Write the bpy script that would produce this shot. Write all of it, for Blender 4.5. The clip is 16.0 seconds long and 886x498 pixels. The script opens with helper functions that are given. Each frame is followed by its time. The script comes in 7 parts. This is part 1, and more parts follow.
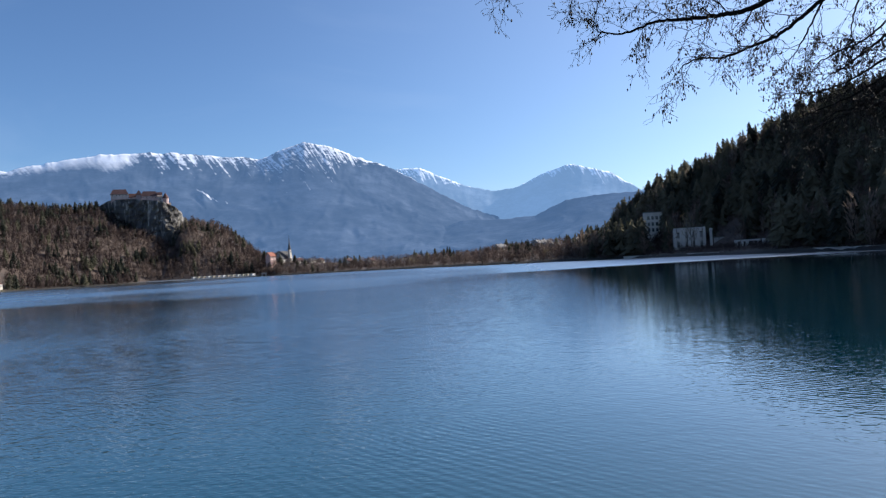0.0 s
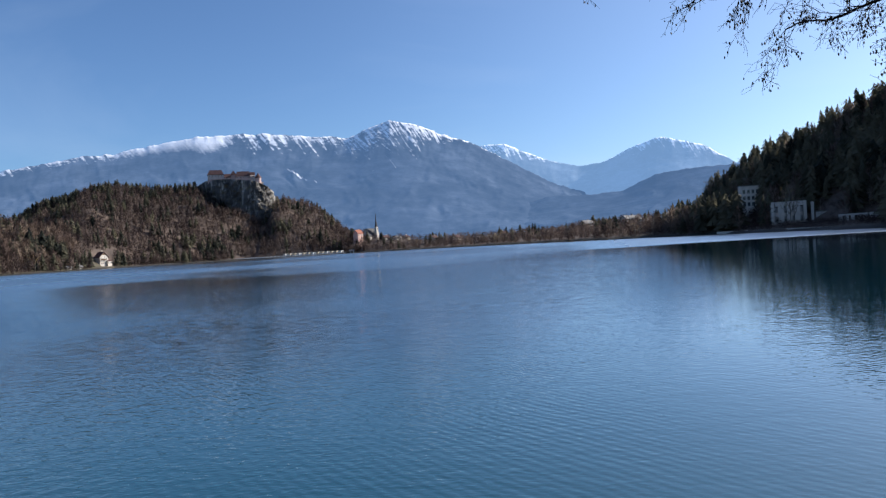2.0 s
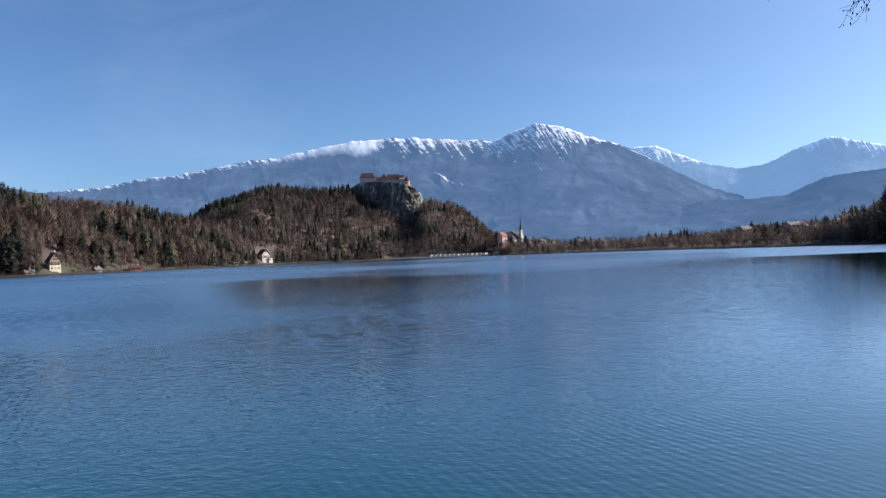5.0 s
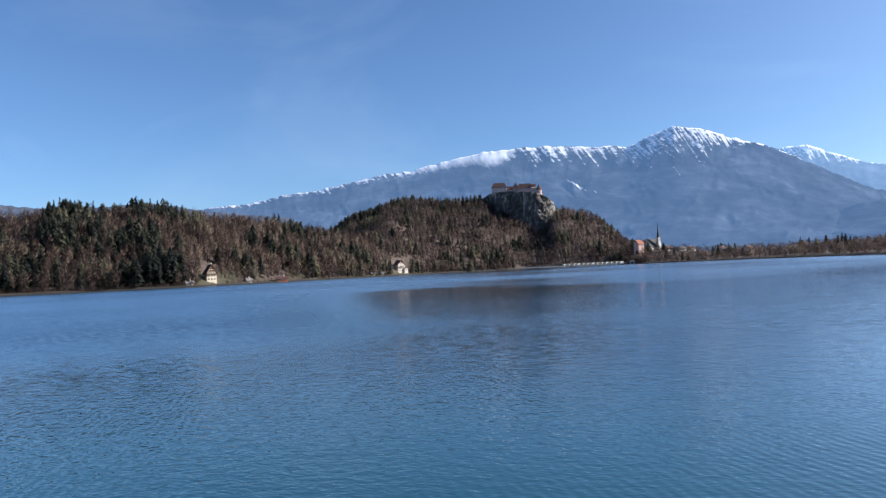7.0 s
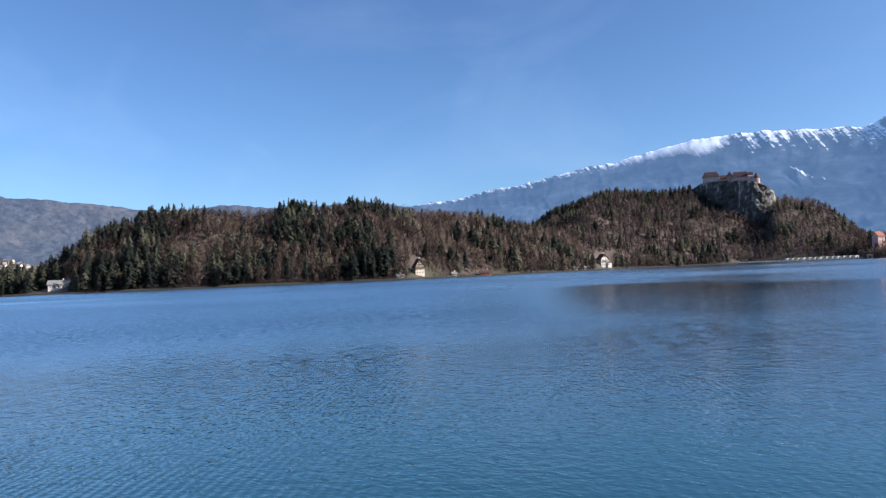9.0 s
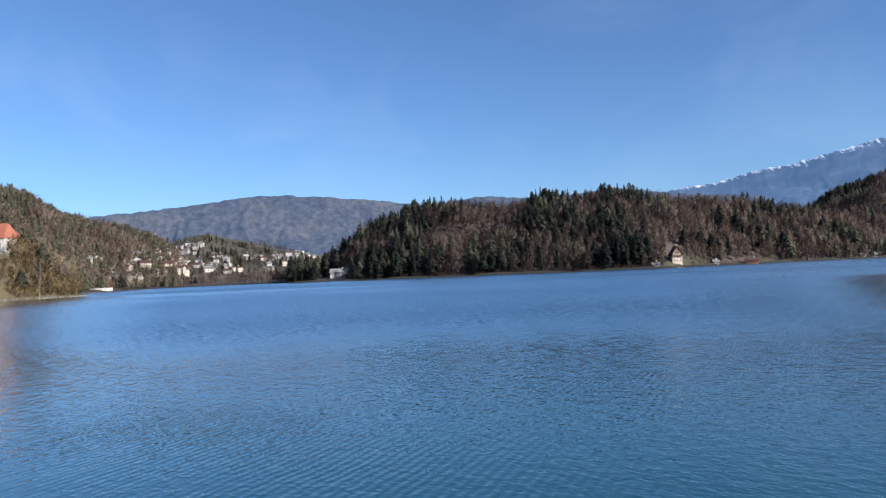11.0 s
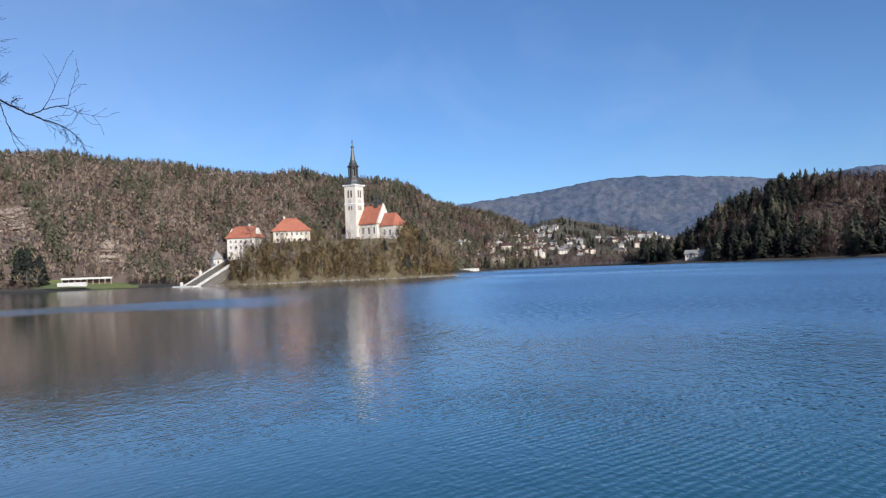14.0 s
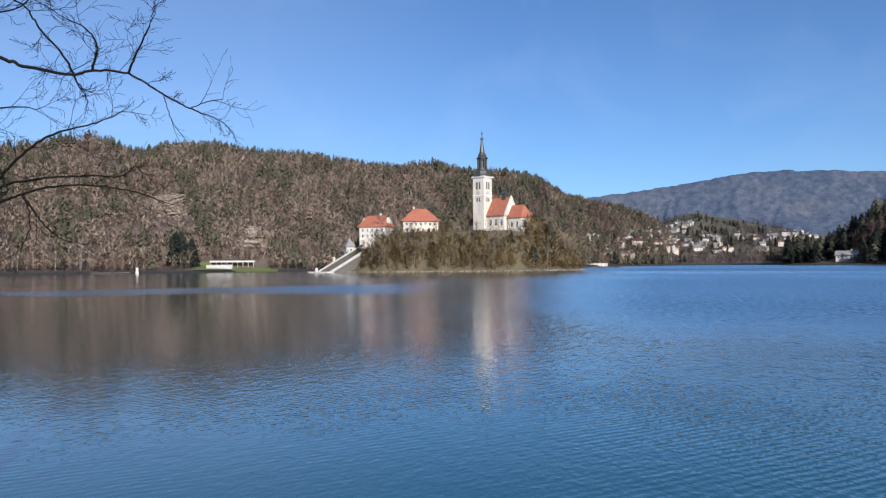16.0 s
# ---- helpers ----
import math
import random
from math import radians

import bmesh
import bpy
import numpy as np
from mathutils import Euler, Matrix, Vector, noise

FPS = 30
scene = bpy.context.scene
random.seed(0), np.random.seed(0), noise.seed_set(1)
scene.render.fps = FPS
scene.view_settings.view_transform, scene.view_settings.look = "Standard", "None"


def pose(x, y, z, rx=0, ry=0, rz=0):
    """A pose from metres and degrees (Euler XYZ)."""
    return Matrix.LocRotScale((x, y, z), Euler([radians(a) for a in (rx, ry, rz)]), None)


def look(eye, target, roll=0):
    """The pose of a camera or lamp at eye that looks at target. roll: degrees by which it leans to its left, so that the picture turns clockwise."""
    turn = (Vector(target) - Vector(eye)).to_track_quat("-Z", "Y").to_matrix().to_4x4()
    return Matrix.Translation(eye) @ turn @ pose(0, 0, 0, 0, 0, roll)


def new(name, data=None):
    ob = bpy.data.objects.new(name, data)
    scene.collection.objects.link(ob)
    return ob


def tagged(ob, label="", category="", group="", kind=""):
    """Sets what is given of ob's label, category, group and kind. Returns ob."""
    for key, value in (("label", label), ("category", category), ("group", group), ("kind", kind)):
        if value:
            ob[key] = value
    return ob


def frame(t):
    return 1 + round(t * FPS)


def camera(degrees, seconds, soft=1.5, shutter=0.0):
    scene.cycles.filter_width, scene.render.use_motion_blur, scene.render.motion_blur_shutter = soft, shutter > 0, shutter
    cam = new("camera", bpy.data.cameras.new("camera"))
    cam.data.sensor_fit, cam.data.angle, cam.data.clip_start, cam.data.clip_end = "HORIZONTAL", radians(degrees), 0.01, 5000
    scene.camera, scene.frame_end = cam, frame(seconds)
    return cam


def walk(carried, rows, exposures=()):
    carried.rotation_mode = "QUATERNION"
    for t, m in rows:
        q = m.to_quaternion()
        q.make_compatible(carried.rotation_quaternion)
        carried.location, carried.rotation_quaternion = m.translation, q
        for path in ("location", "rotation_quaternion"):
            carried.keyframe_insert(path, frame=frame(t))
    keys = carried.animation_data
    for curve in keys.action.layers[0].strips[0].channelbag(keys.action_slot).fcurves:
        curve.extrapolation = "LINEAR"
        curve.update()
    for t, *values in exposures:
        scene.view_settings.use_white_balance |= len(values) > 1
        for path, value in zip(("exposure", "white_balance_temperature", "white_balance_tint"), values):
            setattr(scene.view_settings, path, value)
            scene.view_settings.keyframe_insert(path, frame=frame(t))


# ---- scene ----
cam = camera(62.93, 16.0, soft=1.3)
EYE, REACH = 3.6, 0.15
# seconds, yaw, pitch, roll: a slow pan from one spot on the bank
ROWS = [
    (0.0, 0.00, 1.13, 3.28), (0.5, 1.03, 0.85, 3.65), (1.0, 2.62, 0.40, 3.80), (1.5, 4.61, -0.05, 3.69),
    (2.0, 6.72, -0.32, 3.46), (2.5, 8.67, -0.33, 3.16), (3.0, 10.43, -0.20, 2.74), (3.5, 12.19, -0.01, 2.43),
    (6.0, 22.74, 1.02, 2.53), (6.5, 25.39, 1.41, 2.66), (7.0, 28.56, 1.69, 2.71), (7.5, 32.26, 1.89, 2.73),
    (8.0, 36.18, 1.98, 2.70), (8.5, 40.14, 1.97, 2.56), (9.0, 44.46, 1.94, 2.43), (9.2, 46.34, 1.86, 2.36),
    (11.3, 67.11, 1.83, 2.52), (11.5, 68.99, 1.77, 2.56), (12.0, 73.83, 1.62, 2.55), (12.5, 78.93, 1.52, 2.56),
    (13.0, 83.79, 1.50, 2.58), (13.5, 88.02, 1.50, 2.51), (14.0, 91.58, 1.57, 2.28), (14.5, 94.70, 1.60, 1.81),
    (15.0, 97.51, 1.59, 1.38), (15.5, 100.01, 1.46, 0.98), (16.0, 101.54, 1.18, 0.51),
]
walk(cam, [(t, pose(-REACH * math.sin(radians(yaw)), REACH * math.cos(radians(yaw)), EYE, 90 + pitch, roll, yaw))
           for t, yaw, pitch, roll in ROWS], exposures=[(0.0, 0.68, 6350, 10), (3.5, 0.68, 6350, 10), (9.0, 0.88, 6200, 10), (12.5, 0.57, 6050, 10), (16.0, 0.51, 6000, 10)])

# ---- sky and sun: late-winter morning, sun to one side ----
SUN_AZ, SUN_EL = -60.0, 26.0
world = bpy.data.worlds.new("sky")
scene.world = world
world.use_nodes = True
wn = world.node_tree
sky = wn.nodes.new("ShaderNodeTexSky")
sky.sky_type = 'NISHITA'
sky.sun_disc = False
sky.sun_elevation = radians(SUN_EL)
sky.sun_rotation = radians(-SUN_AZ)
sky.altitude = 900
sky.air_density, sky.dust_density, sky.ozone_density = 0.95, 1.3, 6.0
# thin high cirrus, hardly more than a veil
veil_at = wn.nodes.new("ShaderNodeTexCoord")
veil_map = wn.nodes.new("ShaderNodeMapping")
veil_map.inputs["Rotation"].default_value = (0.5, 0.3, 0.9)
veil_map.inputs["Scale"].default_value = (1.0, 3.4, 5.0)
veil = wn.nodes.new("ShaderNodeTexNoise")
veil.inputs["Scale"].default_value, veil.inputs["Detail"].default_value, veil.inputs["Distortion"].default_value = 1.3, 5.0, 0.8
veil_ramp = wn.nodes.new("ShaderNodeValToRGB")
veil_ramp.color_ramp.elements[0].position, veil_ramp.color_ramp.elements[0].color = 0.5, (0, 0, 0, 1)
veil_ramp.color_ramp.elements[1].position, veil_ramp.color_ramp.elements[1].color = 0.85, (0.13, 0.13, 0.13, 1)
veil_mix = wn.nodes.new("ShaderNodeMix")
veil_mix.data_type = 'RGBA'
veil_mix.inputs[7].default_value = (5.2, 6.0, 7.4, 1)
wn.links.new(veil_at.outputs["Generated"], veil_map.inputs["Vector"])
wn.links.new(veil_map.outputs[0], veil.inputs["Vector"])
wn.links.new(veil.outputs["Fac"], veil_ramp.inputs[0])
# the veil thickens over the wooded hill beyond the island
cirrus = wn.nodes.new("ShaderNodeVectorMath")
cirrus.operation = 'DOT_PRODUCT'
cirrus.inputs[1].default_value = (-math.sin(radians(140)), math.cos(radians(140)), 0.15)
wn.links.new(veil_at.outputs["Generated"], cirrus.inputs[0])
bank = wn.nodes.new("ShaderNodeMapRange")
bank.interpolation_type = 'SMOOTHSTEP'
for key, value in (("From Min", 0.72), ("From Max", 1.0), ("To Min", 0.0), ("To Max", 0.13)):
    bank.inputs[key].default_value = value
wn.links.new(cirrus.outputs["Value"], bank.inputs["Value"])
veil_sum = wn.nodes.new("ShaderNodeMath")
veil_sum.operation = 'ADD'
wn.links.new(bank.outputs[0], veil_sum.inputs[0])
wn.links.new(veil_ramp.outputs[0], veil_sum.inputs[1])
wn.links.new(veil_sum.outputs[0], veil_mix.inputs[0])
wn.links.new(sky.outputs[0], veil_mix.inputs[6])
# bright haze round the sun
toward = wn.nodes.new("ShaderNodeVectorMath")
toward.operation = 'DOT_PRODUCT'
toward.inputs[1].default_value = (-math.sin(radians(SUN_AZ)) * math.cos(radians(SUN_EL)), math.cos(radians(SUN_AZ)) * math.cos(radians(SUN_EL)), math.sin(radians(SUN_EL)))
wn.links.new(veil_at.outputs["Generated"], toward.inputs[0])
near_sun = wn.nodes.new("ShaderNodeMath")
near_sun.operation = 'MAXIMUM'
near_sun.inputs[1].default_value = 0.0
wn.links.new(toward.outputs["Value"], near_sun.inputs[0])
aureole = wn.nodes.new("ShaderNodeMath")
aureole.operation = 'POWER'
aureole.inputs[1].default_value = 3.0
wn.links.new(near_sun.outputs[0], aureole.inputs[0])
haze = wn.nodes.new("ShaderNodeMix")
haze.data_type, haze.blend_type = 'RGBA', 'ADD'
haze.inputs[7].default_value = (1.75, 1.75, 1.75, 1)
wn.links.new(aureole.outputs[0], haze.inputs[0])
wn.links.new(veil_mix.outputs[2], haze.inputs[6])
wn.links.new(haze.outputs[2], wn.nodes["Background"].inputs[0])
wn.nodes["Background"].inputs[1].default_value = 0.092
sun = new("sun", bpy.data.lights.new("sun", 'SUN'))
sun.data.energy, sun.data.angle, sun.data.color = 5.0, radians(0.6), (1.0, 0.93, 0.83)
sun.matrix_world = look((0, 0, 0), (math.sin(radians(SUN_AZ)) * math.cos(radians(SUN_EL)),
                                    -math.cos(radians(SUN_AZ)) * math.cos(radians(SUN_EL)), -math.sin(radians(SUN_EL))))


# ---- materials ----
class Nodes:
    """Small builder for a node material."""

    def __init__(self, name, roughness=0.8):
        self.mat = bpy.data.materials.new(name)
        self.mat.use_nodes = True
        self.tree = self.mat.node_tree
        self.bsdf = self.tree.nodes["Principled BSDF"]
        self.bsdf.inputs["Roughness"].default_value = roughness

    def add(self, kind, **values):
        node = self.tree.nodes.new(kind)
        for key, value in values.items():
            if key in node.inputs:
                node.inputs[key].default_value = value
        return node

    def link(self, a, b):
        self.tree.links.new(a, b)

    def noise(self, scale, detail=4.0, rough=0.55, squash=None):
        tc = self.add("ShaderNodeNewGeometry")
        node = self.add("ShaderNodeTexNoise", Scale=scale, Detail=detail, Roughness=rough)
        if squash:
            mp = self.add("ShaderNodeMapping")
            mp.inputs["Scale"].default_value = squash
            self.link(tc.outputs["Position"], mp.inputs["Vector"])
            self.link(mp.outputs[0], node.inputs["Vector"])
        else:
            self.link(tc.outputs["Position"], node.inputs["Vector"])
        return node.outputs["Fac"]

    def ramp(self, fac, stops):
        node = self.add("ShaderNodeValToRGB")
        el = node.color_ramp.elements
        while len(el) < len(stops):
            el.new(0.5)
        for e, (p, c) in zip(el, stops):
            e.position, e.color = p, (*c, 1)
        self.link(fac, node.inputs[0])
        return node.outputs[0]

    def math(self, op, a, b):
        node = self.add("ShaderNodeMath")
        node.operation = op
        for k, v in ((0, a), (1, b)):
            if isinstance(v, (int, float)):
                node.inputs[k].default_value = v
            else:
                self.link(v, node.inputs[k])
        return node.outputs[0]

    def mix(self, fac, a, b, mode='MIX'):
        node = self.add("ShaderNodeMix")
        node.data_type, node.blend_type = 'RGBA', mode
        for k, v in ((0, fac), (6, a), (7, b)):
            if isinstance(v, (int, float)):
                node.inputs[k].default_value = v
            elif isinstance(v, tuple):
                node.inputs[k].default_value = (*v, 1)
            else:
                self.link(v, node.inputs[k])
        return node.outputs[2]

    def attr(self, name):
        node = self.add("ShaderNodeAttribute")
        node.attribute_name = name
        return node.outputs["Fac"]

    def color(self, out):
        self.link(out, self.bsdf.inputs["Base Color"])
        return self

    def bump(self, fac, strength, distance):
        node = self.add("ShaderNodeBump", Strength=strength, Distance=distance)
        self.link(fac, node.inputs["Height"])
        self.link(node.outputs[0], self.bsdf.inputs["Normal"])
        return self


def surface(name, a, b, scale, rough=0.85, bump=0.0, fine=None):
    """A mottled surface: two tones over a coarse and a fine grain."""
    n = Nodes(name, rough)
    coarse, grain = n.noise(scale, 5), n.noise(fine or scale * 9, 3)
    base = n.mix(n.math('MULTIPLY', grain, 0.9), n.ramp(coarse, [(0.3, a), (0.7, b)]), tuple(0.6 * (p + q) / 2 for p, q in zip(a, b)))
    n.color(base)
    if bump:
        n.bump(grain, 0.6, bump)
    return n.mat


def make_water():
    """Dark clear water; slow swell, half-metre waves and fine slanting ripples, stirred by the local breeze."""
    n = Nodes("lake_water", 0.035)
    n.bsdf.inputs["IOR"].default_value = 1.9
    # base colour lighter and greener near the camera, darker beyond about 35 m
    n.color(n.mix(n.attr("depth"), (0.002, 0.046, 0.058), (0.001, 0.028, 0.048)))
    tc = n.add("ShaderNodeNewGeometry")
    mp = n.add("ShaderNodeMapping")
    mp.inputs["Rotation"].default_value = (0, 0, radians(35))
    mp.inputs["Scale"].default_value = (1.0, 1.5, 1.0)
    n.link(tc.outputs["Position"], mp.inputs["Vector"])
    heights = []
    for scale, detail, gain in ((0.45, 1.0, 0.013), (2.3, 1.0, 0.018), (6.5, 1.0, 0.0085)):
        t = n.add("ShaderNodeTexNoise", Scale=scale, Detail=detail, Roughness=0.45, Distortion=0.5)
        n.link(mp.outputs[0], t.inputs["Vector"])
        heights.append(n.math('MULTIPLY', t.outputs["Fac"], gain))
    turn = n.add("ShaderNodeMapping")
    turn.inputs["Rotation"].default_value = (0, 0, radians(-40))
    n.link(tc.outputs["Position"], turn.inputs["Vector"])
    rip = n.add("ShaderNodeTexWave", Scale=1.35, Distortion=4.0, Detail=2.0)
    rip.inputs["Detail Scale"].default_value = 0.35
    n.link(turn.outputs[0], rip.inputs["Vector"])
    patch = n.ramp(n.noise(0.12, 3), [(0.4, (0.2,) * 3), (0.6, (1.0,) * 3)])
    heights.append(n.math('MULTIPLY', n.math('MULTIPLY', rip.outputs["Fac"], 0.0058), n.math('MULTIPLY', patch, n.attr("near"))))
    total = n.math('ADD', n.math('ADD', heights[0], heights[1]), n.math('ADD', heights[2], heights[3]))
    b = n.add("ShaderNodeBump", Strength=1.0, Distance=1.0)
    n.link(n.math('MULTIPLY', total, n.attr("ruffle")), b.inputs["Height"])
    # tilted facets of the wind-stirred water, in gusts
    facet = n.add("ShaderNodeTexNoise", Scale=1.5, Detail=2.0, Roughness=0.6)
    n.link(mp.outputs[0], facet.inputs["Vector"])
    gust = n.ramp(n.noise(0.09, 6, 0.68), [(0.4, (0.2,) * 3), (0.6, (1.15,) * 3)])
    flat = n.add("ShaderNodeVectorMath")
    flat.operation = 'SUBTRACT'
    n.link(facet.outputs["Color"], flat.inputs[0])
    flat.inputs[1].default_value = (0.5, 0.5, 0.5)
    level = n.add("ShaderNodeVectorMath")
    level.operation = 'MULTIPLY'
    n.link(flat.outputs[0], level.inputs[0])
    level.inputs[1].default_value = (1.0, 1.0, 0.0)
    tilt = n.add("ShaderNodeVectorMath")
    tilt.operation = 'SCALE'
    n.link(level.outputs[0], tilt.inputs[0])
    n.link(n.math('MULTIPLY', gust, n.attr("slope")), tilt.inputs["Scale"])
    # rough water's normals tilted towards the camera, so that they mirror brighter sky
    lean = n.add("ShaderNodeVectorMath")
    lean.operation = 'SCALE'
    lean.inputs[0].default_value = (0.87, -0.5, 0.0)
    n.link(n.attr("eye_lean"), lean.inputs["Scale"])
    faces = n.add("ShaderNodeVectorMath")
    faces.operation = 'ADD'
    n.link(tilt.outputs[0], faces.inputs[0])
    n.link(lean.outputs[0], faces.inputs[1])
    both = n.add("ShaderNodeVectorMath")
    both.operation = 'ADD'
    n.link(b.outputs[0], both.inputs[0])
    n.link(faces.outputs[0], both.inputs[1])
    unit = n.add("ShaderNodeVectorMath")
    unit.operation = 'NORMALIZE'
    n.link(both.outputs[0], unit.inputs[0])
    n.link(unit.outputs[0], n.bsdf.inputs["Normal"])
    # extra reflecting coat, added to brighten the farther water
    n.link(n.attr("coat_gain"), n.bsdf.inputs["Coat Weight"])
    n.bsdf.inputs["Coat IOR"].default_value = 3.1
    n.link(unit.outputs[0], n.bsdf.inputs["Coat Normal"])
    n.link(n.attr("rough"), n.bsdf.inputs["Coat Roughness"])
    n.link(n.attr("rough"), n.bsdf.inputs["Roughness"])
    return n.mat


def make_ground():
    n = Nodes("woodland_ground", 0.95)
    geo = n.add("ShaderNodeNewGeometry")
    sep = n.add("ShaderNodeSeparateXYZ")
    n.link(geo.outputs["Position"], sep.inputs[0])
    litter = n.ramp(n.noise(0.05, 6), [(0.3, (0.058, 0.043, 0.036)), (0.7, (0.115, 0.081, 0.063))])
    grass = n.ramp(n.noise(0.08, 5), [(0.35, (0.055, 0.05, 0.028)), (0.7, (0.115, 0.098, 0.054))])
    low = n.ramp(n.math('ADD', n.math('MULTIPLY', sep.outputs[2], 0.1), n.math('MULTIPLY', n.noise(0.02, 4), 0.8)), [(0.42, (1, 1, 1)), (0.66, (0, 0, 0))])
    # ground colour darkens towards the waterline
    edge_dark = n.ramp(n.math('MULTIPLY', sep.outputs[2], 0.4), [(0.3, (1, 1, 1)), (1.0, (0, 0, 0))])
    n.color(n.mix(edge_dark, n.mix(low, litter, grass), (0.016, 0.014, 0.011)))
    n.bump(n.noise(0.6, 4), 0.6, 0.5)
    return n.mat


def make_meadow():
    n = Nodes("meadow", 0.95)
    n.color(n.ramp(n.noise(0.02, 7), [(0.3, (0.042, 0.038, 0.024)), (0.5, (0.066, 0.06, 0.034)), (0.75, (0.09, 0.07, 0.05))]))
    return n.mat


def make_foliage(name, stops, rough=0.8):
    n = Nodes(name, rough)
    tone = n.attr("tone")
    fleck = n.noise(0.3, 3)
    base = n.ramp(tone, stops)
    n.color(n.mix(n.math('MULTIPLY', fleck, 0.38), base, tuple(0.45 * v for v in stops[0][1])))
    n.bsdf.inputs["Specular IOR Level"].default_value = 0.1
    through_light = n.add("ShaderNodeBsdfTranslucent")
    n.link(n.bsdf.inputs["Base Color"].links[0].from_socket, through_light.inputs["Color"])
    blend = n.add("ShaderNodeMixShader")
    blend.inputs[0].default_value = 0.42
    n.link(n.bsdf.outputs[0], blend.inputs[1])
    n.link(through_light.outputs[0], blend.inputs[2])
    n.link(blend.outputs[0], n.tree.nodes["Material Output"].inputs["Surface"])
    return n.mat


def make_rock(name, a, b, scale):
    n = Nodes(name, 0.92)
    streak = n.noise(scale, 6, 0.65, (1.0, 1.0, 0.16))
    fine = n.noise(scale * 6, 4)
    c = n.ramp(streak, [(0.36, tuple(0.45 * v for v in a)), (0.52, a), (0.66, b)])
    moss = n.ramp(n.noise(scale * 1.7, 5), [(0.52, (0, 0, 0)), (0.68, (1, 1, 1))])
    n.color(n.mix(moss, n.mix(n.math('MULTIPLY', fine, 0.4), c, a), (0.10, 0.085, 0.05)))
    n.bump(n.math('ADD', streak, n.math('MULTIPLY', fine, 0.4)), 1.0, 2.5)
    return n.mat


def make_mountain(name, wood, air, glow, snow=True, cleared=False):
    """Distant slopes: forest below, bare rock above, snow lying in gullies and along the crest."""
    n = Nodes(name, 0.95)
    wall = n.ramp(n.noise(0.035 if cleared else 0.004, 9, 0.72), [(0.38, tuple((0.45 if cleared else 0.6) * v for v in wood)), (0.5, wood), (0.64, tuple((1.7 if cleared else 1.9) * v for v in wood))])
    if cleared:
        stand = n.ramp(n.noise(0.0032, 6, 0.6, (1.0, 1.0, 1.6)), [(0.4, (0.8, 0.84, 0.9)), (0.6, (1.16, 1.12, 1.06))])
        wall = n.mix(1.0, wall, stand, 'MULTIPLY')
        clearing = n.ramp(n.noise(0.0045, 7, 0.6, (1.0, 1.0, 2.2)), [(0.56, (0, 0, 0)), (0.62, (1, 1, 1))])
        wall = n.mix(n.math('MULTIPLY', clearing, 0.28), wall, (0.09, 0.082, 0.058))
    if snow:
        # streaks of snow that fan down the gullies, and a crust along the crest
        mix = n.add("ShaderNodeCombineXYZ")
        n.link(n.math('ADD', n.math('MULTIPLY', n.attr("across"), 0.037), n.math('MULTIPLY', n.attr("below"), 0.02)), mix.inputs[0])
        n.link(n.math('MULTIPLY', n.attr("below"), 0.0045), mix.inputs[1])
        gully = n.add("ShaderNodeTexNoise", Scale=1.0, Detail=5.0, Roughness=0.65, Distortion=1.1)
        n.link(mix.outputs[0], gully.inputs["Vector"])
        patches = n.noise(0.03, 5, 0.65)
        loose = n.math('SUBTRACT', 1.0, n.math('MULTIPLY', n.attr("firm"), 0.9))
        streak = n.math('MULTIPLY', n.math('SUBTRACT', gully.outputs["Fac"], 0.5), 3.4)
        spread = n.math('ADD', streak, n.math('MULTIPLY', n.math('SUBTRACT', patches, 0.5), 2.1))
        s = n.math('ADD', n.attr("snow"), n.math('MULTIPLY', loose, spread))
        wall = n.mix(n.ramp(s, [(0.22, (0, 0, 0)), (0.62, (1, 1, 1))]), wall, (0.60, 0.61, 0.64))
    n.color(wall)
    n.bump(n.noise(0.02, 8, 0.65), 0.9 if cleared else 0.35, 10.0)
    n.bsdf.inputs["Specular IOR Level"].default_value = 0.0
    # aerial haze, put in as an even bluish emission
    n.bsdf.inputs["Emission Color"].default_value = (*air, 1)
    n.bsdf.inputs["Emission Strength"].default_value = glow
    return n.mat


def make_plaster(name, a):
    n = Nodes(name, 0.85)
    weather = n.noise(0.35, 5, 0.6, (1.0, 1.0, 0.35))
    grain = n.noise(5.0, 4)
    n.color(n.mix(n.math('MULTIPLY', grain, 0.25), n.ramp(weather, [(0.3, tuple(0.74 * v for v in a)), (0.62, a)]), tuple(0.6 * v for v in a)))
    n.bump(grain, 0.3, 0.02)
    return n.mat


def make_tiles(name, a, b):
    n = Nodes(name, 0.8)
    wave = n.add("ShaderNodeTexWave", Scale=1.1, Distortion=0.6)
    wave.bands_direction = 'Z'
    geo = n.add("ShaderNodeNewGeometry")
    n.link(geo.outputs["Position"], wave.inputs["Vector"])
    c = n.ramp(n.noise(0.5, 6, 0.65), [(0.3, a), (0.7, b)])
    n.color(n.mix(n.math('MULTIPLY', n.noise(3.0, 3), 0.5), c, tuple(0.5 * v for v in a)))
    n.bump(wave.outputs["Fac"], 0.5, 0.06)
    return n.mat


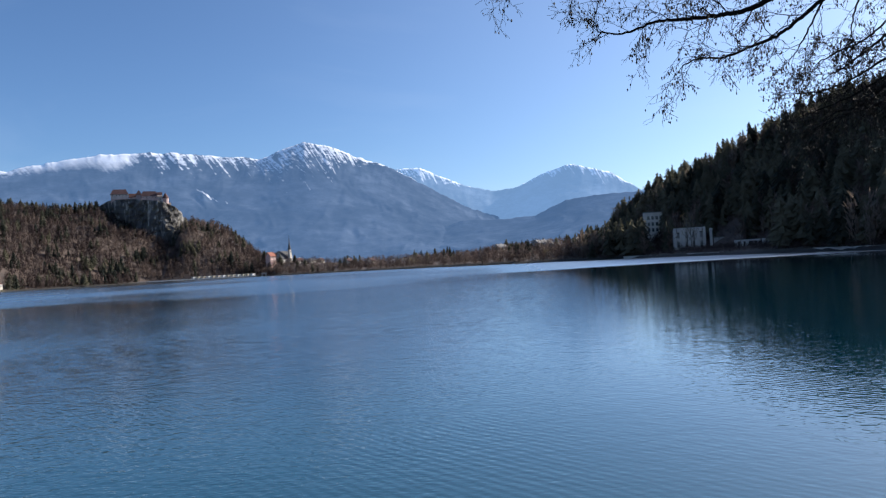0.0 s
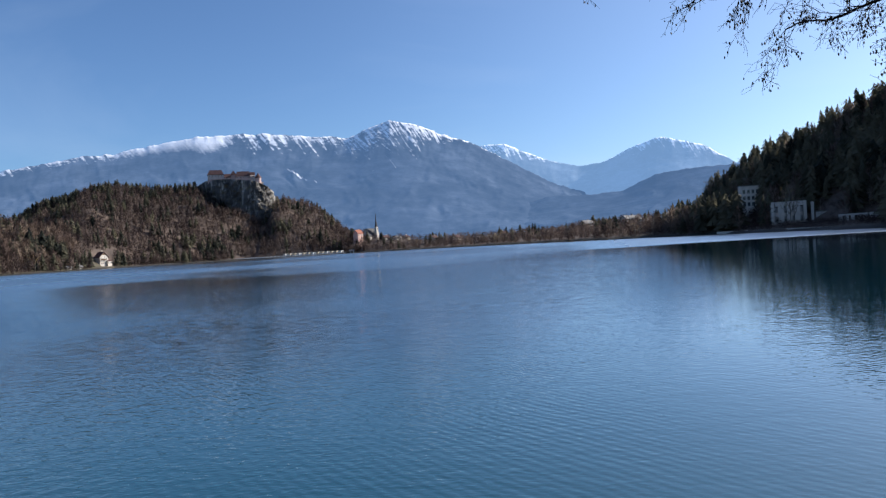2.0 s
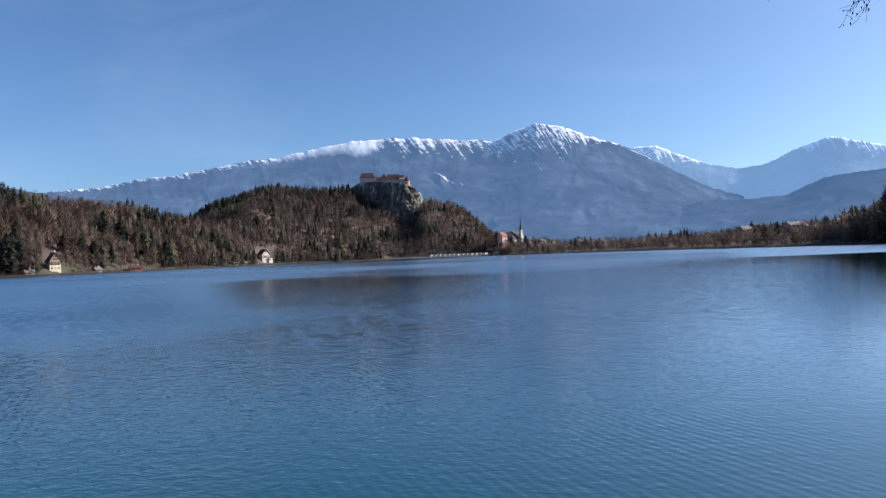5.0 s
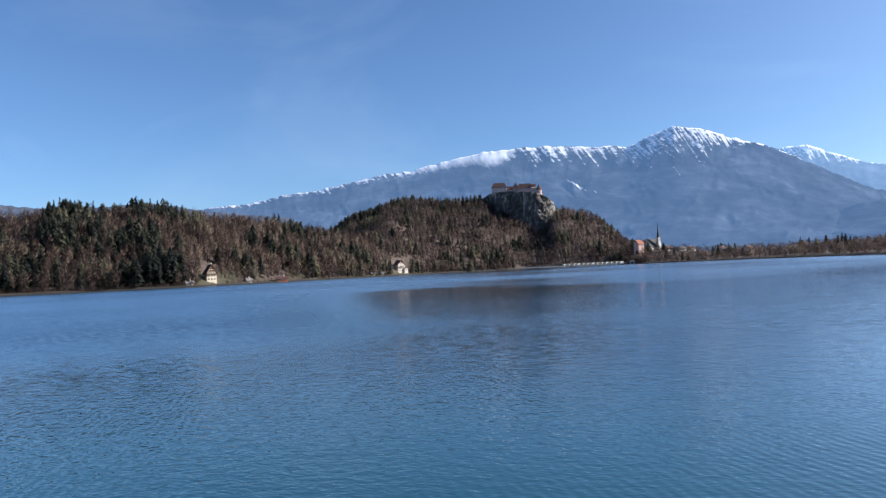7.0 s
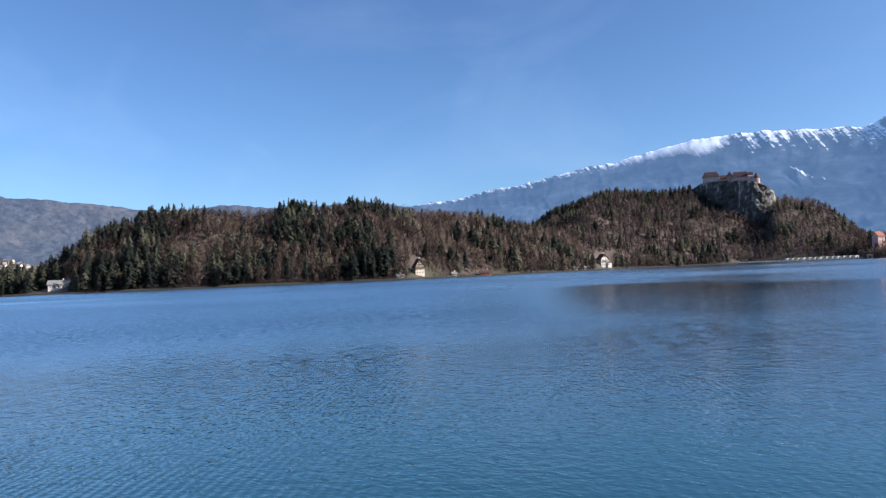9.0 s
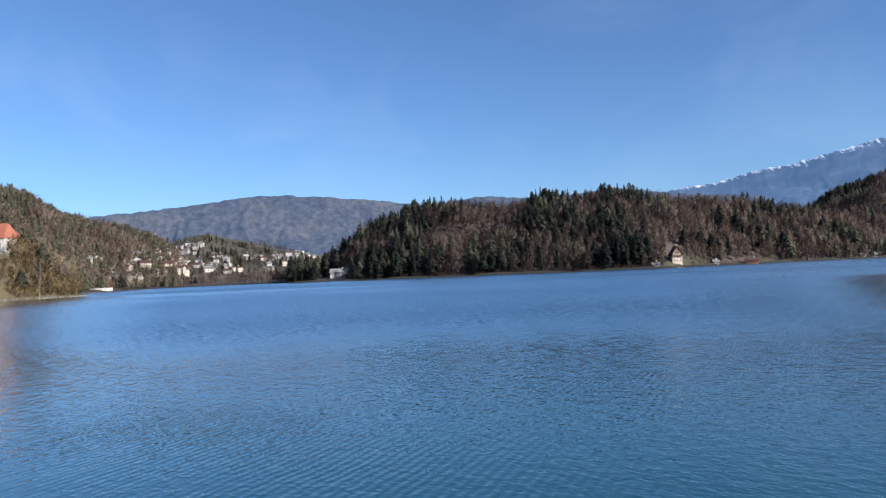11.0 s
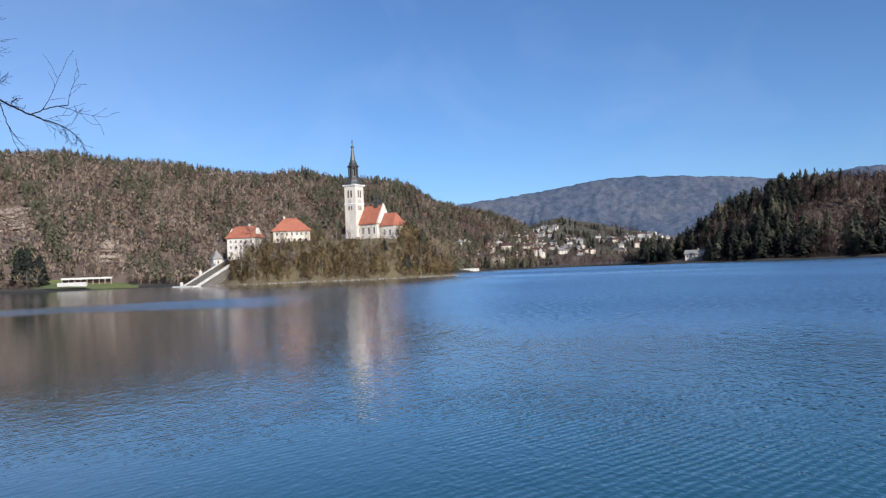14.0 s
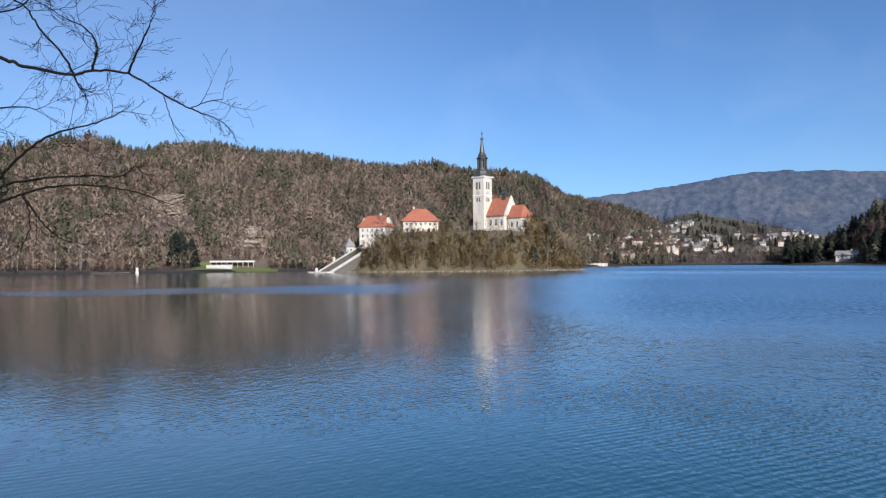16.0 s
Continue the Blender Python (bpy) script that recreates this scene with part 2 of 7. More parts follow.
WATER = make_water()
GROUND = make_ground()
MEADOW = make_meadow()
CONIFER = make_foliage("conifer_needles", [(0.0, (0.02, 0.025, 0.023)), (0.5, (0.041, 0.046, 0.035)), (1.0, (0.16, 0.148, 0.1))])
BARE = make_foliage("bare_twigs", [(0.0, (0.05, 0.038, 0.037)), (0.35, (0.095, 0.068, 0.06)), (0.7, (0.15, 0.107, 0.088)), (1.0, (0.25, 0.195, 0.155))])
OLIVE = make_foliage("budding_twigs", [(0.0, (0.13, 0.095, 0.055)), (0.5, (0.27, 0.195, 0.10)), (1.0, (0.38, 0.30, 0.145))])
# darker copy of the bare twigs
CASTLE_TWIGS = make_foliage("mauve_brown_twigs", [(0.0, (0.036, 0.028, 0.03)), (0.35, (0.064, 0.047, 0.046)), (0.7, (0.1, 0.074, 0.067)), (1.0, (0.17, 0.13, 0.115))])
# lightened copy of the bare twigs, standing for full sun on the hillside
HILL_TWIGS = make_foliage("lightened_twigs", [(0.0, (0.12, 0.086, 0.07)), (0.35, (0.22, 0.15, 0.116)), (0.7, (0.32, 0.225, 0.172)), (1.0, (0.42, 0.325, 0.245))])
TRUNK = surface("grey_bark", (0.12, 0.1, 0.08), (0.25, 0.22, 0.18), 0.8, 0.9)
NEAR_BARK = surface("dark_bank_bark", (0.006, 0.005, 0.0045), (0.016, 0.013, 0.011), 9.0, 0.75, 0.004)
NEAR_BARK.node_tree.nodes["Principled BSDF"].inputs["Specular IOR Level"].default_value = 0.1
BIRCH_BARK = surface("pale_birch_bark", (0.38, 0.36, 0.33), (0.6, 0.58, 0.54), 1.5, 0.85)
CONES = surface("dry_alder_cones", (0.02, 0.014, 0.01), (0.04, 0.027, 0.018), 60.0, 0.8)
LIMESTONE = make_rock("castle_limestone", (0.085, 0.08, 0.078), (0.56, 0.52, 0.46), 0.11)
OCHRE_ROCK = make_rock("ochre_rock", (0.36, 0.28, 0.225), (0.62, 0.52, 0.43), 0.16)
WHITE_WALL = make_plaster("white_lime_plaster", (0.60, 0.535, 0.46))
CREAM_WALL = make_plaster("cream_plaster", (0.60, 0.51, 0.39))
PINK_WALL = make_plaster("pink_plaster", (0.72, 0.45, 0.38))
GREY_WALL = make_plaster("weathered_grey_plaster", (0.42, 0.40, 0.37))
PALE_STONE = make_plaster("pale_castle_plaster", (0.5, 0.42, 0.38))
STONE_WALL = make_plaster("castle_stone_wall", (0.46, 0.33, 0.3))
RED_TILES = make_tiles("orange_clay_tiles", (0.27, 0.082, 0.045), (0.38, 0.135, 0.078))
OLD_TILES = make_tiles("old_brown_tiles", (0.065, 0.027, 0.024), (0.115, 0.05, 0.041))
CASTLE_TILES = make_tiles("dark_purple_brown_tiles", (0.044, 0.02, 0.022), (0.088, 0.04, 0.038))
DARK_ROOF = make_tiles("dark_slate", (0.035, 0.035, 0.04), (0.08, 0.075, 0.075))
GREY_ROOF = make_tiles("grey_roofing", (0.16, 0.15, 0.15), (0.28, 0.27, 0.26))
PATINA = surface("dark_metal_roof", (0.028, 0.03, 0.03), (0.065, 0.062, 0.055), 0.9, 0.5)
TIMBER = surface("brown_timber", (0.09, 0.045, 0.022), (0.17, 0.09, 0.045), 1.5, 0.7)
RED_TIMBER = surface("red_painted_boards", (0.28, 0.09, 0.045), (0.36, 0.13, 0.07), 1.0, 0.7)
CONCRETE = surface("pale_concrete", (0.42, 0.40, 0.36), (0.58, 0.55, 0.5), 0.4, 0.85)
STEPS = surface("worn_stone_steps", (0.10, 0.088, 0.076), (0.18, 0.158, 0.135), 0.8, 0.9)
LAWN = surface("winter_lawn", (0.085, 0.12, 0.03), (0.145, 0.15, 0.05), 0.15, 0.95)


def make_glass():
    n = Nodes("dark_window_glass", 0.08)
    n.bsdf.inputs["Base Color"].default_value = (0.02, 0.022, 0.026, 1)
    return n.mat


GLASS = make_glass()
# near-black colour painted in for the shade inside the belfry openings
OPENING_SHADE = surface("belfry_opening_shade", (0.008, 0.007, 0.006), (0.02, 0.016, 0.013), 2.0, 0.95)
WINDOW_WHITE = make_plaster("white_window_paint", (0.75, 0.73, 0.7))


# ---- building blocks ----
def pol(az, r, z=0.0):
    """A place by its bearing (degrees to the left of straight ahead) and distance from the bank."""
    return (-r * math.sin(radians(az)), r * math.cos(radians(az)), z)


def there(az, r, z=0.0, turn=0.0):
    """A pose whose x runs to the right and y away, as seen from the bank."""
    return pose(*pol(az, r, z), 0, 0, az + turn)


def rise(az_el, r):
    """Height of what stands el degrees above the eye at distance r."""
    return EYE + r * math.tan(radians(az_el))


class Shape:
    """Collects vertices and faces of one mesh."""

    def __init__(self):
        self.v, self.f = [], []

    def put(self, verts, faces):
        k = len(self.v)
        self.v += [tuple(p) for p in verts]
        self.f += [tuple(i + k for i in face) for face in faces]
        return self

    def box(self, x0, x1, y0, y1, z0, z1):
        v = [(x, y, z) for z in (z0, z1) for x, y in ((x0, y0), (x1, y0), (x1, y1), (x0, y1))]
        return self.put(v, [(3, 2, 1, 0), (4, 5, 6, 7), (0, 1, 5, 4), (1, 2, 6, 5), (2, 3, 7, 6), (3, 0, 4, 7)])

    def loft(self, rings, close=True):
        """Joins rings of equal length; caps both ends."""
        n = len(rings[0])
        v = [p for ring in rings for p in ring]
        f = [(k * n + i, k * n + (i + 1) % n, (k + 1) * n + (i + 1) % n, (k + 1) * n + i) for k in range(len(rings) - 1) for i in range(n)]
        if close:
            f += [tuple(range(n))[::-1], tuple((len(rings) - 1) * n + i for i in range(n))]
        return self.put(v, f)

    def lathe(self, profile, sides=8, turn=0.0, x=0.0, y=0.0):
        rings = [[(x + r * math.cos(2 * math.pi * i / sides + turn), y + r * math.sin(2 * math.pi * i / sides + turn), z) for i in range(sides)] for r, z in profile]
        return self.loft(rings)

    def square(self, profile, x=0.0, y=0.0):
        return self.loft([[(x - w, y - w, z), (x + w, y - w, z), (x + w, y + w, z), (x - w, y + w, z)] for w, z in profile])

    def tube(self, pts, radii, sides=5):
        rings = []
        for k, p in enumerate(pts):
            a, b = Vector(pts[max(k - 1, 0)]), Vector(pts[min(k + 1, len(pts) - 1)])
            d = (b - a).normalized()
            side = d.cross(Vector((0.13, 0.27, 1.0))).normalized()
            up = side.cross(d)
            rings.append([tuple(Vector(p) + radii[k] * (math.cos(2 * math.pi * i / sides) * side + math.sin(2 * math.pi * i / sides) * up)) for i in range(sides)])
        return self.loft(rings)

    def gable(self, x0, x1, y0, y1, z0, z1, thick=0.35):
        """A pitched roof slab, ridge along x."""
        ym = (y0 + y1) / 2
        for a in (y0, y1):
            self.loft([[(x, a, z0), (x, ym, z1), (x, ym, z1 - thick), (x, a, z0 - thick)] for x in (x0, x1)])
        return self

    def hip(self, x0, x1, y0, y1, z0, z1, inset, thick=0.35):
        ym = (y0 + y1) / 2
        v = [(x0, y0, z0), (x1, y0, z0), (x1, y1, z0), (x0, y1, z0), (x0 + inset, ym, z1), (x1 - inset, ym, z1)]
        v += [(x0, y0, z0 - thick), (x1, y0, z0 - thick), (x1, y1, z0 - thick), (x0, y1, z0 - thick)]
        return self.put(v, [(0, 1, 5, 4), (1, 2, 5), (2, 3, 4, 5), (3, 0, 4), (6, 7, 1, 0), (7, 8, 2, 1), (8, 9, 3, 2), (9, 6, 0, 3), (9, 8, 7, 6)])

    def wedge(self, x0, x1, y0, y1, z0, z1):
        """The gable triangles of a house as one solid prism, ridge along x."""
        ym = (y0 + y1) / 2
        return self.loft([[(x, y0, z0), (x, ym, z1), (x, y1, z0)] for x in (x0, x1)])

    def mesh(self, name, mat, smooth=False):
        me = bpy.data.meshes.new(name)
        me.from_pydata(self.v, [], self.f)
        bm = bmesh.new()
        bm.from_mesh(me)
        bmesh.ops.recalc_face_normals(bm, faces=bm.faces)
        bm.to_mesh(me)
        bm.free()
        me.materials.append(mat)
        if smooth:
            me.polygons.foreach_set("use_smooth", [True] * len(me.polygons))
        return me


def part(name, shape, mat, parent, label="", smooth=False, place=None):
    """Links a shape as one mesh object under a thing or a part."""
    data = shape if isinstance(shape, bpy.types.Mesh) else shape.mesh(name, mat, smooth)
    ob = new(name, data)
    ob.parent = parent
    if place is not None:
        ob.matrix_basis = place
    return tagged(ob, label)


def thing(name, m, label, category, group="", kind=""):
    ob = new(name)
    ob.matrix_basis = m
    return tagged(ob, label, category, group, kind)


def big_mesh(name, verts, faces, mats, index=None, smooth=False, crown_normals=None, **attributes):
    """One mesh from arrays of vertices and equal-sized faces, with float attributes on its points."""
    verts, faces = np.asarray(verts, np.float32), np.asarray(faces, np.int32)
    me = bpy.data.meshes.new(name)
    n, k = faces.shape
    me.vertices.add(len(verts))
    me.vertices.foreach_set("co", verts.ravel())
    me.loops.add(n * k)
    me.loops.foreach_set("vertex_index", faces.ravel())
    me.polygons.add(n)
    me.polygons.foreach_set("loop_start", np.arange(0, n * k, k, dtype=np.int32))
    for m in mats:
        me.materials.append(m)
    if index is not None:
        me.polygons.foreach_set("material_index", np.asarray(index, np.int32))
    for key, values in attributes.items():
        me.attributes.new(key, 'FLOAT', 'POINT').data.foreach_set("value", np.asarray(values, np.float32))
    if smooth:
        me.polygons.foreach_set("use_smooth", np.ones(n, bool))
    me.update(calc_edges=True)
    me.validate()
    if crown_normals is not None:
        me.polygons.foreach_set("use_smooth", np.ones(n, bool))
        me.normals_split_custom_set_from_vertices(np.asarray(crown_normals, np.float32))
    return me


RNG = np.random.default_rng(7)
WAVES = [(RNG.normal(size=2), RNG.uniform(0, 6.28)) for _ in range(24)]


def fbm(x, y, size, octaves=4, shift=0):
    """Smooth rolling noise, about -1 to 1, of the given size in metres."""
    total = 0.0
    for o in range(octaves):
        for k in range(5):
            d, ph = WAVES[(5 * o + k + shift) % len(WAVES)]
            d = d / np.hypot(*d)
            s = 2 * math.pi * 2 ** o / size * (0.7 + 0.15 * k)
            total = total + np.sin((x * d[0] + y * d[1]) * s + ph + 1.7 * o) * 0.5 ** o * 0.42
    return total


def smooth(t):
    t = np.clip(t, 0, 1)
    return t * t * (3 - 2 * t)


# ---- the lie of the land ----
SHORE_AZ = [-60, -36, -31, -26, -20, -12, -8, -3, 3, 8, 14, 22, 30, 34, 42, 47, 57, 66, 72, 76, 80, 88, 93, 104, 118, 133, 145]
SHORE_R = [220, 240, 258, 300, 370, 480, 530, 640, 780, 900, 1000, 1000, 880, 760, 630, 555, 570, 600, 640, 700, 780, 760, 640, 460, 405, 400, 360]


class Hill:
    """A wooded ridge: skyline by bearing, ridge distance, start distance behind the shore and tree height on it."""

    def __init__(self, az, el, ridge, start, tree, power=0.9, back=1.2):
        self.az, self.el, self.ridge, self.start, self.tree, self.power, self.back = az, el, ridge, start, tree, power, back

    def crest(self, a):
        return np.interp(a, self.az, self.ridge) if isinstance(self.ridge, list) else np.full_like(a, float(self.ridge))

    def height(self, a, r):
        rr = self.crest(a)
        top = np.maximum(EYE + rr * np.tan(np.radians(np.interp(a, self.az, self.el))) - 0.85 * self.tree, 0)
        edge = smooth((a - self.az[0]) / 1.5 + 0.6) * smooth((self.az[-1] - a) / 1.5 + 0.6)
        r0 = np.interp(a, SHORE_AZ, SHORE_R) + self.start
        t = (r - r0) / np.maximum(rr - r0, 1)
        up = np.clip(t, 0, 1) ** self.power
        up = 0.6 * up + 0.4 * np.sin(np.clip(t, 0, 1) * math.pi / 2)
        down = np.maximum(1 - (np.clip(t - 1, 0, 9) / self.back) ** 2, 0)
        x, y = -r * np.sin(np.radians(a)), r * np.cos(np.radians(a))
        lumps = 1 + 0.10 * fbm(x, y, 160, 3) * np.sin(np.clip(t, 0, 1) * math.pi)
        return top * edge * np.where(t < 1, up * lumps, down)


CASTLE_HILL = Hill([12.8, 14.1, 15.4, 16.2, 17.5, 19.6, 20.3, 21.2, 22.6, 24, 25.3, 27.8, 30.7, 32.3, 33.9, 35.4, 36.8, 39, 42],
                   [0.6, 1.7, 2.7, 3.5, 4.25, 4.5, 3.2, 3.3, 3.9, 4.5, 5.6, 5.4, 5.8, 5.65, 4.9, 4.6, 3.6, 2.6, 1.0], 1200, 30, 11)
LEFT_HILL = Hill([34, 37.3, 40.4, 43.5, 46.2, 48.4, 50.8, 53.7, 56, 57.6, 59.7, 63.4, 65, 66.8, 68.1, 70.7, 71.4, 73.9, 75.2, 77],
                 [2.9, 3.6, 4.25, 4.65, 4.95, 5.45, 5.85, 5.5, 5.8, 5.45, 5.35, 5.6, 5.4, 5.2, 4.6, 3.6, 2.9, 1.1, 0.7, 0.2],
                 [900, 880, 850, 820, 800, 780, 770, 770, 770, 770, 775, 780, 785, 790, 790, 790, 790, 790, 790, 790], 12, 18)
ISLAND_HILL = Hill([84, 84.7, 85.6, 87.6, 89.8, 91.9, 93.6, 96.3, 100.8, 103.4, 107.9, 111.9, 116.1, 119, 122, 124.9, 126.8, 129.6, 133, 140, 150],
                   [2.2, 2.9, 3.6, 4.4, 4.95, 5.5, 6.4, 7.35, 7.65, 7.8, 8.1, 8.5, 8.8, 9.0, 8.8, 8.6, 9.1, 8.8, 8.0, 7.5, 7.0],
                   [1050, 1050, 1040, 1020, 1000, 980, 960, 930, 900, 890, 870, 860, 850, 850, 850, 850, 850, 840, 830, 800, 760], 25, 11.5, 0.75)
# beyond bearing -32 the ridge is unseen, raised to shade the visible slope
SHADE_HILL = Hill([-110, -80, -60, -45, -38, -35, -32, -27.7, -25.9, -24, -22, -19.2, -17.6, -16.3, -15.4, -13.7, -12.5, -11.3],
                  [8, 14, 17, 17.5, 16, 14, 10.9, 9.4, 8.6, 8.1, 7.5, 6.2, 5.85, 5.1, 4.35, 3.4, 1.3, 0.2],
                  [500, 560, 620, 660, 660, 660, 660, 660, 660, 660, 670, 680, 685, 690, 690, 690, 700, 700], 72, 20)
TOWN_RISE = Hill([-14, -9, -5, -2, 3, 8, 11, 14, 17], [1.0, 1.3, 1.15, 0.85, 0.75, 0.9, 1.25, 1.35, 0.6], 1110, 22, 9, 0.9, 2.5)
VILLAGE_RISE = Hill([68, 72, 74, 77, 79.5, 82, 83, 84.3, 86, 89, 93, 97], [1.5, 1.7, 1.9, 2.5, 3.1, 3.8, 3.75, 3.3, 2.7, 2.3, 2.0, 1.5], 1900, 60, 6, 1.15, 1.5)
HILLS = [CASTLE_HILL, LEFT_HILL, ISLAND_HILL, SHADE_HILL, TOWN_RISE, VILLAGE_RISE]


def land(a, r):
    """Height of the ground at bearings a and distances r (arrays)."""
    a, r = np.broadcast_arrays(np.asarray(a, float), np.asarray(r, float))
    x, y = -r * np.sin(np.radians(a)), r * np.cos(np.radians(a))
    wiggle = 5 * fbm(x, y, 70, 3)
    far = np.where((a > -42) & (a < 142), r - np.interp(a, SHORE_AZ, SHORE_R) - wiggle, r - np.interp(a, SHORE_AZ, SHORE_R) * 0.6)
    nx, ny = -math.sin(radians(50)), math.cos(radians(50))
    near = 0.9 - (x * nx + y * ny) + 0.15 * fbm(x, y, 6, 2)
    z_far = np.where(far > 0, 0.6 * np.clip(far, 0, 2) + 0.05 * np.clip(far - 2, 0, 40), np.maximum(far * 0.15, -4))
    z_near = np.where(near > 0, np.minimum(near * 3.0, 2.0) + 0.05 * np.clip(near - 2, 0, 200), np.maximum(near * 0.5, -4))
    z = np.maximum(z_far, z_near)
    for h in HILLS:
        z = np.maximum(z, np.where(far > 0, h.height(a, r), -4))
    return z + np.where(z > 2.5, 0.35 * fbm(x, y, 22, 2), 0)


def ground_at(az, r):
    return float(land(np.array([az]), np.array([r]))[0])


def make_land():
    az = np.concatenate([np.arange(-62, 152, 0.4), np.arange(152, 298, 4)])
    r = np.concatenate([[0.01, 0.8, 1.6, 2.2, 2.8, 3.6, 5, 8, 14, 30, 70, 140], np.arange(200, 1000, 9), np.geomspace(1000, 2000, 45)[0:], np.geomspace(2060, 4850, 14)])
    A, R = np.meshgrid(np.where(az > 180, az - 360, az), r, indexing="ij")
    Z = land(A, R)
    x, y = -R * np.sin(np.radians(A)), R * np.cos(np.radians(A))
    n, m = A.shape
    i, j = np.meshgrid(np.arange(n), np.arange(m - 1), indexing="ij")
    k = (i + 1) % n
    faces = np.stack([i * m + j, i * m + j + 1, k * m + j + 1, k * m + j], -1).reshape(-1, 4)
    verts = np.stack([x, y, Z], -1).reshape(-1, 3)
    az_f = A[i, j].ravel()
    off = R[i, j].ravel() - np.interp(az_f, SHORE_AZ, SHORE_R)
    shore_grass = (off > 3) & (off < 38) & (((az_f > 44) & (az_f < 47.4)) | ((az_f > 30.2) & (az_f < 36)) | ((az_f > 37.6) & (az_f < 40.6)))
    meadow = (((az_f > 74) & (az_f < 86) & (R[i, j].ravel() > 950)) | shore_grass).astype(int)
    ob = new("ground", big_mesh("ground", verts, faces, [GROUND, MEADOW], meadow, True))
    return tagged(ob, "brown leaf-strewn wooded hills and grassy banks round the lake", "ground", kind="structure")


def make_lake():
    az = np.concatenate([np.arange(-44, 146, 1.0), np.arange(146, 316, 10.0)])
    r = np.concatenate([[0.5, 2, 5], np.geomspace(9, 1350, 110)])
    A, R = np.meshgrid(az, r, indexing="ij")
    n, m = A.shape
    i, j = np.meshgrid(np.arange(n), np.arange(m - 1), indexing="ij")
    k = (i + 1) % n
    faces = np.stack([i * m + j, i * m + j + 1, k * m + j + 1, k * m + j], -1).reshape(-1, 4)
    x, y = -R * np.sin(np.radians(A)), R * np.cos(np.radians(A))
    # wind lanes: breezy water off the far shores, calmer water in their lee
    shore = np.interp(A, SHORE_AZ, SHORE_R)
    drift = 0.12 * fbm(x, y, 220, 3, 6)
    open_water = np.interp(A, [-40, -12, 0, 14, 24, 34, 45, 85, 93, 97, 104, 112, 118, 140], [0.01, 0.03, 0.35, 0.5, 0.4, 0.65, 0.9, 0.85, 0.42, 0.2, 0.2, 0.16, 0.06, 0.03])
    lane_right = smooth((R - 205 - 1.5 * (-A - 13)) / 14) * smooth((-2 - A) / 8)
    lane_left = smooth((R - 92 - 8 * fbm(x, y, 60, 2, 3)) / 12) * smooth((138 - R) / 18) * smooth((A - 100) / 10)
    breeze = np.clip(open_water + 0.8 * lane_right + 0.4 * lane_left + 0.12 * smooth((R - 130) / 40) * smooth((A - 106) / 8) + drift * np.minimum(1, 3 * open_water), 0.03, 1.1)
    calm = smooth((R - 42) / 22) * smooth((175 - R + 20 * fbm(x, y, 90, 2, 5)) / 35) * smooth((A + 9) / 8) * smooth((41 - A) / 9)
    breeze = breeze * (1 - 0.55 * calm)
    far = smooth((R - 8) / 55)
    rough = 0.025 + (0.01 + 0.31 * np.clip(breeze - 0.02, 0, 1.1) ** 0.75) * far
    near = 1 - smooth((R - 15) / 20)
    slope = 0.92 * np.clip(breeze - 0.06, 0, 1.1) ** 0.8 * smooth((R - 10) / 60)
    broad = smooth((A - 38) / 10) * smooth((96 - A) / 6)
    # tilt towards the camera, where the water is roughest
    eye_lean = 0.13 * np.clip(slope - 0.3, 0, 1) / 0.5
    slope = slope * (1 - 0.25 * broad)
    rough = rough * (1 - 0.25 * broad)
    # coat grows with distance, and more at bearings 38-96, to brighten the water
    coat_gain = np.minimum(1, 0.08 + 0.5 * smooth((R - 11) / 28) + 0.42 * smooth((R - 60) / 160) + 0.36 * broad * smooth((R - 20) / 40))
    ruffle = (0.36 + 1.0 * breeze) * (0.7 + 0.3 * smooth((R - 10) / 12)) * (1 - smooth((R - 30) / 150))
    ob = new("water", big_mesh("water", np.stack([x, y, 0 * R], -1).reshape(-1, 3), faces, [WATER], smooth=True, ruffle=ruffle.ravel(), rough=rough.ravel(), slope=slope.ravel(), near=near.ravel(), eye_lean=eye_lean.ravel(), depth=smooth((R - 9) / 26).ravel(), coat_gain=coat_gain.ravel()))
    return tagged(ob, "rippled deep blue-green lake water mirroring hills and sky", "lake", kind="structure")


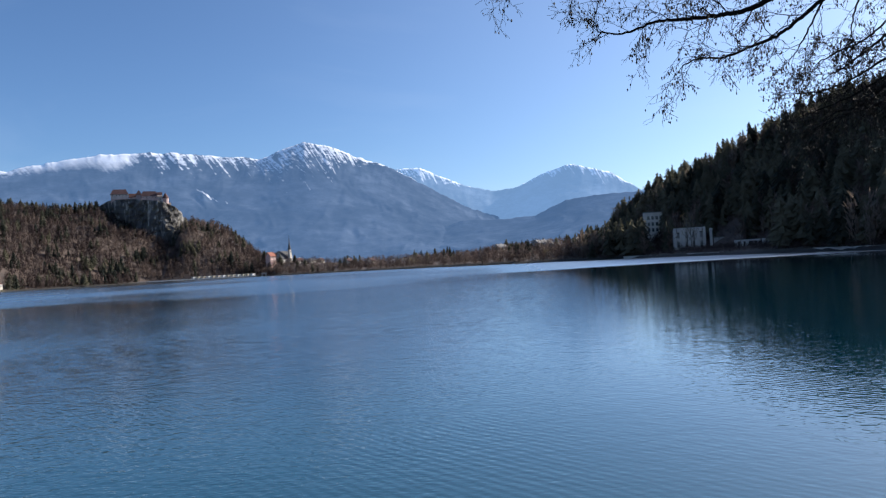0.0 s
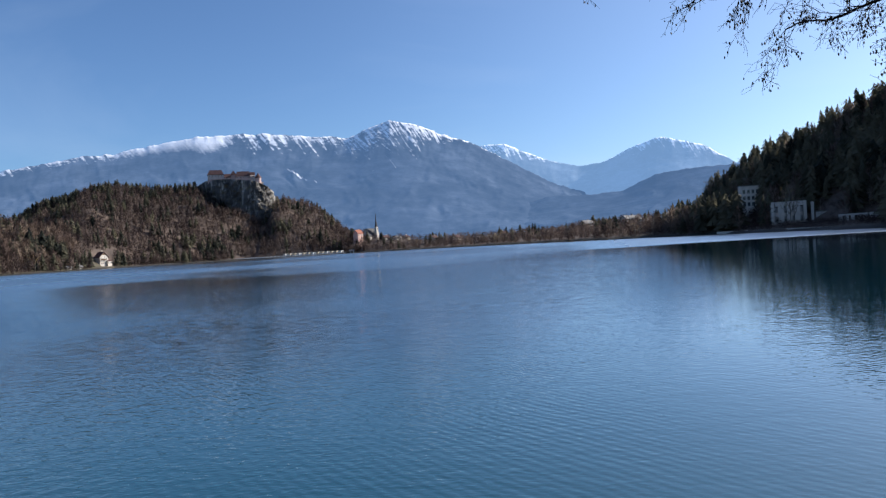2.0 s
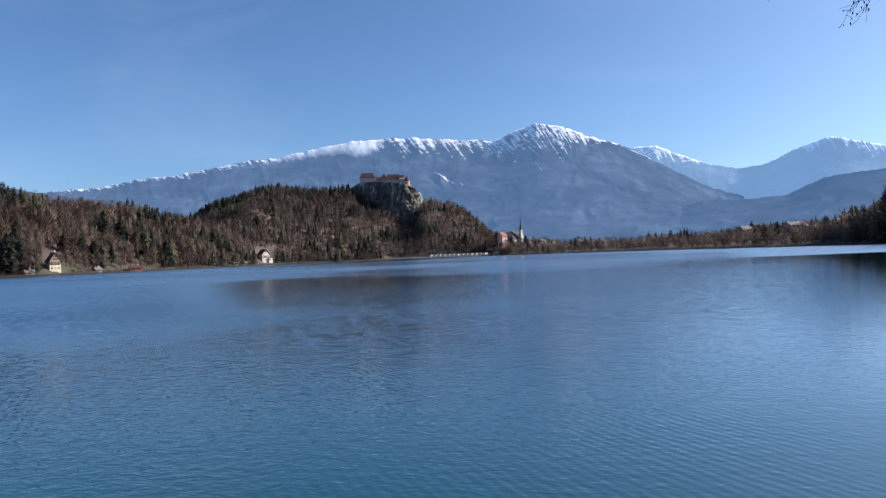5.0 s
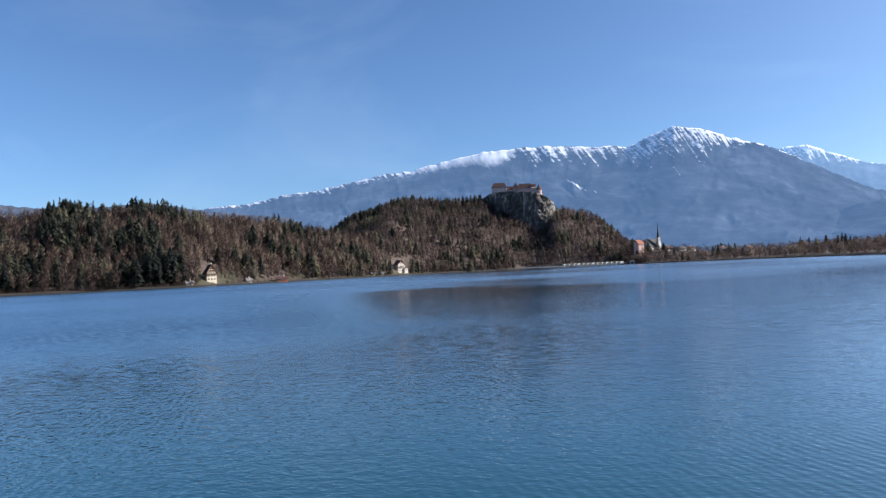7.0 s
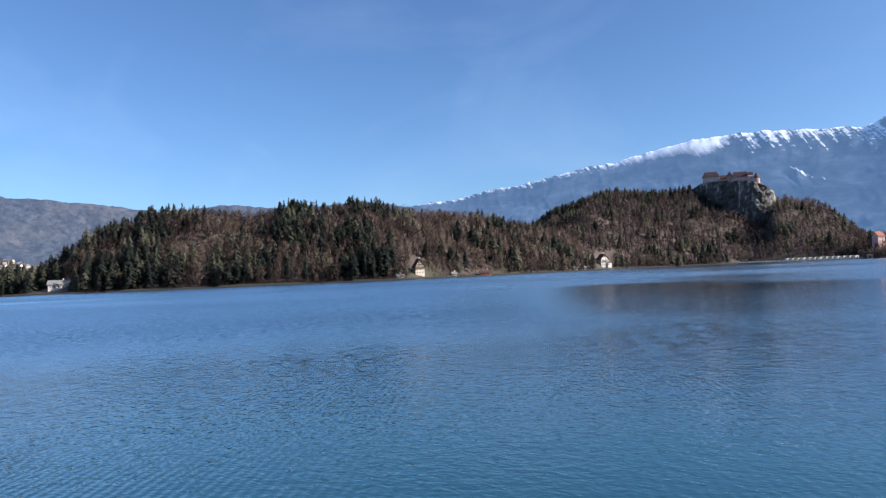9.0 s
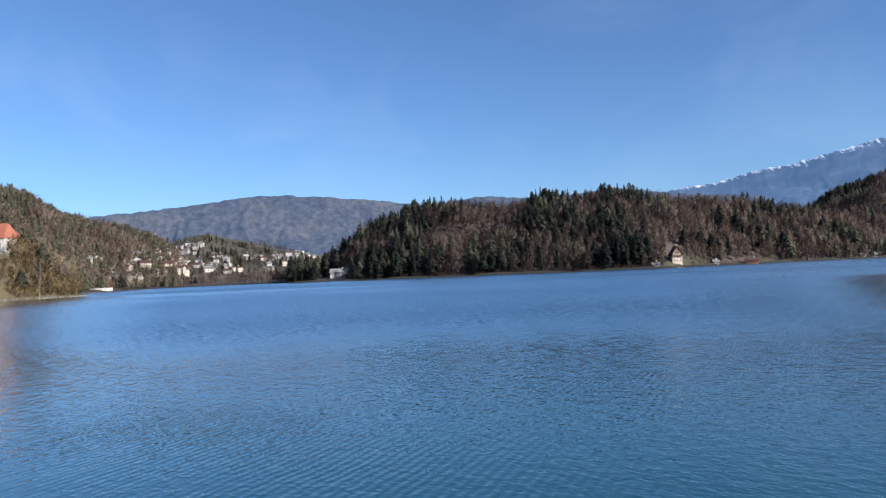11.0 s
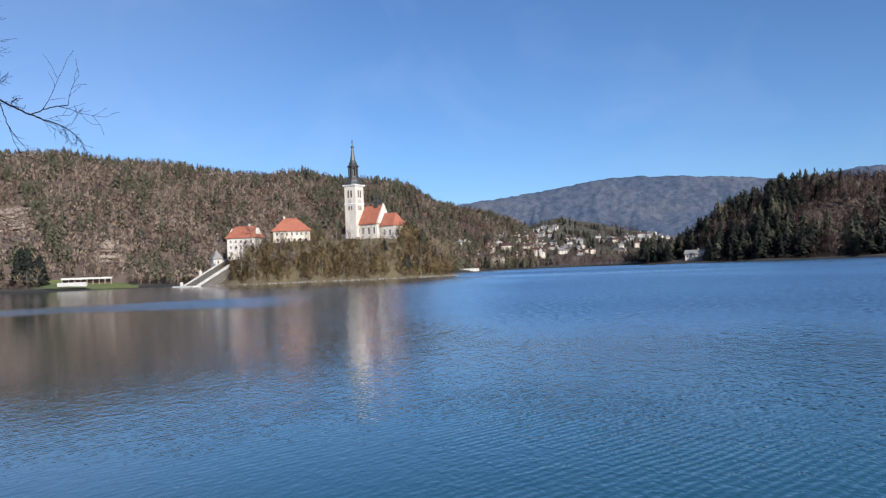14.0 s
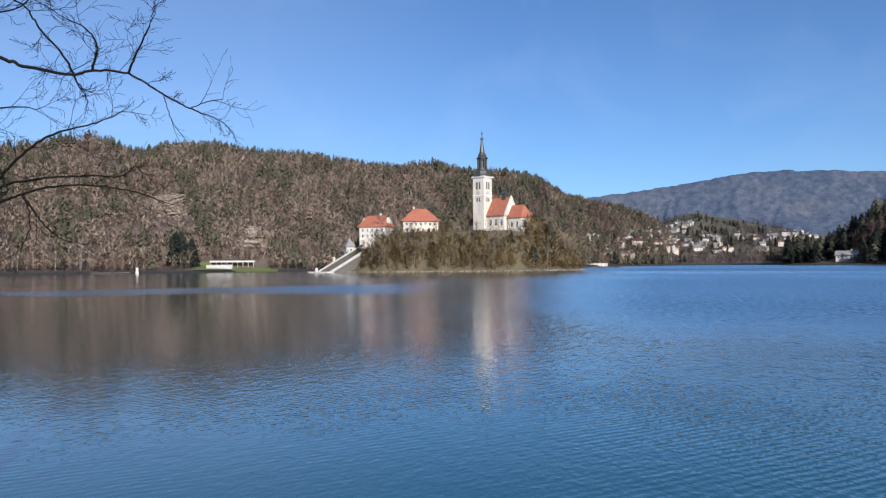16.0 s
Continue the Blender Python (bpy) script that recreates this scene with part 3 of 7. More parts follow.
def make_range(name, az, el, ridge, foot, mat, label, snow_depth=0.0, rough=1.0, snow_az=None, gullies=()):
    """A far mountain range with fluted flanks under a given skyline."""
    step = 0.09
    a = np.arange(az[0], az[-1], step)
    top = np.interp(a, az, el)
    jag = np.array([sum(noise.noise((x * w, w, az[0])) * q for w, q in ((0.9, 0.11), (2.1, 0.075), (4.7, 0.05), (9.0, 0.03))) for x in a])
    v = np.linspace(0, 1, 80)
    A, V = np.meshgrid(a, v, indexing="ij")
    R = foot + (ridge - foot) * V
    H = (EYE + ridge * np.tan(np.radians(top)))[:, None] + 0 * V
    wide = np.exp(-0.5 * (np.arange(-40, 41) * step / 1.3) ** 2)
    soft = np.convolve(np.pad(top, 40, mode="edge"), wide / wide.sum(), "valid")
    body = (EYE + ridge * np.tan(np.radians(soft)))[:, None]
    H = H * V ** 8 + body * (1 - V ** 8)
    Z = H * (0.6 * V + 0.4 * V ** 2.0) + ridge * np.radians(jag * rough)[:, None] * V ** 45
    H = (EYE + ridge * np.tan(np.radians(top)))[:, None] + 0 * V + ridge * np.radians(jag * rough)[:, None]
    side = ridge * np.radians(A)
    wander = 45 * fbm(side, R, 900, 3, 1)
    spur = 1 - np.abs(fbm(side + 3 * wander + 0.5 * (R - ridge), 0.8 * R, 620, 4, 3)) * 1.6 + 0.3 * fbm(side + wander, R, 170, 2, 8)
    if name == "backdrop_main_ridge":
        jag = jag * np.interp(a, [22, 24, 31, 33], [1, 0.3, 0.3, 1])
    rib = np.abs(fbm(side + 0.35 * wander, 0.12 * R, 260, 4, 2)) * 9 * np.interp(V, [0.7, 0.85, 0.96, 1.0], [0, 1, 1, 0.2]) if snow_depth else 0.0
    Z = Z - rib * np.interp(a, [22.5, 24.5, 31, 33], [1, 0.25, 0.25, 0.6])[:, None] if name == "backdrop_main_ridge" else Z - 0.5 * rib
    Z = Z + spur * (6 if snow_depth else 19 if name == "backdrop_wooded_hills" else 8) * rough * np.sin(np.pi * np.clip(V, 0, 1)) ** 0.8
    Z = np.minimum(Z, H)
    # behind the ridge the ground drops away
    A = np.concatenate([A, A[:, :1]], 1)
    R = np.concatenate([R, R[:, -1:] + 60], 1)
    Z = np.concatenate([Z, 0.5 * Z[:, -1:]], 1)
    V = np.concatenate([V, V[:, -1:]], 1)
    depth = (np.concatenate([H, H[:, :1]], 1) - Z)
    # metres below the crest down to which snow lies, and how firmly it lies there
    limit = snow_depth * np.interp(a, *(snow_az or ([0, 1], [1, 1])))[:, None]
    snow = np.where(limit > 1, np.clip(0.5 - 0.9 * depth / np.maximum(limit, 1), -1.0, 1.0), -1.0) if snow_depth else 0 * Z - 1.0
    firm = np.interp(a, [21.8, 23.5, 29, 32], [0, 1, 1, 0.25])[:, None] + 0 * Z
    # snow mix raised at 23-25, lowered beyond, for its sunlit and shaded parts
    snow = snow + np.interp(a, [22, 23, 24.6, 25.6], [0.3, 0.36, 0.36, 0.16])[:, None] * firm
    seen = np.degrees(np.arctan2(Z - EYE, R))
    for a0, e0, a1, e1, wide in gullies:
        u = np.clip((seen - e0) / (e1 - e0), 0, 1)
        near = np.hypot(A - (a0 + (a1 - a0) * u), seen - (e0 + (e1 - e0) * u))
        snow = np.maximum(snow, -1 + 1.4 * smooth(1.5 - near / (wide * (0.5 + u))))
    x, y = -R * np.sin(np.radians(A)), R * np.cos(np.radians(A))
    n, m = A.shape
    i, j = np.meshgrid(np.arange(n - 1), np.arange(m - 1), indexing="ij")
    faces = np.stack([i * m + j, i * m + j + 1, (i + 1) * m + j + 1, (i + 1) * m + j], -1).reshape(-1, 4)
    ob = new(name, big_mesh(name, np.stack([x, y, Z], -1).reshape(-1, 3), faces, [mat], smooth=True, snow=snow.ravel(), firm=firm.ravel(), across=(ridge * np.radians(A)).ravel(), below=depth.ravel()))
    return tagged(ob, label, "mountain", kind="structure")


make_land()
make_lake()
# bluish base colours and glow stand for the haze of distance
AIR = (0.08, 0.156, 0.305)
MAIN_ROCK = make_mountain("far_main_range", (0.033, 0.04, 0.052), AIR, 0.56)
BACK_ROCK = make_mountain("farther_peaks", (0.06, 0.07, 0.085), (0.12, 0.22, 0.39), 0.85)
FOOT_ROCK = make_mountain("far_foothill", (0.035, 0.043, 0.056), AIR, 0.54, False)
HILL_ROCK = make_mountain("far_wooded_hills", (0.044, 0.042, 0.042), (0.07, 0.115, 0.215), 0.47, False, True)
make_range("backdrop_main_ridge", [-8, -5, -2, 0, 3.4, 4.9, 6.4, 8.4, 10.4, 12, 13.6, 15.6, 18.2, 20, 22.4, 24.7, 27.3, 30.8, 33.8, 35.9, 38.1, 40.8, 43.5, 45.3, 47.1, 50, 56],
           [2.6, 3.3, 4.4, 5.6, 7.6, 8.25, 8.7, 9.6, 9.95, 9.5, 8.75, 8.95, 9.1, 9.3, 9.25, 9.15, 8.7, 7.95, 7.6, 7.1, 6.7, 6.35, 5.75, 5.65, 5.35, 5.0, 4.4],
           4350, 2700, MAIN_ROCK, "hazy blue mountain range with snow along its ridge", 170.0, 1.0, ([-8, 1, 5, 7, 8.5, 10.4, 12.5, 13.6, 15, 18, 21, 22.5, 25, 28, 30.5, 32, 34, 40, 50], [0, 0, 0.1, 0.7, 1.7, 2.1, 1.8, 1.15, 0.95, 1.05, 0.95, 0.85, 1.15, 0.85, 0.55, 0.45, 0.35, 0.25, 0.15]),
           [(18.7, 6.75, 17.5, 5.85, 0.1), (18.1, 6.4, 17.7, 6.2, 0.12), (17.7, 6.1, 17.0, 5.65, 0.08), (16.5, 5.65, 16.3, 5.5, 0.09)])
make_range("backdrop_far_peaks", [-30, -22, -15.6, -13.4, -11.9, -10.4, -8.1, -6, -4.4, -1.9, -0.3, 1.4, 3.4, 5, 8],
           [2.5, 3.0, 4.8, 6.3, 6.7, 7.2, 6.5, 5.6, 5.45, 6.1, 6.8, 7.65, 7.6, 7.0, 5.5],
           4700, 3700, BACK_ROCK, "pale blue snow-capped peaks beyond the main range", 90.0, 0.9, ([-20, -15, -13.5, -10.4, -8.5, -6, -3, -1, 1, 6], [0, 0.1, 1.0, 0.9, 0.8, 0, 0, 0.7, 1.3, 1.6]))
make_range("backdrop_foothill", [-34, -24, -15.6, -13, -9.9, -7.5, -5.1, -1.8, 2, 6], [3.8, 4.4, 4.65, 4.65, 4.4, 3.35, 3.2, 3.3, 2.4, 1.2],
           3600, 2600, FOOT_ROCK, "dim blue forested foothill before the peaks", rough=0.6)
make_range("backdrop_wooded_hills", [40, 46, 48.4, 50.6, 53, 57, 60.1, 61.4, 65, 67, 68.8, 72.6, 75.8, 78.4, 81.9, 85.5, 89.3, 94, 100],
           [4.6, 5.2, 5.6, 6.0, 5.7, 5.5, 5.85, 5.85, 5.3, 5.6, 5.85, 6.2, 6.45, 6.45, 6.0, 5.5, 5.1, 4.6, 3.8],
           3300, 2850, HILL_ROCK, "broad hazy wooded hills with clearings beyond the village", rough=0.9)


# ---- woods ----
def face_out(v, f, n):
    """Turns each triangle so that it faces the way its crown bulges; rows of n are unit normals."""
    v, f, n = np.array(v), np.array(f), np.array(n)
    g = np.cross(v[f[:, 1]] - v[f[:, 0]], v[f[:, 2]] - v[f[:, 0]])
    back = (g * n[f].sum(1)).sum(1) < 0
    f[back] = f[back][:, ::-1]
    return v, f, n / (np.linalg.norm(n, axis=1)[:, None] + 1e-9)


def conifer_model(rng, tufts=72):
    """A conifer one metre high: drooping boughs, uneven and gappy, round a stem."""
    v, f, nn = [], [], []
    width, lean, blunt = rng.uniform(0.13, 0.24), rng.normal(0, 0.02, 2), rng.uniform(0.5, 0.95)
    bare = rng.uniform(0.03, 0.22)
    for k in range(tufts):
        u = (k + rng.uniform(0, 1)) / tufts
        z = bare + (0.99 - bare) * u
        rad = (width * (1 - u) ** blunt + 0.012) * rng.uniform(0.55, 1.25)
        a = 2.4 * k + rng.uniform(-0.5, 0.5)
        c = np.array((lean[0] * z, lean[1] * z, z))
        d = np.array((math.cos(a), math.sin(a), 0))
        s = np.array((-d[1], d[0], 0)) * rad * rng.uniform(0.3, 0.55)
        tip = c + d * rad + np.array((0, 0, -0.35 * rad - 0.01))
        root = c + np.array((0, 0, min(0.05 + 0.25 * rad, 1.0 - z)))
        n = len(v)
        v += [tuple(root), tuple(tip - s), tuple(tip + s + np.array((0, 0, rng.uniform(-0.02, 0.02))))]
        nn += [d + (0, 0, 0.45) + rng.normal(0, 0.22, 3)] * 3
        f.append((n, n + 1, n + 2))
    c = len(v)
    v += [(0.014, 0, -0.05), (-0.008, 0.012, -0.05), (-0.008, -0.012, -0.05), (lean[0], lean[1], 1.0)]
    nn += [(1, 0, 0.1), (-0.5, 0.9, 0.1), (-0.5, -0.9, 0.1), (0, 0, 1)]
    f += [(c, c + 1, c + 3), (c + 1, c + 2, c + 3), (c + 2, c, c + 3)]
    return face_out(v, f, nn)


def bare_model(rng, blades=115, wide=0.30, low=0.2, thin=0.0135):
    """A leafless broadleaf tree one metre high: stem and a rounded crown of fine sprays that fan out from it."""
    v, f, nn = [], [], []
    for turn in (0, 1, 2):
        a = turn * 2.1
        c = len(v)
        v.extend([(0.016 * math.cos(a), 0.016 * math.sin(a), -0.05), (0.016 * math.cos(a + 2.1), 0.016 * math.sin(a + 2.1), -0.05), (0.0, 0.0, 0.7)])
        nn.extend([(math.cos(a + 1), math.sin(a + 1), 0.2)] * 3)
        f.append((c, c + 1, c + 2))
    mid, half = (0.98 + low) / 2, (0.98 - low) / 2
    skew, lobes, phase = rng.normal(0, 0.05, 2), rng.integers(2, 5), rng.uniform(0, 6.28)
    for k in range(blades):
        d = rng.normal(size=3)
        d = d / np.linalg.norm(d)
        a = math.atan2(d[1], d[0])
        lump = 1 + 0.16 * math.sin(lobes * a + phase) + 0.1 * math.sin(5 * d[2] + phase)
        rho = rng.uniform(0.08, 1) ** 0.42 * lump
        q = np.array((wide * d[0] * rho + skew[0], wide * d[1] * rho + skew[1], mid + half * min(d[2] * rho, 1.0)))
        stem = np.array((0.0, 0.0, max(q[2] - 0.2 - 0.35 * math.hypot(q[0], q[1]), 0.06)))
        run = (q - stem) / (np.linalg.norm(q - stem) + 1e-6) + rng.normal(0, 0.22, 3)
        p = q - run * rng.uniform(0.09, 0.19)
        s = np.cross(run, rng.normal(size=3))
        s = s / (np.linalg.norm(s) + 1e-6) * thin * rng.uniform(0.6, 1.5)
        c = len(v)
        v.extend([tuple(p - s), tuple(p + s), tuple(q)])
        out = d * (1, 1, 0.8) + (0, 0, 0.25) + rng.normal(0, 0.1, 3)
        nn.extend([out] * 3)
        f.append((c, c + 1, c + 2))
    return face_out(v, f, nn)


MODEL_RNG = np.random.default_rng(21)
SPRUCES = [conifer_model(MODEL_RNG) for _ in range(7)]
BROADLEAVES = [bare_model(MODEL_RNG, 100, w, 0.16, 0.014) for w in (0.2, 0.26, 0.3, 0.17, 0.28, 0.22, 0.32)]
CASTLE_TREES = [bare_model(MODEL_RNG, 58, w, 0.03, 0.029) for w in (0.26, 0.3, 0.36, 0.22)]
BROAD_BEECHES = [bare_model(MODEL_RNG, 58, w, 0.05, 0.027) for w in (0.38, 0.46, 0.52, 0.42)]
ROUND_TREES = [bare_model(MODEL_RNG, 70, w, 0.06, 0.02) for w in (0.4, 0.46, 0.52, 0.36)]
LOW_SHRUBS = [bare_model(MODEL_RNG, 60, w, 0.02, 0.024) for w in (0.5, 0.6, 0.7)]
SHRUBS = [bare_model(MODEL_RNG, 84, w, 0.02, 0.019) for w in (0.42, 0.5, 0.46, 0.55)]


def plant(models, spots, heights, tones, rng, squat=1.0):
    """Vertices, faces, tones and crown normals of many trees as arrays."""
    V, F, T, N, k = [], [], [], [], 0
    pick = rng.integers(0, len(models), len(spots))
    turn = rng.uniform(0, 6.28, len(spots))
    for (x, y, z), h, tone, m, a in zip(spots, heights, tones, pick, turn):
        v, f, n = models[m]
        c, s = math.cos(a), math.sin(a)
        spin = np.array(((c, s, 0), (-s, c, 0), (0, 0, 1)))
        V.append((v @ spin) * (h * squat, h * squat, h) + (x, y, z))
        N.append(n @ spin)
        F.append(f + k)
        T.append(np.full(len(v), tone))
        k += len(v)
    return np.concatenate(V), np.concatenate(F), np.concatenate(T), np.concatenate(N)


def scatter(hill, az0, az1, spacing, rng, past=1.12, keep=None):
    """Tree places over a hill's near side, closer together on the skyline."""
    out = []
    a0, a1 = min(az0, az1), max(az0, az1)
    r = 230.0
    while r < 1650:
        n = int(radians(a1 - a0) * r / spacing) + 1
        az = np.linspace(a0, a1, n) + rng.uniform(-0.5, 0.5, n) * math.degrees(spacing / r)
        rr = r + rng.uniform(-0.5, 0.5, n) * spacing
        shore = np.interp(az, SHORE_AZ, SHORE_R)
        ok = (rr > shore + 5) & (rr < np.maximum(hill.crest(az) * past, shore + 30))
        z = land(az, rr)
        ok &= z > 0.8
        if keep is not None:
            ok &= keep(az, rr, z)
        out += [(a, q, h) for a, q, h in zip(az[ok], rr[ok], z[ok])]
        r += spacing * (1.0 if r < 1250 else 1.4)
    return np.array(out)


def wood(name, places, share, height, label, rng, bare_mat=None, tint=0.0, patch=90.0, tall=1.0, kinds=None):
    """One wood of mixed conifers and leafless broadleaves; conifers stand in groves."""
    az, r, z = places.T
    x, y = -r * np.sin(np.radians(az)), r * np.cos(np.radians(az))
    grove = 0.75 * fbm(x, y, patch, 3, 4) + rng.normal(0, 0.42, len(x)) + share(az, r, z)
    spots = np.stack([x, y, z - 0.3], 1)
    groups = ((SPRUCES, grove > 0, CONIFER, 1.0 * tall, 1.15), (kinds or BROADLEAVES, grove <= 0, bare_mat or BARE, 0.88, 1.0))
    V, F, T, M, N, k = [], [], [], [], [], 0
    for n, (models, mask, mat, gain, squat) in enumerate(groups):
        if not mask.any():
            continue
        h = height * gain * rng.uniform(0.5, 1.25, mask.sum())
        # conifer colour shifted by wood; lightened on the hillside against its self-shadow
        deep = {"lakeside_wood": -0.1, "hillside_wood": 0.55}.get(name, 0.0) if n == 0 else 0.0
        tones = np.clip(deep + 0.5 + (tint(az, r, z)[mask] if callable(tint) else tint) + 0.28 * fbm(x[mask], y[mask], 60, 3, 11) + rng.normal(0, 0.17, mask.sum()), 0, 1)
        v, f, t, crown = plant(models, spots[mask], h, tones, rng, squat)
        V.append(v), F.append(f + k), T.append(t), M.append(np.full(len(f), n)), N.append(crown)
        k += len(v)
    me = big_mesh(name, np.concatenate(V), np.concatenate(F), [CONIFER, bare_mat or BARE], np.concatenate(M), crown_normals=np.concatenate(N), tone=np.concatenate(T))
    return tagged(new(name, me), label, "forest", kind="stuff")


wood_rng = np.random.default_rng(5)


def bare_cliff(az, r, z):
    """Keeps trees from hiding the castle rock from the camera, and off the meadow by the bathing place and the ruined
    walls.
    """
    tops = np.degrees(np.arctan2(z + 16 - EYE, r))
    rock = (az > 19.8) & (az < 25.1) & (tops > np.interp(az, [19.8, 20.2, 21.2, 22.6, 24, 25.1], [3.8, 3.1, 3.7, 4.6, 5.3, 5.6]))
    near = r - np.interp(az, SHORE_AZ, SHORE_R)
    garden = (abs(az - 31.9) < 0.8) & (near < 72)
    return ~rock & ~garden & ~((az > 14) & (az < 23) & (z < 2.6))


def clear_left(az, r, z):
    near = r - np.interp(az, SHORE_AZ, SHORE_R)
    gaps = ((abs(az - 46.38) < 0.7) & (near < 60)) | ((abs(az - 45.8) < 1.3) & (near < 22)) | ((abs(az - 41.2) < 0.6) & (near < 18)) | ((az > 71.3) & (az < 74.2) & (near < 60))
    el = np.degrees(np.arctan2(z - EYE, r))
    slope = (az > 58) & (az < 64.3) & (abs(el - 3.0 + 0.12 * (az - 61)) < 0.42) & (np.sin(az * 997.0 + r * 13.7) < 0.55)
    return ~gaps & ~slope & ~((az < 46) & (near < 14))


def clear_island_hill(az, r, z):
    near = r - np.interp(az, SHORE_AZ, SHORE_R)
    el = np.degrees(np.arctan2(z - EYE, r))
    cliff_a = (az > 120.4) & (az < 123.5) & (el > 3.0) & (el < 5.2)
    cliff_b = (az > 115.3) & (az < 116.9) & (el > 0.9) & (el < 2.9)
    lawn = (az > 114.5) & (az < 120.8) & (near < 34)
    road = (abs(el - 2.55 + 0.06 * (az - 122)) < 0.24) & (az > 119.6) & (az < 126.5) & (np.sin(az * 631.0 + r * 7.1) < 0.7)
    thin = np.sin(az * 997.0 + r * 13.7) > 0.35
    return (thin | ~(cliff_a | cliff_b)) & ~lawn & ~road & ~((near < 14) & (az > 118))


def clear_shade(az, r, z):
    near = r - np.interp(az, SHORE_AZ, SHORE_R)
    tops = np.degrees(np.arctan2(z + 22 - EYE, r))
    villa = (abs(az + 16.4) < 0.75) & (tops > 2.1) & (near < 115)
    ruins = ((az > -22.3) & (az < -17.6) & (tops > 0.6) & (r < 462)) | ((az > -25) & (az <= -22) & (tops > -0.1) & (r < 414))
    return ~villa & ~ruins & ~((az < -14) & (near < 9))


def branch_model(seed, limbs=9, sprays=150):
    """Trunk and crown of a leafless tree one metre high, with forking limbs under the sprays."""
    rng = np.random.default_rng(seed)
    trunk, V, F = Shape(), [], []
    lean = rng.normal(0, 0.03, 2)
    line = [Vector((lean[0] * t, lean[1] * t, t)) for t in (-0.05, 0.15, 0.3, 0.5, 0.75, 0.95)]
    trunk.tube(line, [0.02, 0.016, 0.014, 0.011, 0.006, 0.002], 5)
    tips = []
    for k in range(limbs):
        t = 0.25 + 0.6 * k / limbs
        a = 2.4 * k + rng.uniform(-0.4, 0.4)
        reach = (0.34 - 0.22 * t) * rng.uniform(0.8, 1.3)
        p = Vector((lean[0] * t, lean[1] * t, t))
        q = p + Vector((reach * 0.6 * math.cos(a), reach * 0.6 * math.sin(a), 0.12))
        e = q + Vector((reach * 0.5 * math.cos(a + 0.3), reach * 0.5 * math.sin(a + 0.3), 0.16))
        trunk.tube([p, q, e], [0.008, 0.005, 0.002], 4)
        tips += [(p + q) / 2, q, (q + e) / 2, e]
    for k in range(sprays):
        o = np.array(tips[rng.integers(len(tips))])
        d = rng.normal(0, 1, 3) * (1, 1, 0.6) + (0, 0, 0.7)
        q = o + d / np.linalg.norm(d) * rng.uniform(0.06, 0.17)
        s = np.cross(q - o, rng.normal(size=3))
        s = s / np.linalg.norm(s) * rng.uniform(0.003, 0.0065)
        c = len(V)
        V += [o - s, o + s, q]
        F.append((c, c + 1, c + 2))
    return trunk, np.array(V), np.array(F)


def bare_tree_kinds():
    """Six leafless trees, each with trunk and crown meshes to share."""
    out = []
    for k in range(6):
        trunk, v, f = branch_model(100 + k)
        crown = big_mesh("crown", v, f, [OLIVE if k % 2 else BARE], tone=np.full(len(v), 0.25 + 0.13 * k))
        out.append((trunk.mesh("trunk", TRUNK), crown))
    return out


def spruce_kinds():
    rng = np.random.default_rng(64)
    out = []
    for k in range(4):
        v, f, n = conifer_model(rng, 190)
        crown = big_mesh("crown", v, f, [CONIFER], crown_normals=n, tone=np.full(len(v), 0.2 + 0.2 * k))
        out.append((Shape().tube([Vector((0, 0, -0.05)), Vector((0, 0, 0.5))], [0.016, 0.008], 6).mesh("trunk", TRUNK), crown))
    return out


BARE_TREES, SPRUCE_TREES = bare_tree_kinds(), spruce_kinds()


def single_tree(kind, place, height, turn, label, name, group, widen=1.0):
    trunk, crown = kind
    t = tagged(new(name), label, "tree", group)
    t.matrix_basis = pose(*place, 0, 0, turn) @ Matrix.Diagonal((height * widen, height * widen, height, 1))
    for part_name, me in (("trunk", trunk), ("crown", crown)):
        ob = new(part_name, me)
        ob.parent = t
    return t


def bell(a, centre, width):
    return np.exp(-((a - centre) / width) ** 2)


def castle_share(a, r, z):
    near = r - np.interp(a, SHORE_AZ, SHORE_R)
    return -0.8 + 0.4 * ((a > 24.8) & (r > 1130)) + 0.9 * (a > 33.2) * (r > 1050) + 0.4 * (near < 75) * (a > 23)


def lakeside_share(a, r, z):
    el = np.degrees(np.arctan2(z + 14 - EYE, r))
    flank = 0.55 * smooth((a - 64) / 2.5)
    clumps = 0.8 * bell(a, 55.6, 1.7) * (el > 2.4) + 0.7 * bell(a, 50.8, 1.4) * (el > 3.4) + 0.5 * bell(a, 66.5, 1.5)
    brown = 0.55 * smooth((a - 57) / 1) * smooth((64.5 - a) / 1) * (el > 2.6) + 0.3 * (a < 46.5)
    return -0.5 + flank + clumps - brown + 0.3 * (el < 2.2) * (a > 49)


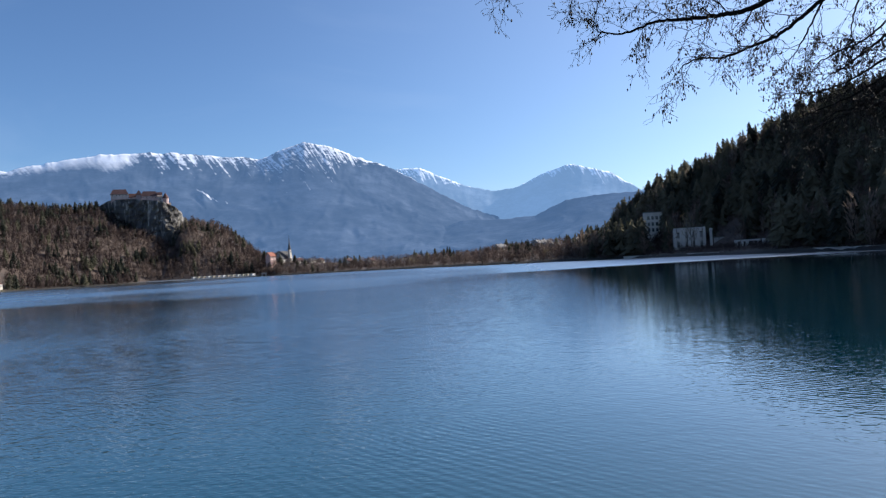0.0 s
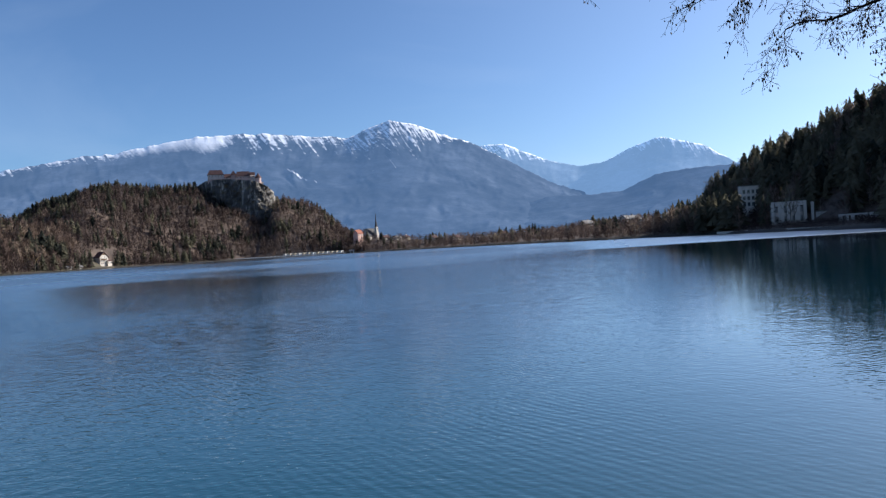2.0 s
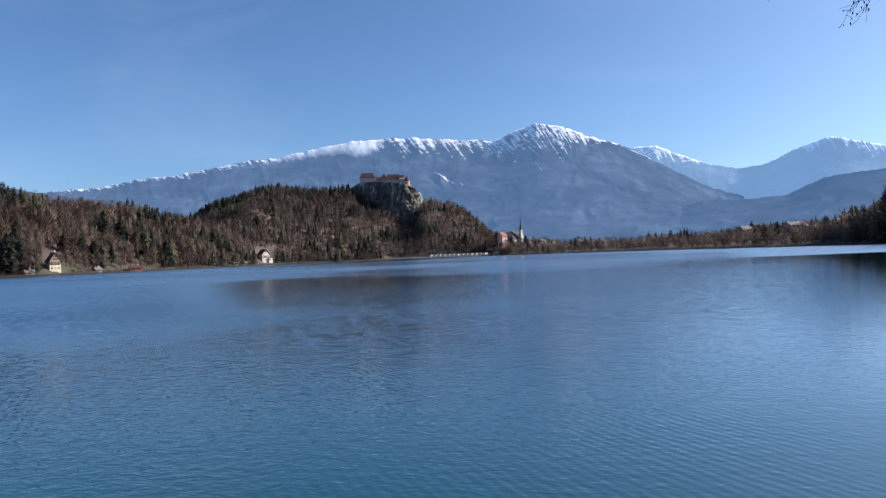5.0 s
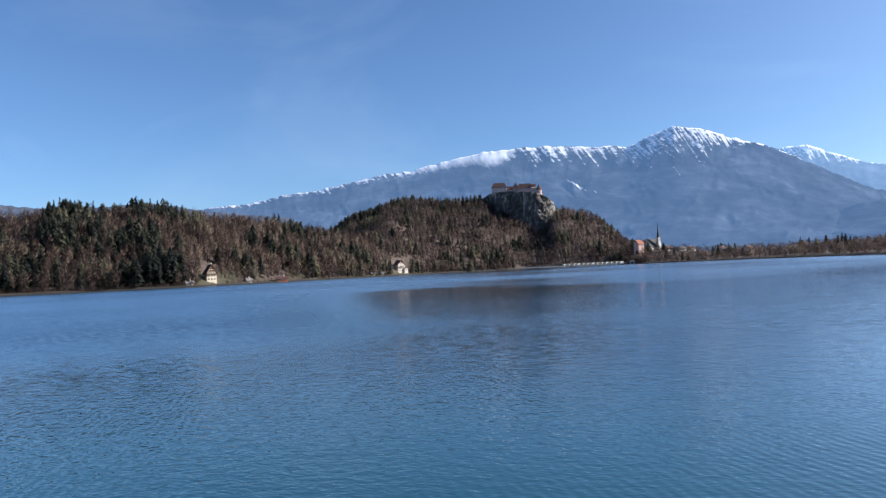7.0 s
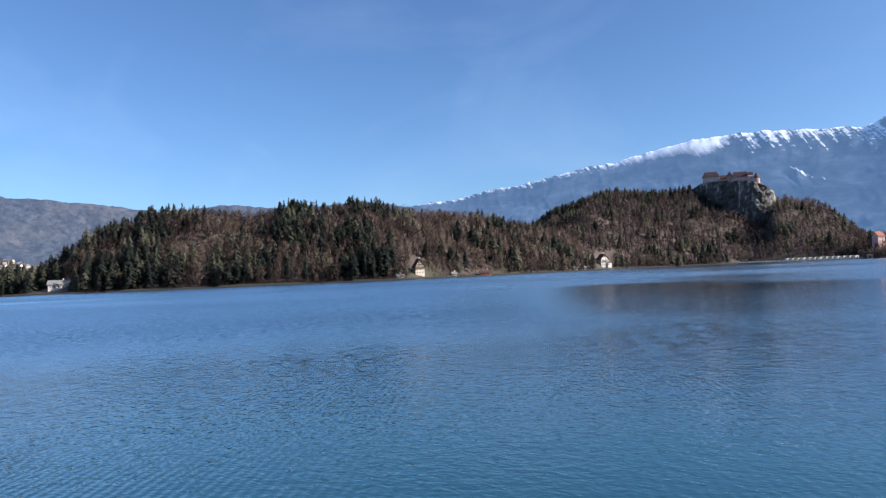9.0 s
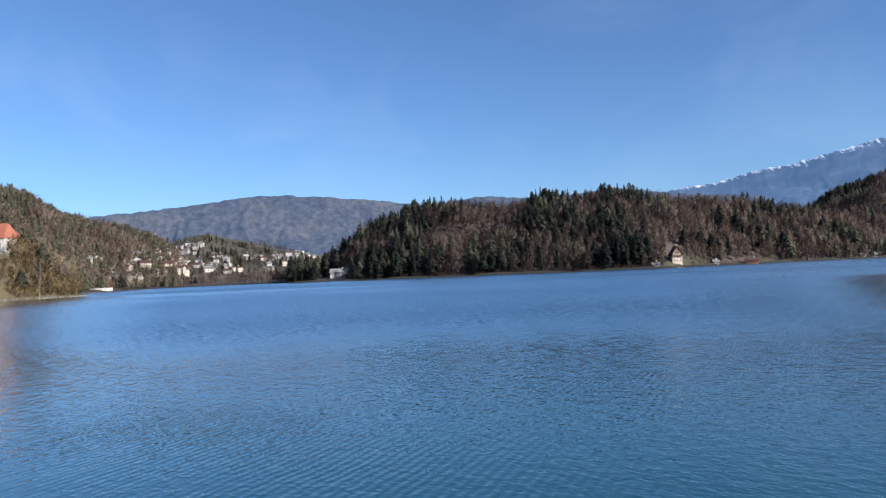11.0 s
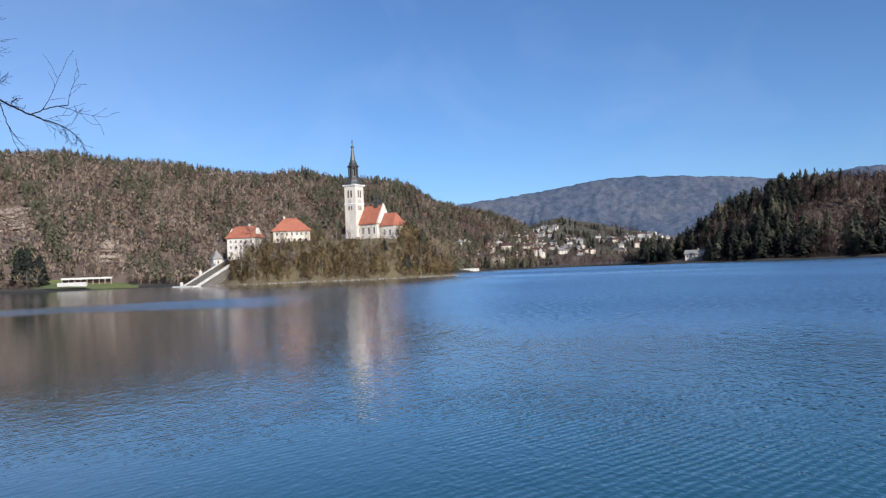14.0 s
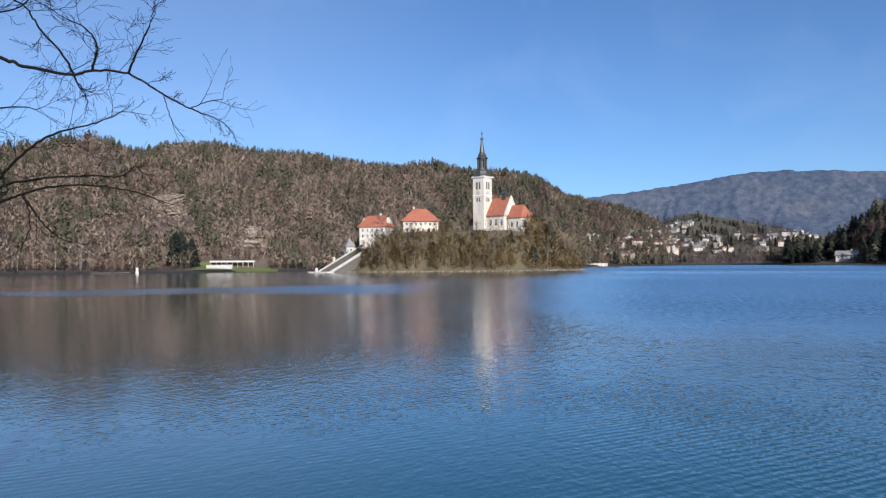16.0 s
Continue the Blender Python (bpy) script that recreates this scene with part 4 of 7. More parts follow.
# twig tone raised beside the crag, standing for the haze there
wood("castle_wood", scatter(CASTLE_HILL, 12.8, 39, 5.9, wood_rng, 1.06, bare_cliff), castle_share, 15.5,
     "brown leafless wood with some spruces below the castle", wood_rng, tint=lambda a, r, z: 0.1 + 0.4 * bell(a, 19.3, 1.8), patch=55, kinds=CASTLE_TREES, bare_mat=CASTLE_TWIGS)
wood("lakeside_wood", scatter(LEFT_HILL, 34, 76, 6.4, wood_rng, 1.06, clear_left),
     lakeside_share, 21, "mixed wood of dark spruces and brown leafless trees", wood_rng, tint=0.06, kinds=BROADLEAVES)
# tone holds the pale low trees and also stands for haze leftwards
wood("hillside_wood", scatter(ISLAND_HILL, 84.5, 136, 5.6, wood_rng, 1.05, clear_island_hill),
     lambda a, r, z: -0.5 + 0.5 * smooth((z - 70) / 45) + 0.45 * smooth((104 - a) / 5), 13.5, "brown leafless hillside wood with spruces along the crest", wood_rng, tint=lambda a, r, z: 0.45 + 0.25 * smooth((32 - z) / 26) - 0.2 * smooth((106 - a) / 6) + 0.12 * smooth((a - 108) / 6), kinds=BROAD_BEECHES, tall=0.85, patch=50, bare_mat=HILL_TWIGS)
# tone lightened to stand for the air light over this shaded slope
wood("shaded_wood", scatter(SHADE_HILL, -40, -11.2, 6.6, wood_rng, 1.06, clear_shade),
     lambda a, r, z: 0.45 - 0.25 * (z < 14), 20, "dense dark spruce wood on the shaded hill", wood_rng, tint=0.35)
wood("town_wood", scatter(TOWN_RISE, -13, 14.2, 7.6, wood_rng, 0.97, lambda a, r, z: (z > 1.0) & (RNG.uniform(size=len(a)) < 0.55 + 0.4 * (r - np.interp(a, SHORE_AZ, SHORE_R) < 45))),
     lambda a, r, z: -1.35 + (0.95 * bell(a, 7.5, 1.0) + 0.95 * bell(a, -0.2, 1.1) + 0.9 * bell(a, -6.4, 1.2) + 1.0 * bell(a, -10.5, 1.2)) * (r - np.interp(a, SHORE_AZ, SHORE_R) > 45), 12.5, "belt of bare trees and spruces along the town shore", wood_rng, tint=0.12, patch=50, kinds=ROUND_TREES, tall=1.15, bare_mat=CASTLE_TWIGS)
wood("village_wood", scatter(VILLAGE_RISE, 74.6, 94, 10.6, wood_rng, 0.95, lambda a, r, z: (z > 1.0) & ((RNG.uniform(size=len(a)) < 0.6) | (r < 860))),
     lambda a, r, z: -0.85 + 0.9 * bell(a, 89.6, 0.8) * (r < 900) + 0.8 * bell(a, 81.3, 1.3) * (r > 1000) + 0.4 * bell(a, 76.5, 1.2) * (r < 860), 12, "bare trees and hedges among the village houses", wood_rng, tint=0.0, patch=60, kinds=ROUND_TREES)


def shore_scrub():
    """Low bushes and reeds along the water's edge."""
    rng = np.random.default_rng(88)
    spots, hs = [], []
    for az in np.arange(-33, 136, 0.16):
        if 71.6 < az < 74 or 14.2 < az < 23.4 or 115 < az < 120.5:
            continue
        for _ in range(5 if 47.5 < az < 71 else 2):
            a = az + rng.uniform(-0.1, 0.1)
            r = float(np.interp(a, SHORE_AZ, SHORE_R)) + rng.uniform(2, 16)
            z = ground_at(a, r)
            if z < 0.25 or rng.uniform() < 0.25:
                continue
            if abs(a - 46.4) < 0.9 or abs(a - 32.2) < 0.9:
                continue
            spots.append(pol(a, r, z - 0.2)), hs.append(rng.uniform(1.2, 4.6))
    v, f, t, n = plant(LOW_SHRUBS, spots, hs, np.clip(rng.normal(0.35, 0.2, len(hs)), 0, 1), rng, 1.0)
    tagged(new("shore_scrub", big_mesh("shore_scrub", v, f, [BARE], crown_normals=n, tone=t)), "low brown scrub along the lake shore", "bushes", kind="stuff")


shore_scrub()


def shore_trees():
    rng = np.random.default_rng(12)
    for k in range(70):
        az = rng.choice([rng.uniform(24, 45), rng.uniform(47.5, 71), rng.uniform(107, 134), rng.uniform(-10, 13.5), rng.uniform(76, 92)])
        r = float(np.interp(az, SHORE_AZ, SHORE_R)) + rng.uniform(8, 22)
        z = ground_at(az, r)
        if z < 0.4 or abs(az - 46.4) < 1.0 or abs(az - 32.2) < 0.9 or 114.8 < az < 120.4:
            continue
        single_tree(BARE_TREES[rng.integers(6)], pol(az, r, z), rng.uniform(9, 15), rng.uniform(0, 360), "leafless brown broadleaf tree standing near the shore", "bare_tree", "shore trees", 1.15)
    round_kinds = []
    for k in range(3):
        v, f, n = bare_model(np.random.default_rng(160 + k), 210, (0.42, 0.5, 0.46)[k], 0.05, 0.011)
        crown = big_mesh("crown", v, f, [CASTLE_TWIGS], crown_normals=n, tone=np.full(len(v), 0.45 + 0.15 * k))
        round_kinds.append((BARE_TREES[k][0], crown))
    for k in range(46):
        az = 14.3 - 0.55 * k + rng.uniform(-0.25, 0.25)
        r = float(np.interp(az, SHORE_AZ, SHORE_R)) + rng.uniform(10, 26)
        single_tree(round_kinds[rng.integers(3)], pol(az, r, ground_at(az, r)), rng.uniform(8, 13), rng.uniform(0, 360), "round-crowned leafless tree on the town shore", "bare_tree", "town shore trees", 1.1)
    for az, back, h in ((38.98, 26, 22), (36.1, 30, 18), (23.0, 18, 14), (24.4, 22, 18), (25.2, 24, 19), (26.0, 20, 17), (122.0, 25, 19), (121.3, 22, 21), (120.7, 24, 17), (121.7, 30, 20), (71.5, 16, 20), (67.8, 14, 20), (60.2, 12, 18), (11.55, 90, 13), (-6.0, 40, 13), (33.2, 14, 15), (43.2, 24, 20)):
        r = float(np.interp(az, SHORE_AZ, SHORE_R)) + back
        single_tree(SPRUCE_TREES[rng.integers(4)], pol(az, r, ground_at(az, r)), h, rng.uniform(0, 360), "tall dark spruce standing clear near the shore", "spruce_tree", "lone spruces", 1.1)


def shaded_shore_trees():
    """Pale birches and bare trees at the foot of the shaded hill."""
    rng = np.random.default_rng(9)
    birch = [(Shape().tube([Vector((0, 0, -0.05)), Vector((0.01, 0, 0.4)), Vector((0.0, 0.01, 0.9))], [0.014, 0.011, 0.004], 6).mesh("trunk", BIRCH_BARK), BARE_TREES[k][1]) for k in (0, 2)]
    for az, r, h in ((-30.32, 292, 12), (-30.72, 296, 11.5), (-30.92, 290, 12.5), (-31.36, 293, 13), (-29.4, 300, 10)):
        single_tree(birch[rng.integers(2)], pol(az, r, ground_at(az, r)), h, rng.uniform(0, 360), "slender birch with a pale trunk at the dark wood's edge", "birch_tree", "birches", 0.8)
    for az, r, h in ((-18.75, 436, 21), (-19.0, 434, 23), (-19.25, 438, 20), (-17.6, 500, 20), (-13.7, 540, 20), (-13.0, 545, 16), (-12.5, 540, 12), (-14.5, 510, 18), (-15.4, 520, 20), (-20.9, 420, 13), (-22.4, 396, 12), (-24.6, 372, 13)):
        single_tree(BARE_TREES[rng.integers(6)], pol(az, r, ground_at(az, r)), h, rng.uniform(0, 360), "tall leafless tree among the old villas", "bare_tree", "villa trees", 0.62)


def shaded_scrub():
    """Low dark bushes, added to cover the pale open slope round the old villas."""
    rng = np.random.default_rng(93)
    spots, hs = [], []
    while len(spots) < 700:
        a = rng.uniform(-27, -15)
        r = float(np.interp(a, SHORE_AZ, SHORE_R)) + rng.uniform(11, 125)
        z = ground_at(a, r)
        top = math.degrees(math.atan2(z + 3.5 - EYE, r))
        if z < 0.5 or (top > 0.55 and -20.2 < a < -17.6 and r < 452):
            continue
        # taller ones hide the foot of the square villa from the camera
        spots.append(pol(a, r, z - 0.2)), hs.append(rng.uniform(5, 8.5) if abs(a + 16.4) < 1.1 and 490 < r < 533 else rng.uniform(1.5, 4.0))
    v, f, t, n = plant(LOW_SHRUBS, spots, hs, np.clip(rng.normal(0.1, 0.12, len(hs)), 0, 1), rng, 1.0)
    tagged(new("shaded_scrub", big_mesh("shaded_scrub", v, f, [BARE], crown_normals=n, tone=t)), "dark low bushes on the slope round the ruined villas", "bushes", kind="stuff")


def willow_row():
    """Pale leafless willows and poplars along the reedy shore beyond the grandstand."""
    rng = np.random.default_rng(73)
    kinds = []
    for k in range(4):
        v, f, n = bare_model(np.random.default_rng(140 + k), 230, (0.3, 0.36, 0.42, 0.26)[k], 0.1, 0.009)
        crown = big_mesh("crown", v, f, [HILL_TWIGS], crown_normals=n, tone=np.full(len(v), 0.72 + 0.08 * k))
        kinds.append((Shape().tube([Vector((0, 0, -0.05)), Vector((0.01, 0, 0.4)), Vector((0.0, 0.02, 0.85))], [0.018, 0.013, 0.004], 6).mesh("trunk", BIRCH_BARK if k % 2 else TRUNK), crown))
    for k in range(34):
        a = 124.6 + 9.6 * (k + rng.uniform(0, 1)) / 34
        r = float(np.interp(a, SHORE_AZ, SHORE_R)) + rng.uniform(9, 34)
        single_tree(kinds[rng.integers(4)], pol(a, r, ground_at(a, r)), rng.uniform(7, 12.5), rng.uniform(0, 360), "pale leafless willow on the reedy shore", "willow_tree", "shore willows")
    for a, back, h in ((113.9, 20, 13), (114.7, 22, 11), (116.3, 30, 15), (117.0, 34, 14), (118.8, 36, 12), (112.4, 14, 9)):
        r = float(np.interp(a, SHORE_AZ, SHORE_R)) + back
        single_tree(kinds[rng.integers(4)], pol(a, r, ground_at(a, r)), h, rng.uniform(0, 360), "pale-trunked leafless tree behind the grandstand", "pale_tree", "grandstand trees")


shaded_scrub()
willow_row()
shore_trees()
shaded_shore_trees()


# ---- buildings: shared parts ----
def spot(az, el, lo=240.0, hi=2400.0):
    """Distance at which the ground first stands el degrees over the eye on that bearing."""
    r = np.arange(lo, hi, 2.0)
    shore = np.interp(az, SHORE_AZ, SHORE_R) + 3
    seen = np.degrees(np.arctan2(land(np.full_like(r, az), r) - EYE, r))
    hit = np.nonzero((seen >= el) & (r > shore))[0]
    return float(r[hit[0]]) if len(hit) else hi


def window_meshes(w, h, mat=None, arch=False, pane_mat=None):
    """Frame and pane meshes of a window of that size, facing -y, standing 6 cm proud of the wall."""
    frame_shape, t = Shape(), 0.12 * min(w, 1.2)
    frame_shape.box(-w / 2 - t, -w / 2, -0.1, 0.08, -t, h + t).box(w / 2, w / 2 + t, -0.1, 0.08, -t, h + t)
    frame_shape.box(-w / 2, w / 2, -0.1, 0.08, -t, 0).box(-w / 2, w / 2, -0.1, 0.08, h, h + t)
    frame_shape.box(-0.04, 0.04, -0.07, 0.04, 0, h)
    if arch:
        frame_shape.loft([[(w / 2 * math.cos(a) * k, y, h + t + w / 2 * math.sin(a) * k) for a in np.linspace(0, math.pi, 7) for k in (1.0,)] for y in (-0.1, 0.08)])
    pane = Shape().box(-w / 2, w / 2, -0.04, 0.02, 0, h)
    return frame_shape.mesh("frame", mat or WINDOW_WHITE), pane.mesh("pane", pane_mat or GLASS)


def windows_on(parent, spots, w, h, mat=None, name="window"):
    """Windows at (x, y, z, turn) on a thing: each a frame with its pane."""
    frame_me, pane_me = window_meshes(w, h, mat)
    for x, y, z, turn in spots:
        fr = part(name, frame_me, None, parent, place=pose(x, y, z, 0, 0, turn))
        part("pane", pane_me, None, fr)


def row(x0, x1, n, y, z, turn=0):
    return [(x0 + (x1 - x0) * (k + 0.5) / n, y, z, turn) for k in range(n)]


# ---- the island ----
ISLE = (100.6, 362.0)


def isle_height(x, y):
    rho = (np.abs(x / 63) ** 2.6 + np.abs(y / 38) ** 2.6) ** (1 / 2.6) * (1 + 0.035 * fbm(x, y, 22, 2, 2))
    top = np.interp(x, [-64, -58, -50, -42, -34, -27, -10, 30, 40, 50, 58, 64], [1.5, 3.0, 8.5, 12.8, 16.2, 17.8, 18.4, 18.4, 15.5, 10.0, 5.0, 2.0])
    return top * smooth((1 - rho) / 0.33) + 0.5 * smooth((1 - rho) / 0.04) - 0.5 * (rho > 1) + 0.25 * fbm(x, y, 9, 2)


def make_isle():
    gx, gy = np.meshgrid(np.linspace(-68, 68, 120), np.linspace(-43, 43, 80), indexing="ij")
    z = isle_height(gx, gy)
    z = np.where(z < 0.1, z - 1.5, z)
    n, m = gx.shape
    i, j = np.meshgrid(np.arange(n - 1), np.arange(m - 1), indexing="ij")
    faces = np.stack([i * m + j, (i + 1) * m + j, (i + 1) * m + j + 1, i * m + j + 1], -1).reshape(-1, 4)
    mat = surface("island_turf", (0.07, 0.052, 0.034), (0.12, 0.096, 0.048), 0.12, 0.95, 0.1)
    ob = new("island_ground", big_mesh("island_ground", np.stack([gx, gy, z], -1).reshape(-1, 3), faces, [mat], smooth=True))
    ob.matrix_basis = there(*ISLE)
    tagged(ob, "steep grassy island mound with a level top", "island", kind="structure")


def make_island_church():
    r = 360.0
    z0 = 17.2
    ch = thing("pilgrimage_church", there(98.37, r, 0, -37), "white baroque church with a tall dark-spired bell tower", "church")
    s, top = 3.3, rise(6.75, r)
    tower = part("bell_tower", Shape().square([(s + 0.25, z0), (s + 0.25, z0 + 1.6), (s, z0 + 1.8), (s, top)]), WHITE_WALL, ch)
    part("string_course", Shape().square([(s + 0.1, top - 9.2), (s + 0.22, top - 9.1), (s + 0.22, top - 8.8), (s + 0.1, top - 8.7)]), WINDOW_WHITE, tower)
    part("cornice", Shape().square([(s + 0.15, top - 0.5), (s + 0.6, top - 0.1), (s + 0.7, top + 0.35), (s + 0.3, top + 0.6)]), WINDOW_WHITE, tower)
    for side, (nx, ny, turn) in enumerate(((0, -s, 0), (s, 0, 90), (0, s, 180), (-s, 0, 270))):
        m = pose(nx, ny, 0, 0, 0, turn)
        for x, z, w, h in ((-0.85, top - 5.9, 0.95, 3.4), (0.85, top - 5.9, 0.95, 3.4), (-0.75, top - 12.0, 0.8, 1.8), (0.75, top - 12.0, 0.8, 1.8)):
            f, p = window_meshes(w, h, GREY_WALL, True, OPENING_SHADE)
            fr = part("belfry_window", f, None, tower, place=m @ pose(x, 0, z))
            part("pane", p, None, fr)
        part("clock_face", Shape().lathe([(1.15, 0), (1.15, 0.14), (0.95, 0.14), (0.95, 0.08)], 20), GREY_WALL, tower, place=m @ pose(0, 0, top - 7.9, 90))
        for x in (-s + 0.35, s - 0.35):
            part("corner_pilaster", Shape().box(x - 0.34, x + 0.34, -0.09, 0.1, z0 + 1.8, top - 0.5), WHITE_WALL, tower, place=m)
    k = (rise(10.36, r) - top) / 24.1
    part("tower_skirt_roof", Shape().lathe([(4.7, top + 0.55), (4.5, top + 1.0 * k), (3.9, top + 1.9 * k), (3.5, top + 3.0 * k), (3.0, top + 3.8 * k), (3.1, top + 4.3 * k)], 8, math.pi / 8), PATINA, ch, "dark metal bell-shaped roof")
    lantern = part("lantern", Shape().lathe([(2.5, top + 4.2 * k), (2.5, top + 4.9 * k), (1.1, top + 4.95 * k), (1.1, top + 9.3 * k), (2.4, top + 9.35 * k), (2.7, top + 9.9 * k)], 8, math.pi / 8), PATINA, ch, "open dark lantern with eight posts")
    for q in range(8):
        a = math.pi / 8 + q * math.pi / 4
        part("post", Shape().box(-0.3, 0.3, -0.3, 0.3, top + 4.9 * k, top + 9.35 * k), PATINA, lantern, place=pose(2.15 * math.cos(a), 2.15 * math.sin(a), 0, 0, 0, math.degrees(a)))
    part("spire", Shape().lathe([(3.1, top + 9.9 * k), (2.7, top + 10.5 * k), (2.0, top + 11.3 * k), (2.1, top + 11.7 * k), (1.35, top + 13.2 * k), (0.85, top + 16.5 * k), (0.45, top + 19.6 * k),
                                 (0.8, top + 19.9 * k), (0.8, top + 20.5 * k), (0.25, top + 21.0 * k), (0.12, top + 21.4 * k)], 8, math.pi / 8), PATINA, ch)
    part("cross", Shape().box(-0.11, 0.11, -0.11, 0.11, top + 21.2 * k, top + 24.1 * k).box(-0.65, 0.65, -0.1, 0.1, top + 22.7 * k, top + 22.95 * k), PATINA, ch)
    # nave, with its gable wall standing above the lower choir
    ridge, eave = rise(5.15, r), rise(3.75, r)
    x0, x1, y0, y1 = 3.3, 14.0, -1.2, 9.6
    ym = (y0 + y1) / 2
    nave = part("nave", Shape().box(x0, x1, y0, y1, z0 - 2, eave), WHITE_WALL, ch)
    part("gable_wall", Shape().loft([[(x, y0 - 0.2, eave - 0.4), (x, y0 - 0.2, eave + 0.4), (x, ym, ridge + 0.7), (x, y1 + 0.2, eave + 0.4), (x, y1 + 0.2, eave - 0.4)] for x in (x1, x1 + 0.8)]), WHITE_WALL, ch)
    part("nave_roof", Shape().gable(x0 - 0.2, x1 + 0.05, y0 - 0.6, y1 + 0.6, eave - 0.2, ridge), RED_TILES, ch, "steep orange tiled roof")
    windows_on(nave, row(x0 + 1, x1, 3, y0, eave - 5.2), 1.2, 3.2)
    tx = 10.5
    part("ridge_turret", Shape().square([(1.0, ridge - 1.2), (1.0, ridge + 1.6), (1.5, ridge + 1.7), (1.0, ridge + 2.7), (0.6, ridge + 3.2), (0.8, ridge + 3.6), (0.1, ridge + 5.4)], tx, ym), PATINA, ch, "small dark ridge turret")
    # choir with a three-sided end
    ce, cr = rise(3.52, r), rise(4.5, r)
    a0, a1, b0, b1 = x1 + 0.8, 22.4, 0.4, 8.2
    bm_ = (b0 + b1) / 2
    ring = [(a0, b0), (a1, b0), (a1 + 3.2, b0 + 2.4), (a1 + 3.2, b1 - 2.4), (a1, b1), (a0, b1)]
    choir = part("choir", Shape().loft([[(x, y, z) for x, y in ring] for z in (z0 - 5, ce)]), WHITE_WALL, ch)
    lip = [(a0, b0 - 0.5), (a1 + 0.2, b0 - 0.5), (a1 + 3.8, b0 + 2.2), (a1 + 3.8, b1 - 2.2), (a1 + 0.2, b1 + 0.5), (a0, b1 + 0.5)]
    v = [(x, y, ce - 0.35) for x, y in lip] + [(x, y, ce) for x, y in lip] + [(a0, bm_, cr), (a1 - 0.6, bm_, cr)]
    part("choir_roof", Shape().put(v, [(0, 1, 7, 6), (1, 2, 8, 7), (2, 3, 9, 8), (3, 4, 10, 9), (4, 5, 11, 10), (6, 7, 13, 12), (7, 8, 13), (8, 9, 13), (9, 10, 13), (10, 11, 12, 13), (5, 0, 6, 12, 11), (5, 4, 3, 2, 1, 0)]), RED_TILES, ch, "lower orange tiled roof over the choir")
    windows_on(choir, row(a0 + 0.8, a1 - 0.3, 2, b0, ce - 4.8) + [(a1 + 1.6, b0 + 1.2, ce - 4.8, 37)], 1.1, 2.8)
    # low side room on the far side of the tower
    part("side_room", Shape().box(-9.2, -4.2, 0.5, 6.5, z0 - 1, rise(3.1, r)), WHITE_WALL, ch)
    part("side_roof", Shape().hip(-9.8, -4.1, -0.1, 7.1, rise(3.1, r), rise(3.95, r), 2.2), OLD_TILES, ch)


def make_isle_houses():
    # the provost's house: hipped roof, two floors
    r = 350.0
    w = r * radians(2.75)
    z0, ze, zr = rise(2.2, r), rise(3.38, r), rise(4.37, r)
    h = thing("island_house", there(103.34, r, 0, 4), "cream two-storey house under an orange hipped roof", "house", "island houses")
    wall = part("wall", Shape().box(-w / 2, w / 2, -5.5, 5.5, z0 - 3, ze), CREAM_WALL, h)
    part("roof", Shape().hip(-w / 2 - 0.9, w / 2 + 0.9, -6.4, 6.4, ze, zr, w * 0.38), RED_TILES, h)
    part("chimney", Shape().box(-3.2, -2.4, 0.4, 1.2, zr - 2.5, zr + 0.9), WHITE_WALL, h)
    windows_on(wall, row(-w / 2 + 0.6, w / 2 - 0.6, 7, -5.5, ze - 2.3) + row(-w / 2 + 0.6, w / 2 - 0.6, 6, -5.5, ze - 5.0), 0.95, 1.4)
    part("terrace_wall", Shape().box(-w / 2 - 6, w / 2 + 14, -9.2, -8.6, z0 - 3.5, z0 + 0.5), CONCRETE, h, "pale terrace wall before the house")
    # the chaplain's house: broken roof, white gable end
    r = 345.0
    z0, ze, zr = rise(1.95, r), rise(2.98, r), rise(3.85, r)
    w = r * radians(2.2)
    h = thing("island_house", there(106.75, r, 0, -24), "white house with an orange half-hipped roof above the steps", "house", "island houses")
    wall = part("wall", Shape().box(-w / 2, w / 2, -5, 5, z0 - 4, ze).wedge(-w / 2 + 0.02, w / 2 - 0.02, -5, 5, ze, zr - 1.0), WHITE_WALL, h)
    part("roof", Shape().hip(-w / 2 - 0.7, w / 2 + 0.7, -5.8, 5.8, ze, zr, 2.6), RED_TILES, h)
    part("chimney", Shape().box(1.2, 2.0, 0.6, 1.4, zr - 1.6, zr + 1.1), WHITE_WALL, h)
    windows_on(wall, row(-w / 2 + 0.5, w / 2 - 0.5, 5, -5, ze - 2.6) + row(-w / 2 + 0.5, w / 2 - 0.5, 5, -5, ze - 5.2) + [(-w / 2, y, z, 270) for y in (-2.6, 0, 2.6) for z in (ze - 2.6, ze - 5.2)], 0.9, 1.4)
    # little chapel beside the steps
    r = 354.0
    z0, ze, zr = rise(0.55, r), rise(1.42, r), rise(2.13, r)
    h = thing("wayside_chapel", there(108.9, r, 0, 18), "small white square chapel with a pointed tiled roof", "chapel")
    wall = part("wall", Shape().square([(2.1, z0 - 3), (2.1, ze)]), WHITE_WALL, h)
    part("roof", Shape().square([(2.6, ze - 0.25), (2.6, ze), (0.9, ze + 2.6), (0.12, zr)]), GREY_ROOF, h)
    windows_on(wall, [(0, -2.1, ze - 2.9, 0), (2.1, 0, ze - 2.9, 90)], 1.0, 1.9)


